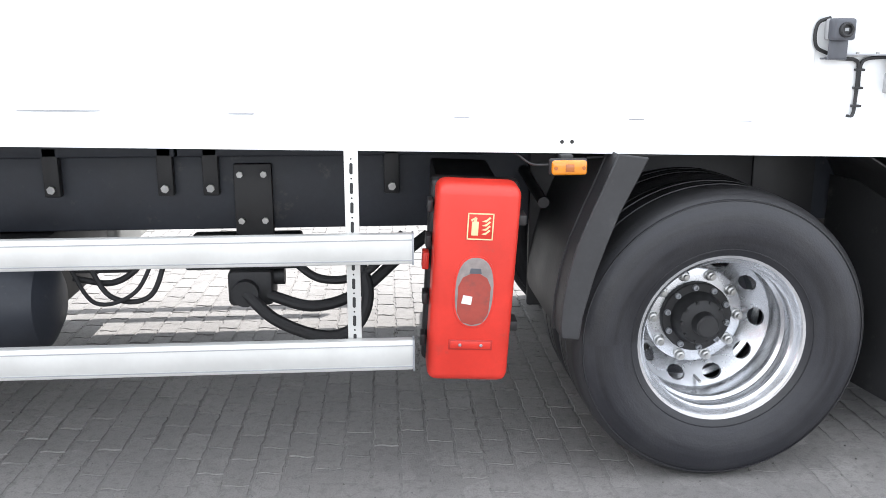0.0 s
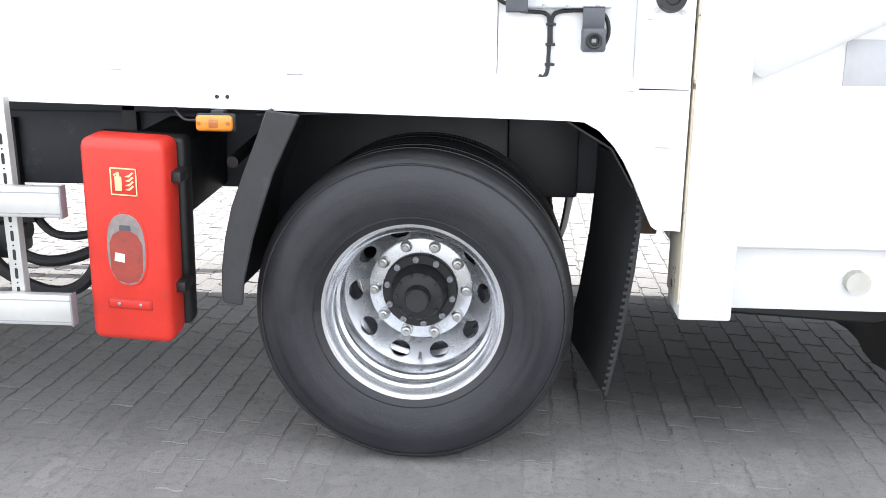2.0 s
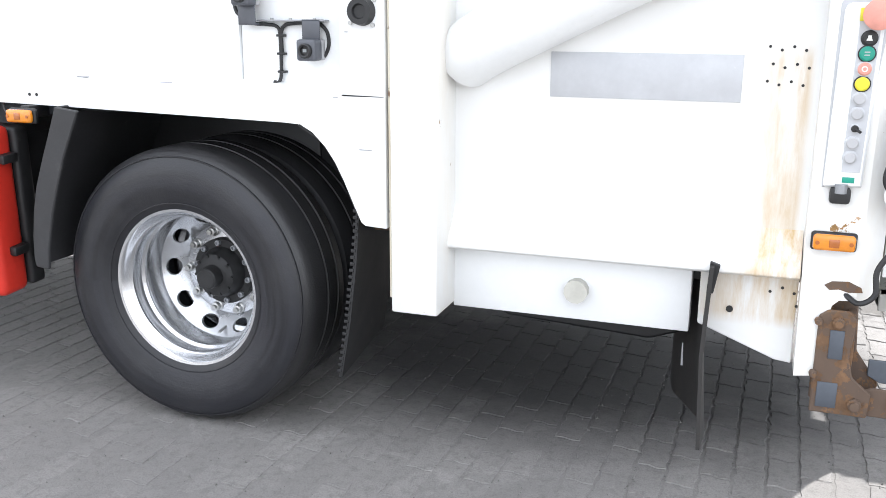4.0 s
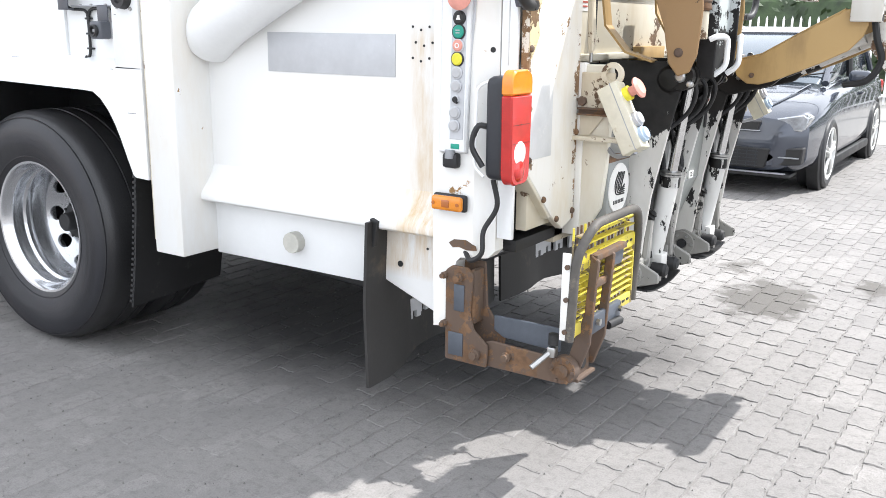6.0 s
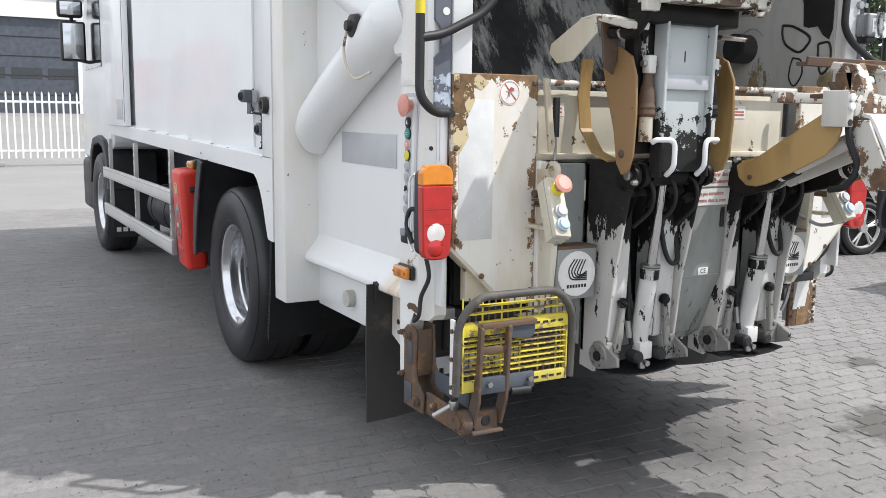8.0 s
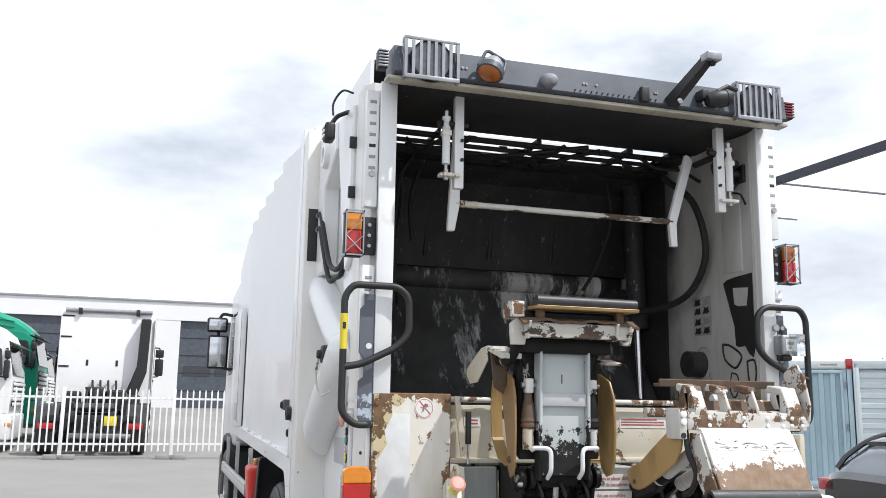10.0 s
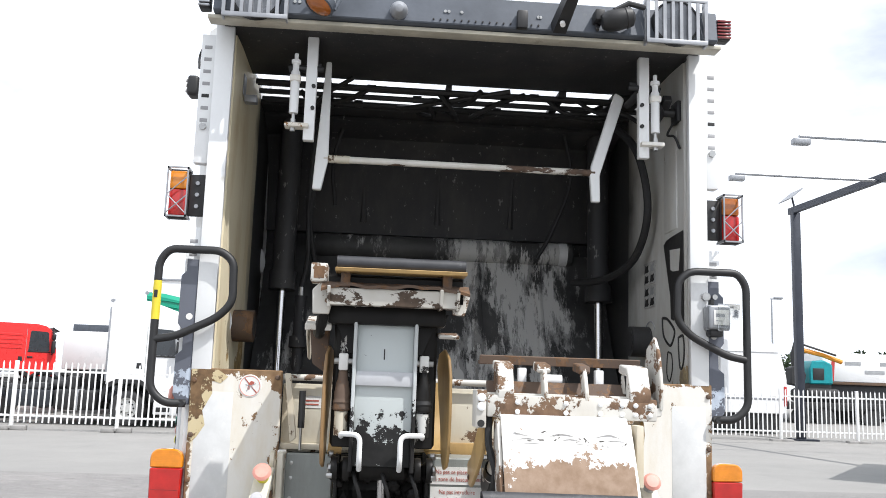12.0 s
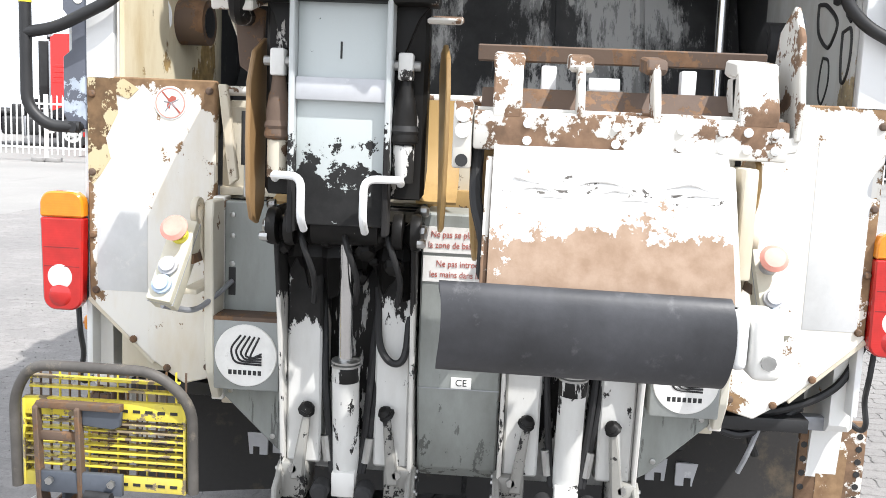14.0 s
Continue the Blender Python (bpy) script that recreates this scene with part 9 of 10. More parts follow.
tractor("white tractor unit with smooth rounded high roof and long bare chassis", LORRY_WHITE, LORRY_WHITE, pose(-26.05, -8.0, 0.0) @ Matrix.Scale(1.12, 4), "high", 4.49, False)
tractor("green tractor unit with swept green roof deflector", LORRY_GREEN, LORRY_GREEN, pose(-30.4, -7.95, 0.35) @ Matrix.Scale(1.18, 4), "deflector")
tractor("white tractor unit with blue roof deflector", LORRY_WHITE, LORRY_BLUE, pose(-35.6, -7.8, 0.5) @ Matrix.Scale(1.0, 4), "deflector")
tractor("red tractor unit with high roof and bare chassis", LORRY_RED, LORRY_RED, pose(-29.15, -16.5, 0.1, 0, 0, 26) @ Matrix.Scale(1.13, 4), "high")
tractor("red tractor unit with low roof and bare chassis", LORRY_RED, LORRY_RED, pose(-35.15, -15.95, 0.3, 0, 0, 26) @ Matrix.Scale(1.10, 4), "low")

# workshop hall
hall = thing("workshop_hall", "long white flat-roofed workshop hall with dark doors", "building", (-50, 8, 1.3))
HALL = plain("white_cladding", (0.78, 0.78, 0.78), 0.5, var=0.03, scale=0.3)
dl = [(-0.2, 5.4), (7.5, 13.0), (15.0, 20.5)]
walls = [(-6.7, -0.2), (5.4, 7.5), (13.0, 15.0), (20.5, 21.5), (-12.5, -12.0)]
for a, c in walls:
    part("wall", box(B(), -50.4, -50.0, a, c, 1.2, 6.5, 0), HALL, hall)
part("wall", box(B(), -50.4, -49.98, -12.5, 21.5, 6.5, 7.55, 0), HALL, hall)
part("parapet", box(B(), -50.5, -49.9, -12.6, 21.6, 7.55, 7.68, 0.01), GREY_MET, hall)
part("side_wall", box(B(), -75, -50.4, -12.5, -12.2, 1.2, 7.55, 0), HALL, hall)
part("side_wall", box(B(), -75, -50.4, 21.2, 21.5, 1.2, 7.55, 0), HALL, hall)
part("roof", box(B(), -75, -50.4, -12.2, 21.5, 7.3, 7.4, 0), GREY_MET, hall)
for a, c in dl + [(-12.0, -6.7)]:
    dr = part("door", box(B(), -50.3, -50.2, a, c, 1.25, 6.5, 0), BEAM, hall, "dark sectional door")
    for k in range(1, 5):
        part("door_seam", box(B(), -50.2, -50.18, a, c, 1.25 + k * 1.05, 1.29 + k * 1.05, 0), BLACK, dr)
    for k in range(3):
        part("door_window", box(B(), -50.2, -50.185, a + 0.3 + k * (c - a) / 3, a + (k + 1) * (c - a) / 3, 3.2, 3.8, 0), DARK_GLASS, dr)
shed = thing("low_hall", "low dark flat-roofed hall", "building", (-75, -22, 1.3))
part("wall", box(B(), -80, -75, -24, -14, 1.25, 5.2, 0), HALL, shed)
part("roof", box(B(), -81, -74, -25, -13, 5.2, 6.0, 0.02), BEAM, shed)
van_ = thing("box_trailer", "pale grey box trailer behind the fence", "trailer", (-40, -9, 0.8))
part("box_body", box(B(), -44, -39, -14.2, -8.0, 1.9, 3.75, 0.05), LORRY_WHITE, van_)
part("underframe", box(B(), -43.9, -39.1, -14.0, -8.2, 0.7, 1.9, 0.02), BLACK, van_)

# gantry: column, long beam, cross rods with lamps
gan = thing("gantry", "tall dark steel gantry with long beam and lamp rods", "gantry", (-27.6, 17.3, 0))
GAN = plain("dark_steel", (0.035, 0.04, 0.055), 0.45, 0.2, 0.15, 2.0)
part("column", box(B(), -27.64, -27.36, 17.08, 17.36, 0, 8.9, 0.01), GAN, gan)
part("base_plate", box(B(), -28.0, -27.2, 16.9, 17.8, -0.01, 0.12, 0.01), GAN, gan)
part("beam", box(B(), -27.8, 12.0, -0.08, 0.08, -0.13, 0.13, 0.01, 1, Matrix.Translation((0, 17.4, 9.0)) @ Matrix.Rotation(radians(3.0), 4, "Z") @ Matrix.Translation((0, 1.2, 0))), GAN, gan)
for x in (-22.0, -17.5):
    rod = part("lamp_rod", cyl(B(), (x, 12.5, 8.95), (x, 22.0, 8.95), 0.05, seg=10), GREY_MET, gan)
    part("lamp_head", box(B(), x - 0.12, x + 0.12, 12.3, 12.8, 8.7, 8.88, 0.03), GREY_MET, rod)
part("solar_panel", box(B(), -0.5, 0.5, -0.35, 0.35, -0.02, 0.02, 0.005, 1, Matrix.Translation((-27.6, 17.1, 9.6)) @ Matrix.Rotation(radians(40), 4, "X")), GREY_MET, gan)
part("panel_post", cyl(B(), (-27.6, 17.3, 8.9), (-27.6, 17.15, 9.55), 0.04, seg=8), GAN, gan)
for x, y, h, lab in ((-62.0, 32.0, 9.4, "grey street lamp on a slim pole"), (-60.0, -27.8, 11.4, "tall grey floodlight mast")):
    sl_ = thing("street_lamp", lab, "street lamp", (x, y, 1.3))
    part("pole", cyl(B(), (x, y, 1.3), (x, y, h), 0.10, 0.06, 10), GREY_MET, sl_)
    part("arm", box(B(), x - 0.05, x + 0.05, y - (0.7 if y < 0 else 0.1), y + 0.8, h - 0.08, h, 0), GREY_MET, sl_)
    for dy in ((0.5,) if y > 0 else (-0.5, 0.5)):
        part("lamp_head", box(B(), x - 0.15, x + 0.15, y + dy - 0.3, y + dy + 0.4, h - 0.02, h + 0.12, 0.03), GREY_MET, sl_)

# white box van, teal digger and trailer behind the far fence
bv = thing("box_van", "white high-roofed box van behind the fence", "van", (-30.5, 15.6, 0))
part("body", prism(B(), rounded([(13.0, 1.0), (17.62, 1.0), (17.66, 2.4), (17.40, 3.55), (17.0, 3.92), (13.4, 3.98), (13.0, 3.7), (13.0, 1.0)], 0.18)[:-1], "x", -31.7, -29.5, 0.06), LORRY_WHITE, bv)
part("roof_gutter", box(B(), -29.505, -29.488, 13.3, 17.3, 3.44, 3.47, 0), INK_GREY, bv)
part("side_moulding", box(B(), -29.505, -29.485, 13.1, 17.5, 1.55, 1.62, 0.005), GREY_MET, bv)
part("underbody", box(B(), -31.5, -29.6, 13.2, 17.5, 0.35, 1.02, 0.03), BLACK, bv)
part("tail_lamp", box(B(), -29.56, -29.48, 17.52, 17.64, 1.3, 2.1, 0.01), LENS_RED, bv)
for y in (14.2, 16.7):
    part("wheel", cyl(B(), (-29.75, y, 0.36), (-29.5, y, 0.36), 0.36, seg=24), TYRE, bv)
low = thing("low_loader", "dark low-loader trailer behind the fence", "trailer", (-36, 22, 0.4))
part("bed", box(B(), -37.2, -34.8, 20.0, 25.2, 1.15, 1.5, 0.03), BLACK, low)
for y in (20.9, 22.0, 24.3):
    part("wheel", cyl(B(), (-35.1, y, 0.80), (-34.8, y, 0.80), 0.45, seg=20), TYRE, low)
dg = thing("mini_digger", "teal digger with folded black and orange arm on a low loader", "digger", (-36, 22, 1.5))
TEAL, ORANGE = plain("teal_paint", (0.0, 0.25, 0.28), 0.4), plain("orange_paint", (0.75, 0.28, 0.02), 0.4)
part("body", prism(B(), [(21.6, 2.35), (22.75, 2.35), (22.75, 3.3), (22.3, 3.5), (21.75, 3.45), (21.6, 3.1)], "x", -36.7, -35.4, 0.06), TEAL, dg)
part("cover", box(B(), -35.42, -35.38, 21.75, 22.3, 2.55, 3.1, 0.01), BLACK, dg)
for x0 in (-37.0, -35.6):
    part("track", box(B(), x0, x0 + 0.5, 21.3, 23.0, 1.5, 2.15, 0.2, 3), RUBBER, dg)
part("undercarriage", box(B(), -36.6, -35.5, 21.6, 22.7, 1.8, 2.38, 0.03), BLACK, dg)
part("boom", tube(B(), [(-35.8, 23.4, 3.45), (-35.7, 22.4, 3.75), (-35.6, 21.4, 3.95), (-35.6, 20.95, 4.15)], 0.11, 8), ORANGE, dg, "orange boom")
part("arm_cylinder", tube(B(), [(-35.55, 23.0, 3.75), (-35.5, 21.2, 4.25)], 0.05, 8), BLACK, dg)
part("dipper", tube(B(), [(-35.5, 21.05, 4.35), (-35.5, 20.85, 3.7), (-35.5, 20.95, 2.7)], 0.15, 8), BLACK, dg)
part("bucket", prism(B(), [(20.55, 2.3), (21.2, 2.2), (21.35, 2.75), (21.1, 3.25), (20.6, 3.1)], "x", -35.8, -35.2, 0.05), BLACK, dg)
bt = thing("curtain_trailer", "white trailer with faded lettering bars", "trailer", (-38, 30, 0.5))
part("body", box(B(), -39, -36.4, 22.75, 28.1, 2.52, 3.92, 0.05), LORRY_WHITE, bt)
part("skirt", box(B(), -38.9, -36.42, 22.8, 28.05, 2.38, 2.52, 0.02), RUST, bt)
part("underframe", box(B(), -38.8, -36.6, 22.9, 28.0, 0.9, 2.38, 0.03), BLACK, bt)
part("red_stripe", prism(B(), [(23.1, 2.55), (23.3, 2.55), (23.4, 3.7), (23.25, 3.7)], "x", -36.4, -36.385, 0), LENS_RED, bt)
part("grey_panel", box(B(), -36.4, -36.37, 27.05, 27.75, 3.1, 3.75, 0.01), GREY_MET, bt)
for y0, y1, z in ((23.9, 24.7, 3.35), (24.9, 25.9, 2.95), (25.7, 26.7, 3.35)):
    part("lettering_bar", box(B(), -36.4, -36.38, y0, y1, z, z + 0.16, 0), INK_GREY, bt)
for y in (23.6, 24.5, 27.3):
    part("wheel", cyl(B(), (-36.7, y, 0.85), (-36.4, y, 0.85), 0.48, seg=20), TYRE, bt)
tl = thing("blue_trailer", "dark blue trailer with yellow lettering bar behind the fence", "trailer", (-38, 31, 0.5))
part("body", box(B(), -39, -36.6, 28.5, 33.0, 2.2, 4.05, 0.04), plain("blue_panel", (0.02, 0.07, 0.26), 0.4), tl)
for k in range(6):
    part("lettering_bar", box(B(), -36.6, -36.58, 28.7 + k * 0.36, 28.98 + k * 0.36, 2.95, 3.3, 0), YELLOW_TAPE, tl)
part("underframe", box(B(), -38.9, -36.7, 28.6, 32.9, 0.9, 2.2, 0.02), BLACK, tl)

# containers
CONT = plain("pale_blue_container", (0.42, 0.56, 0.62), 0.45, var=0.08, scale=1.2, dirt=(0.35, 0.42, 0.45), dirt_amt=0.2)
CONT2 = plain("pale_grey_container", (0.60, 0.66, 0.68), 0.45, var=0.05, scale=1.2)


def container(label, mt, at, horizontal=False):
    """Long side along x, end towards +x."""
    c = thing("container", label, "container", group="storage containers")
    for y in (-1.2, 1.2):
        pts = []
        for k in range(24):
            x = -5.9 + k * 0.25
            pts += [(x, y - 0.02 * math.copysign(1, y)), (x + 0.10, y - 0.02 * math.copysign(1, y)), (x + 0.125, y + 0.02 * math.copysign(1, y)), (x + 0.225, y + 0.02 * math.copysign(1, y))]
        part("side_wall", sheet(B(), pts, 0.15, 2.55, 0.01, "z"), mt, c)
    pts = []
    for k in range(8):
        y = -1.13 + k * 0.285
        pts += [(y, -0.03), (y + 0.12, -0.03), (y + 0.15, 0.03), (y + 0.26, 0.03)]
    w = B()
    if horizontal:
        hp_ = [(-0.06, 0.15)]
        for k in range(11):
            hp_ += [(0.0, 0.2 + k * 0.215), (0.03, 0.22 + k * 0.215), (0.03, 0.31 + k * 0.215), (0.0, 0.33 + k * 0.215)]
        prism(w, hp_ + [(-0.06, 2.55)], "y", -1.15, 1.15, 0)
    else:
        n0 = len(pts)
        vs = [(x, y, z) for z in (0.15, 2.55) for y, x in pts]
        solid(w, vs, [(k, k + 1, n0 + k + 1, n0 + k) for k in range(n0 - 1)])
        bmesh.ops.recalc_face_normals(w, faces=w.faces)
    part("end_wall", w, mt, c)
    for y in (-1.2, 1.2):
        for x in (-6.0, 0.0):
            part("corner_post", box(B(), x - 0.06, x + 0.06, y - 0.06, y + 0.06, 0.0, 2.7, 0.01), mt, c)
    part("top_frame", box(B(), -6.05, 0.06, -1.26, 1.26, 2.56, 2.74, 0.02), CONT2, c)
    if not horizontal:
        dr = part("door", box(B(), 0.035, 0.060, -0.28, 1.02, 2.46, 2.54, 0.008), mt, c)
        for y in (-0.28, 1.0):
            part("door_stile", box(B(), 0.032, 0.058, y - 0.03, y + 0.03, 0.15, 2.5, 0.006), mt, dr)
        for z in (0.5, 1.3, 2.2):
            part("hinge", cyl(B(), (0.07, 1.09, z - 0.08), (0.07, 1.09, z + 0.08), 0.022, seg=10), GREY_MET, dr)
        part("maker_strip", box(B(), 0.062, 0.066, 0.45, 1.0, 2.60, 2.70, 0), LABEL_WHITE, c)
        part("print", box(B(), 0.066, 0.069, 0.50, 0.92, 2.63, 2.67, 0), INK_GREY, c)
    part("floor_frame", box(B(), -6.05, 0.05, -1.25, 1.25, 0.0, 0.16, 0.02), mt, c)
    part("corner_casting", box(B(), -0.08, 0.08, 1.12, 1.30, 2.55, 2.78, 0.02), LENS_RED, c)
    c.matrix_basis = at
    return c


container("pale blue corrugated storage container with red corner", CONT, pose(-10.417, 12.556, -0.01, 0, 0, -36) @ Matrix.Diagonal((1, 0.82, 1, 1)))
container("pale grey ribbed storage container", CONT2, pose(-9.0, 14.39, -0.01, 0, 0, -36), True)

# parked cars: front towards -y
def car(label, paint, at):
    c = thing("car", label, "car", group="parked cars")
    b_ = B()
    blob(b_, [(-2.10, 0.60, 0.28, 0.62, 0.45), (-2.06, 0.74, 0.22, 0.70, 0.4), (-1.95, 0.84, 0.19, 0.76, 0.38), (-1.6, 0.895, 0.18, 0.84, 0.36), (-1.1, 0.90, 0.18, 0.92, 0.34), (-0.75, 0.90, 0.18, 0.955, 0.34),
              (0.2, 0.90, 0.18, 0.97, 0.34), (1.2, 0.895, 0.19, 0.99, 0.36), (1.75, 0.88, 0.22, 1.0, 0.38), (2.0, 0.82, 0.27, 0.98, 0.4), (2.1, 0.70, 0.32, 0.9, 0.45)], 28)
    body = part("body", b_, paint, c)
    g = B()
    blob(g, [(-0.95, 0.70, 0.90, 0.955, 0.5), (-0.55, 0.735, 0.85, 1.20, 0.42), (-0.15, 0.72, 0.85, 1.40, 0.40), (0.25, 0.70, 0.85, 1.465, 0.40), (0.9, 0.68, 0.85, 1.46, 0.40), (1.5, 0.66, 0.85, 1.38, 0.42), (1.85, 0.66, 0.85, 1.12, 0.45), (1.98, 0.66, 0.85, 0.98, 0.5)], 28)
    gh = part("glasshouse", g, GLASS_CAR, c, "tinted windows")
    rf = B()
    blob(rf, [(-0.12, 0.55, 1.36, 1.425, 0.5), (0.25, 0.60, 1.38, 1.482, 0.45), (0.9, 0.60, 1.38, 1.478, 0.45), (1.45, 0.58, 1.32, 1.412, 0.45), (1.6, 0.56, 1.30, 1.36, 0.5)], 24)
    part("roof", rf, paint, c)
    for sx in (-1, 1):
        for pts in ([(sx * 0.735, -0.93, 0.95), (sx * 0.70, -0.5, 1.23), (sx * 0.63, -0.12, 1.42)], [(sx * 0.64, -0.12, 1.42), (sx * 0.655, 0.5, 1.475), (sx * 0.64, 1.3, 1.43), (sx * 0.66, 1.75, 1.2), (sx * 0.70, 1.92, 1.0)], [(sx * 0.735, 0.35, 0.97), (sx * 0.70, 0.35, 1.25), (sx * 0.645, 0.38, 1.46)]):
            part("pillar", tube(B(), spline(pts, 5), 0.035, 8), paint if pts[0][1] != 0.35 else BLACK, gh)
        part("mirror", box(B(), sx * 0.98 - 0.1, sx * 0.98 + 0.1, -0.62, -0.45, 0.95, 1.07, 0.04, 3), paint, c)
        part("sill", box(B(), sx * 0.87 - 0.035, sx * 0.87 + 0.035, -1.0, 1.0, 0.17, 0.26, 0.02), BLACK, c)
        part("door_handle", box(B(), sx * 0.905 - 0.012, sx * 0.905 + 0.012, 0.12, 0.28, 0.80, 0.83, 0.006), paint, c)
        for yw in (-1.28, 1.35):
            part("arch", lathe(B(), [(0.345, 0.0), (0.36, 0.012), (0.385, 0.0), (0.385, -0.1)], (sx * 0.885, yw, 0.33), (sx, 0, 0), 32), BLACK, c)
            wh = part("wheel", lathe(B(), [(0.0, -0.01), (0.235, -0.01), (0.24, 0.02), (0.25, 0.028), (0.29, 0.035), (0.318, 0.022), (0.326, 0.0), (0.326, -0.2), (0, -0.2)], (sx * 0.885, yw, 0.326), (sx, 0, 0), 40), TYRE, c)
            part("rim_edge", lathe(B(), [(0.222, 0.0), (0.235, 0.03), (0.246, 0.03), (0.25, 0.02)], (sx * 0.885, yw, 0.326), (sx, 0, 0), 40), ALU, wh)
            for k in range(5):
                a = k * math.tau / 5 + 0.3
                for o in (-0.13, 0.13):
                    p = (sx * 0.905, yw + 0.05 * math.cos(a), 0.326 + 0.05 * math.sin(a))
                    q = (sx * 0.905, yw + 0.225 * math.cos(a + o), 0.326 + 0.225 * math.sin(a + o))
                    part("spoke", cyl(B(), p, q, 0.016, 0.012, 6), ALU, wh)
            part("hub_cap", cyl(B(), (sx * 0.88, yw, 0.326), (sx * 0.918, yw, 0.326), 0.055, seg=16), ALU, wh)
        hl = part("headlamp", prism(B(), [(sx * 0.43, 0.66), (sx * 0.80, 0.735), (sx * 0.85, 0.70), (sx * 0.82, 0.60), (sx * 0.60, 0.575), (sx * 0.45, 0.59)], "y", -2.06, -1.80, 0.01), HEADLAMP, c, "headlamp under clear glass")
        part("reflector", lathe(B(), [(0, 0.0), (0.045, 0.004), (0.05, 0.012)], (sx * 0.68, -2.049, 0.635), (0, -1, 0), 16), LENS_CLEAR, hl)
        part("lamp_strip", box(B(), min(sx * 0.46, sx * 0.80), max(sx * 0.46, sx * 0.80), -2.055, -2.04, 0.592, 0.602, 0.003), LENS_CLEAR, hl)
        vt = part("side_vent", prism(B(), [(sx * 0.50, 0.42), (sx * 0.83, 0.45), (sx * 0.82, 0.30), (sx * 0.56, 0.27)], "y", -2.075, -1.9, 0.01), BLACK, c)
        part("vent_trim", box(B(), min(sx * 0.54, sx * 0.80), max(sx * 0.54, sx * 0.80), -2.09, -2.07, 0.35, 0.362, 0.003), GREY_MET, vt)
        part("vent_blade", prism(B(), [(sx * 0.50, 0.43), (sx * 0.60, 0.36), (sx * 0.58, 0.28), (sx * 0.52, 0.27)], "y", -2.10, -2.05, 0.008), paint, vt)
        part("tail_lamp", box(B(), min(sx * 0.5, sx * 0.85), max(sx * 0.5, sx * 0.85), 1.95, 2.1, 0.72, 0.88, 0.03), LENS_RED, c)
    gr = part("grille", prism(B(), [(-0.46, 0.668), (0.46, 0.668), (0.44, 0.575), (-0.44, 0.575)], "y", -2.135, -1.9, 0.01), BLACK, c)
    part("grille_trim", box(B(), -0.46, 0.46, -2.145, -2.12, 0.578, 0.588, 0.003), GREY_MET, gr)
    part("emblem", lathe(B(), [(0.0, 0.002), (0.048, 0.002), (0.052, 0.010), (0.066, 0.010), (0.070, 0.0)], (0, -2.138, 0.632), (0, -1, 0), 28), ALU, gr, "round chrome emblem")
    lo = part("lower_grille", prism(B(), [(-0.56, 0.43), (0.56, 0.43), (0.52, 0.25), (-0.52, 0.25)], "y", -2.125, -1.9, 0.01), BLACK, c)
    for k in range(5):
        part("mesh_bar", box(B(), -0.46, 0.46, -2.132, -2.12, 0.268 + k * 0.032, 0.275 + k * 0.032, 0), CHASSIS, lo)
    for k in range(12):
        part("mesh_bar", box(B(), -0.44 + k * 0.08, -0.434 + k * 0.08, -2.131, -2.12, 0.26, 0.42, 0), CHASSIS, lo)
    part("splitter", box(B(), -0.74, 0.74, -2.09, -1.8, 0.175, 0.205, 0.01), BLACK, c)
    part("splitter_trim", box(B(), -0.70, 0.70, -2.11, -2.07, 0.205, 0.218, 0.003), GREY_MET, c)
    pl = part("number_plate", box(B(), -0.26, 0.26, -2.152, -2.12, 0.45, 0.56, 0.006), YELLOW_TAPE, c, "yellow number plate")
    part("plate_band", box(B(), -0.258, -0.222, -2.154, -2.15, 0.455, 0.555, 0), plain("plate_blue", (0.01, 0.05, 0.35), 0.4), pl)
    for k in range(6):
        part("plate_bar", box(B(), -0.19 + k * 0.07, -0.145 + k * 0.07, -2.1545, -2.15, 0.478, 0.532, 0), INK, pl)
    for pts in ([(-0.45, -1.95, 0.77), (-0.56, -1.5, 0.862), (-0.62, -1.0, 0.94)], [(0.45, -1.95, 0.77), (0.56, -1.5, 0.862), (0.62, -1.0, 0.94)]):
        part("bonnet_crease", tube(B(), spline(pts, 6), 0.010, 6), paint, body)
    for x in (-0.25, 0.3):
        part("wiper", cyl(B(), (x, -0.90, 0.985), (x + 0.5, -0.80, 1.06), 0.008, seg=6), BLACK, gh)
    c.matrix_basis = at
    return c


CAR_GREY = plain("graphite_car_paint", (0.060, 0.068, 0.088), 0.14, 0.45, 0.05, 2.0, bump=0.01, coat=0.8)
CAR_BLACK = plain("black_car_paint", (0.012, 0.013, 0.016), 0.18, 0.2, 0.05, 2.0, bump=0.01, coat=0.8)
car("graphite grey hatchback parked facing the truck", CAR_GREY, pose(1.25, 7.83, 0.0))
car("glossy black car parked behind the truck", CAR_BLACK, pose(-1.95, 8.8, 0.0, 0, 0, 174) @ Matrix.Diagonal((1, 1, 0.93, 1)))

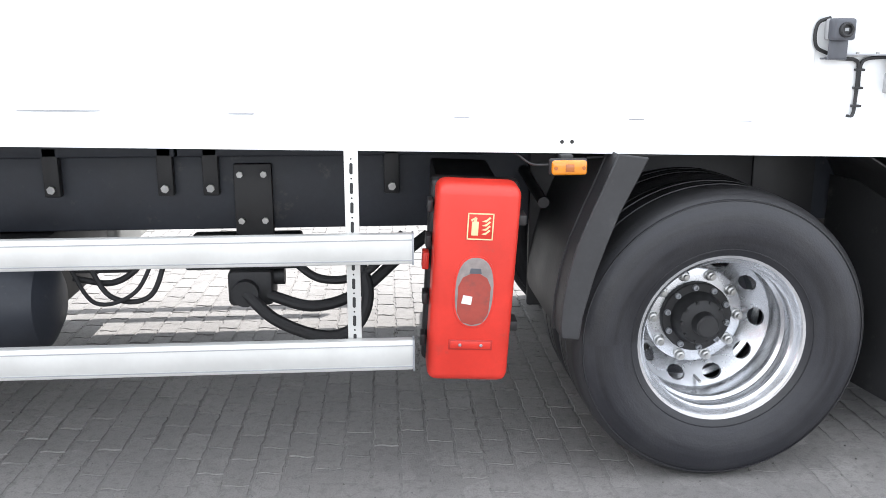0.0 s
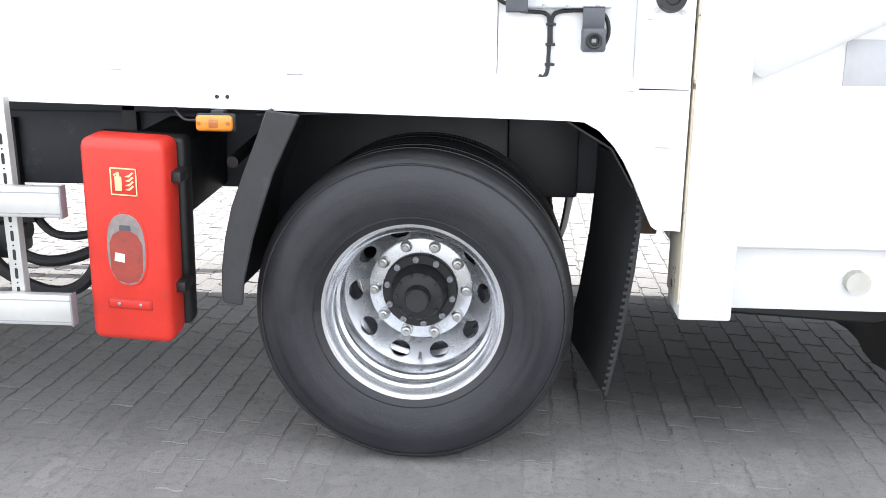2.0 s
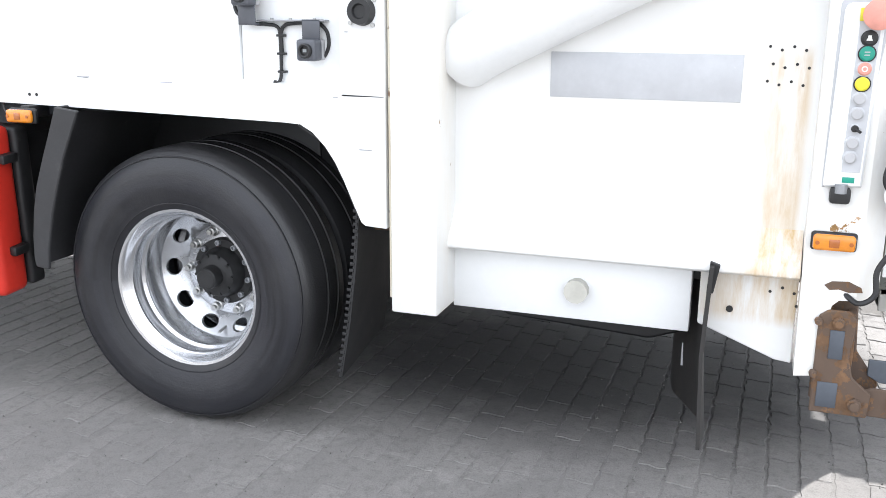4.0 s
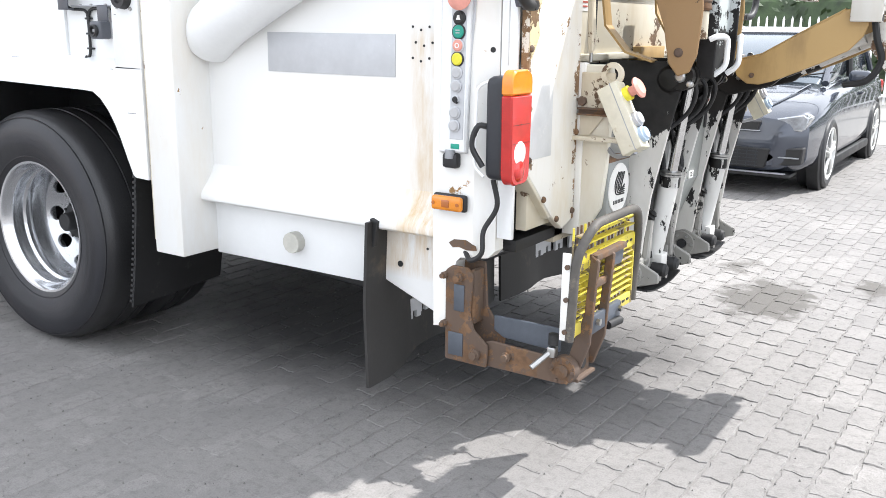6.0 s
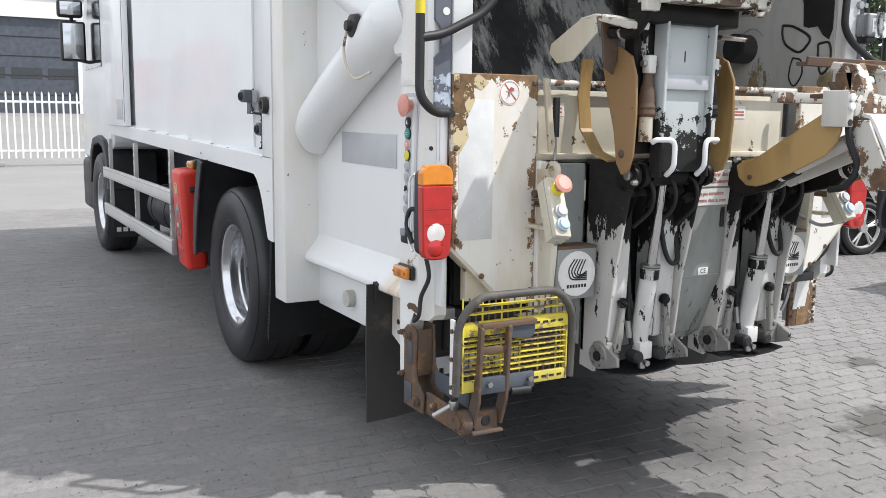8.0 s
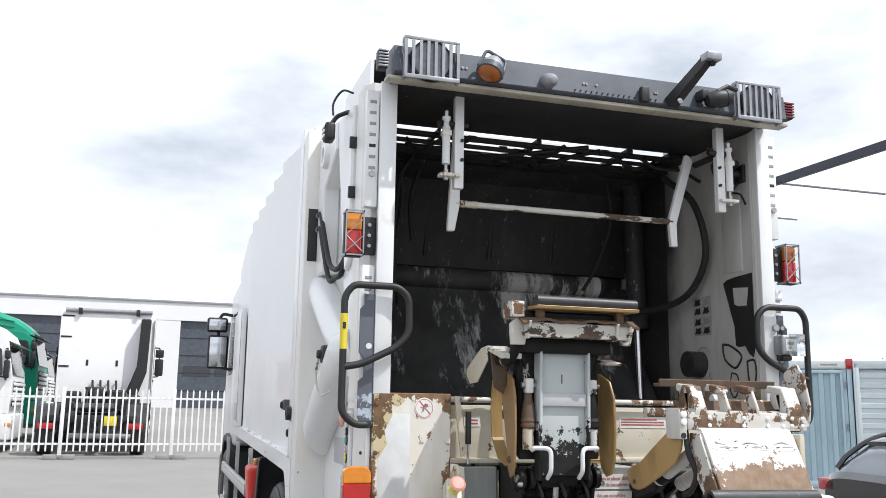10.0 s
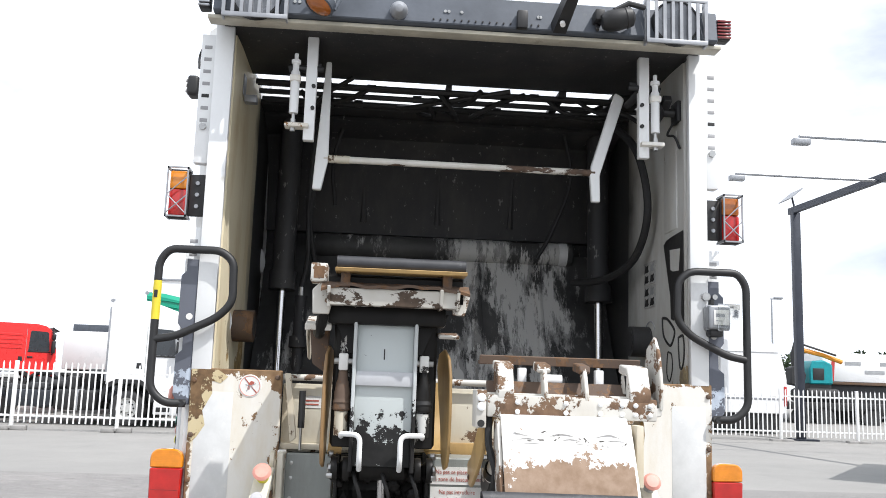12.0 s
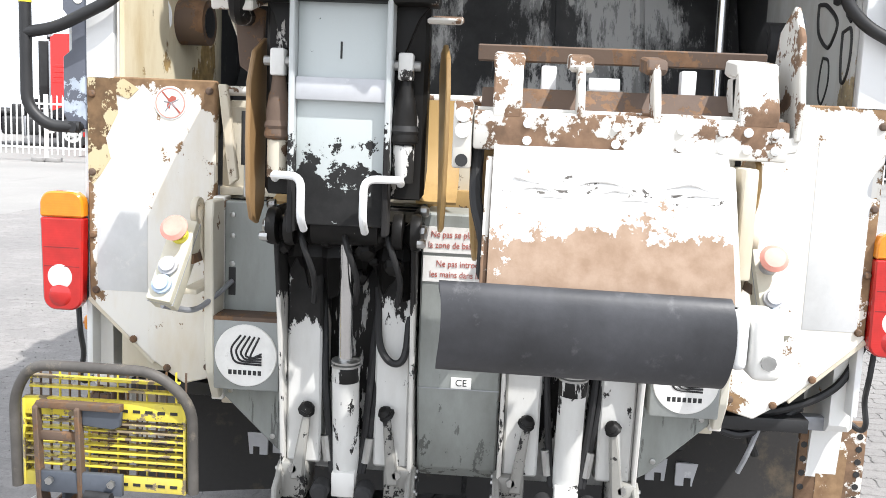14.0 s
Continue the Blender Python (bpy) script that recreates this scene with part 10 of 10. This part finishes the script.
# cab of the refuse truck
cabp = part("driver_cab", prism(B(), [(-4.32, 1.15), (-4.32, 2.85), (-4.55, 3.05), (-5.7, 3.0), (-6.15, 2.3), (-6.3, 1.6), (-6.3, 0.95), (-5.6, 0.95), (-5.45, 1.1), (-4.95, 1.2), (-4.45, 1.1)], "y", -0.14, 2.26, 0.03), WHITE, truck, "white driver cab")
part("side_window", prism(B(), [(-4.75, 1.95), (-4.75, 2.7), (-5.55, 2.7), (-5.9, 1.95)], "y", -0.148, -0.135, 0.003), DARK_GLASS, cabp)
part("cab_arch", prism(B(), [(-4.30, 0.7), (-4.38, 1.05), (-4.62, 1.2), (-4.95, 1.24), (-5.3, 1.2), (-5.5, 1.05), (-5.58, 0.7), (-5.5, 0.7), (-5.4, 1.0), (-5.25, 1.12), (-4.95, 1.16), (-4.67, 1.12), (-4.48, 1.0), (-4.40, 0.7)], "y", -0.19, 0.3, 0.01), BLACK, truck)
part("front_bumper", box(B(), -6.38, -5.55, -0.16, 2.28, 0.35, 0.95, 0.06, 3), BLACK, truck)
ff = part("mud_flap", sheet(B(), [(-4.33, 0.75), (-4.32, 0.5), (-4.30, 0.22)], -0.16, 0.3, 0.012), RUBBER, truck, "black front mud flap with pale lettering bars")
for k in range(6):
    part("lettering_bar", box(B(), -4.298, -4.292, -0.13 + k * 0.065, -0.085 + k * 0.065, 0.27, 0.32, 0), LABEL_WHITE, ff)
for z0, z1, yy in ((2.03, 2.46, -0.31), (2.50, 2.69, -0.33)):
    mi = part("mirror", box(B(), -5.62, -5.50, yy - 0.13, yy + 0.13, z0, z1, 0.03, 3), BLACK, truck, "black wing mirror")
    part("mirror_glass", box(B(), -5.50, -5.494, yy - 0.105, yy + 0.105, z0 + 0.025, z1 - 0.025, 0.002), MIRROR, mi)
part("mirror_arm", tube(B(), rounded([(-5.55, -0.12, 2.72), (-5.58, -0.27, 2.75), (-5.60, -0.31, 2.66), (-5.60, -0.31, 2.06), (-5.55, -0.12, 2.02)], 0.06), 0.02, 10), BLACK, truck)

# hedge and trees behind the far side of the yard
LEAF = plain("dark_leaves", (0.045, 0.075, 0.028), 0.6, var=0.4, scale=3.0)
BARK = plain("bark", (0.10, 0.075, 0.05), 0.9, var=0.3)


def leaves(bm, centre, radius, count, size, seed):
    r = random.Random(seed)
    for _ in range(count):
        d = Vector((r.gauss(0, 1), r.gauss(0, 1), r.gauss(0, 1))).normalized() * (r.random() ** 0.5)
        p = Vector(centre) + Vector((d.x * radius[0], d.y * radius[1], d.z * radius[2]))
        u = Vector((r.gauss(0, 1), r.gauss(0, 1), r.gauss(0, 1))).normalized()
        v = u.orthogonal().normalized()
        s_ = size * r.uniform(0.6, 1.4)
        q = [bm.verts.new(p + u * s_), bm.verts.new(p + v * s_ * 0.45), bm.verts.new(p - u * s_), bm.verts.new(p - v * s_ * 0.45)]
        bm.faces.new(q)


hc = B()
rows_ = []
for k in range(41):
    x = -18 + k * 0.9
    prof_ = [(20.6, -0.01), (20.35 + 0.25 * math.sin(k * 1.3), 1.0), (20.5 + 0.3 * math.sin(k * 2.1), 2.1), (20.9, 2.75 + 0.35 * math.sin(k * 0.9) + 0.2 * math.sin(k * 2.7)), (22.4, 2.6), (22.6, -0.01)]
    rows_.append([hc.verts.new((x, y, z)) for y, z in prof_])
for a, c in zip(rows_, rows_[1:]):
    for q in range(5):
        hc.faces.new((a[q], c[q], c[q + 1], a[q + 1]))
bmesh.ops.recalc_face_normals(hc, faces=hc.faces)
tagged(part("hedge", hc, LEAF), "dense dark green hedge core behind the fence", "hedge", kind="stuff")
hb = B()
for k in range(16):
    leaves(hb, (-16 + k * 1.9, 20.7 + 0.5 * math.sin(k), 1.3 + 0.3 * math.sin(k * 2.3)), (1.5, 1.0, 2.2), 900, 0.11, 40 + k)
tagged(part("hedge", hb, LEAF, smooth=False), "dense dark green hedge behind the fence", "hedge", kind="stuff")
for k, (x, y, h) in enumerate(((-13, 24, 7.0), (-6, 25.5, 6.2), (1, 24.5, 7.5), (8, 25.0, 6.5))):
    tr = thing("tree", "dark green broad-leaved tree behind the hedge", "tree", (x, y, 0), group="trees behind the yard")
    tk = B()
    cyl(tk, (x, y, -0.02), (x + 0.1, y, h * 0.55), 0.18, 0.09, 10)
    for q in range(6):
        a = q * 1.1 + k
        cyl(tk, (x + 0.08, y, h * (0.35 + 0.03 * q)), (x + 1.3 * math.cos(a), y + 1.3 * math.sin(a), h * (0.6 + 0.04 * q)), 0.06, 0.02, 6)
    part("trunk", tk, BARK, tr)
    cr = B()
    for q in range(9):
        a = q * 0.7 + k * 2
        leaves(cr, (x + 1.3 * math.cos(a) * (q % 3) / 2, y + 1.3 * math.sin(a) * (q % 3) / 2, h * (0.55 + 0.05 * q)), (1.3, 1.3, 0.9), 330, 0.12, 200 + k * 20 + q)
    part("crown", cr, LEAF, tr, smooth=False)

fw = B()
for k in range(14):
    leaves(fw, (-59 + 0.8 * math.sin(k * 2.1), 27 + k * 1.35, 3.95 + 0.25 * math.sin(k * 1.7)), (1.0, 1.3, 1.25), 420, 0.17, 700 + k)
    cyl(fw, (-59 + 0.8 * math.sin(k * 2.1), 27 + k * 1.35, 1.0), (-59, 27 + k * 1.35, 4.0), 0.12, 0.05, 6)
tagged(part("far_woods", fw, LEAF, smooth=False), "far row of low grey-green trees", "trees", kind="stuff")

# ---- ground: one sheet to the horizon, rising gently beyond the fence ----
gb = B()
xs = [-900, -300, -120, -60, -50, -44, -38, -32, -26, -20, -10, 0, 10, 25, 60, 200, 900]
ys = [-900, -250, -80, -30, -10, 0, 10, 20, 30, 60, 250, 900]


def rise(x):
    return -0.014 + 1.32 * min(1.0, max(0.0, (-27.0 - x) / 20.0))


grid = [[gb.verts.new((x, y, rise(x))) for y in ys] for x in xs]
for i in range(len(xs) - 1):
    for j in range(len(ys) - 1):
        gb.faces.new((grid[i][j], grid[i + 1][j], grid[i + 1][j + 1], grid[i][j + 1]))
bmesh.ops.recalc_face_normals(gb, faces=gb.faces)
if gb.faces[0].normal.z < 0:
    bmesh.ops.reverse_faces(gb, faces=gb.faces)
tagged(part("ground", gb, TARMAC), "pale grey worn yard surface", "ground", kind="structure")
# bed of the paving
bed = B()
box(bed, -9.6, 7.2, -6.2, 10.6, -0.013, -0.0078, 0)
pavement = tagged(part("pavement", bed, JOINT), "grey interlocking concrete block paving with sandy joints", "pavement", kind="structure")

# dirt packed into the joints: level with the blocks along the wheel lane, washed out elsewhere
fill_v, fill_f, CELL = [], [], 0.12
cols, rows_n = int(16.7 / CELL) + 1, int(16.7 / CELL) + 1
for i in range(cols):
    for j in range(rows_n):
        x, y = -9.57 + i * CELL, -6.17 + j * CELL
        wob = noise.fractal(Vector((x * 0.9, y * 0.9, 3.0)), 0.8, 2.0, 4)
        lane = min(1.0, max(0.0, (0.55 - y + 0.75 * wob) / 0.7)) * min(1.0, max(0.0, (3.0 - x + 0.9 * wob) / 1.2))
        fill_v.append((x, y, -0.0046 + 0.0043 * lane + 0.0006 * noise.noise(Vector((x * 6, y * 6, 0)))))
for i in range(cols - 1):
    for j in range(rows_n - 1):
        q = i * rows_n + j
        fill_f.append((q, q + rows_n, q + rows_n + 1, q + 1))
me = bpy.data.meshes.new("joint_fill")
me.from_pydata(fill_v, [], fill_f)
me.materials.append(FILL)
fill = new("joint_fill", me)
fill.parent = pavement
tagged(fill, "dirt packed into the joints", kind="stuff")

# interlocking blocks: straight long joints, wavy short ones, edges worn and chipped
PX, PY = 0.1075, 0.2105
HX, HY = 0.0524, 0.1036
END = [(-1.0, 0.003), (-0.35, 0.006), (0.35, -0.006), (1.0, -0.003)]


def block_rings():
    out = []
    for inset, z in ((0.0, -0.009), (0.0055, 0.0)):
        hx, hy = HX - inset, HY - inset
        teeth = [(hx + (0.0028 if q % 2 else -0.0028), hy * (-0.64 + 0.425 * q), z) for q in range(4)]
        out.append([(x * hx, -hy + dy, z) for x, dy in END] + teeth
                   + [(x * hx, hy + dy, z) for x, dy in reversed(END)] + [(-x, -y, z) for x, y, z in teeth])
    return out


RINGS = block_rings()
FACES = [tuple(range(16, 32))] + [(k, (k + 1) % 16, 16 + (k + 1) % 16, 16 + k) for k in range(16)]
LOCAL = np.array([v for r in RINGS for v in r])
block_meshes, shapes = [], []
rng = np.random.default_rng(5)
for q in range(12):
    me = bpy.data.meshes.new("paving_block")
    jig = LOCAL + np.array([[rng.normal(0, 0.002), rng.normal(0, 0.002), 0] for _ in range(32)])
    shapes.append(jig)
    me.from_pydata([tuple(v) for v in jig], [], FACES)
    me.materials.append(PAVE)
    block_meshes.append(me)
TURN = radians(-0.8)
ct, st = math.cos(TURN), math.sin(TURN)
near, rest_v, rest_f = 0, [], []
for i in range(-96, 76):
    lag = (i % 2) * 0.5 * PY + rng.normal(0, 0.008)
    for j in range(-34, 54):
        u, v = i * PX, j * PY + lag
        x, y = u * ct - v * st, u * st + v * ct
        if not (-9.5 < x < 7.1 and -6.1 < y < 10.5):
            continue
        if x < -4 and y > 3 or x < 0.2 and y > 6.2 and x < -6:
            continue
        a = TURN + rng.normal(0, 0.008)
        dz = rng.normal(0, 0.0009)
        tx, ty = rng.normal(0, 0.006), rng.normal(0, 0.006)
        if 2.6 < x < 4.6 and 0.0 < y < 3.4 and near < 300:
            ob = new("paving_block", block_meshes[(i * 7 + j * 3) % 12])
            ob.matrix_world = Matrix.Translation((x, y, dz)) @ Euler((tx, ty, a)).to_matrix().to_4x4()
            ob.parent = pavement
            near += 1
            continue
        c, s_ = math.cos(a), math.sin(a)
        n0 = len(rest_v)
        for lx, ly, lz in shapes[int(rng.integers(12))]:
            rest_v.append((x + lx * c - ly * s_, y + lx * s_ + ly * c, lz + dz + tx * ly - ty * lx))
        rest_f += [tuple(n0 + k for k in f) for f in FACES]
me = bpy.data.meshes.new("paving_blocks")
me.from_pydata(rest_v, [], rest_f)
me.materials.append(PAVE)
pb = new("paving_blocks", me)
pb.parent = pavement
tagged(pb, "grey interlocking concrete blocks", kind="stuff")
# grit and small stones lying in the joints
gv, gf = [], []
for q in range(26000):
    i, v = int(rng.integers(-50, 62)), rng.uniform(-5, 8)
    u = (i + 0.5) * PX + rng.normal(0, 0.007) if rng.random() < 0.8 else rng.uniform(-5, 7)
    x, y = u * ct - v * st, u * st + v * ct
    if not (-4 < x < 6.5 and -3.0 < y < 5.5):
        continue
    r = 0.0015 + 0.0045 * rng.random() ** 2
    n0 = len(gv)
    gv += [(x + r, y, 0), (x - r * 0.6, y + r * 0.8, 0), (x - r * 0.5, y - r, 0), (x, y, r * 1.3)]
    gf += [(n0, n0 + 1, n0 + 3), (n0 + 1, n0 + 2, n0 + 3), (n0 + 2, n0, n0 + 3)]
me = bpy.data.meshes.new("grit")
me.from_pydata(gv, [], gf)
me.materials.append(GRIT)
tagged(new("grit", me), "loose sandy grit between paving blocks", "grit", kind="stuff")
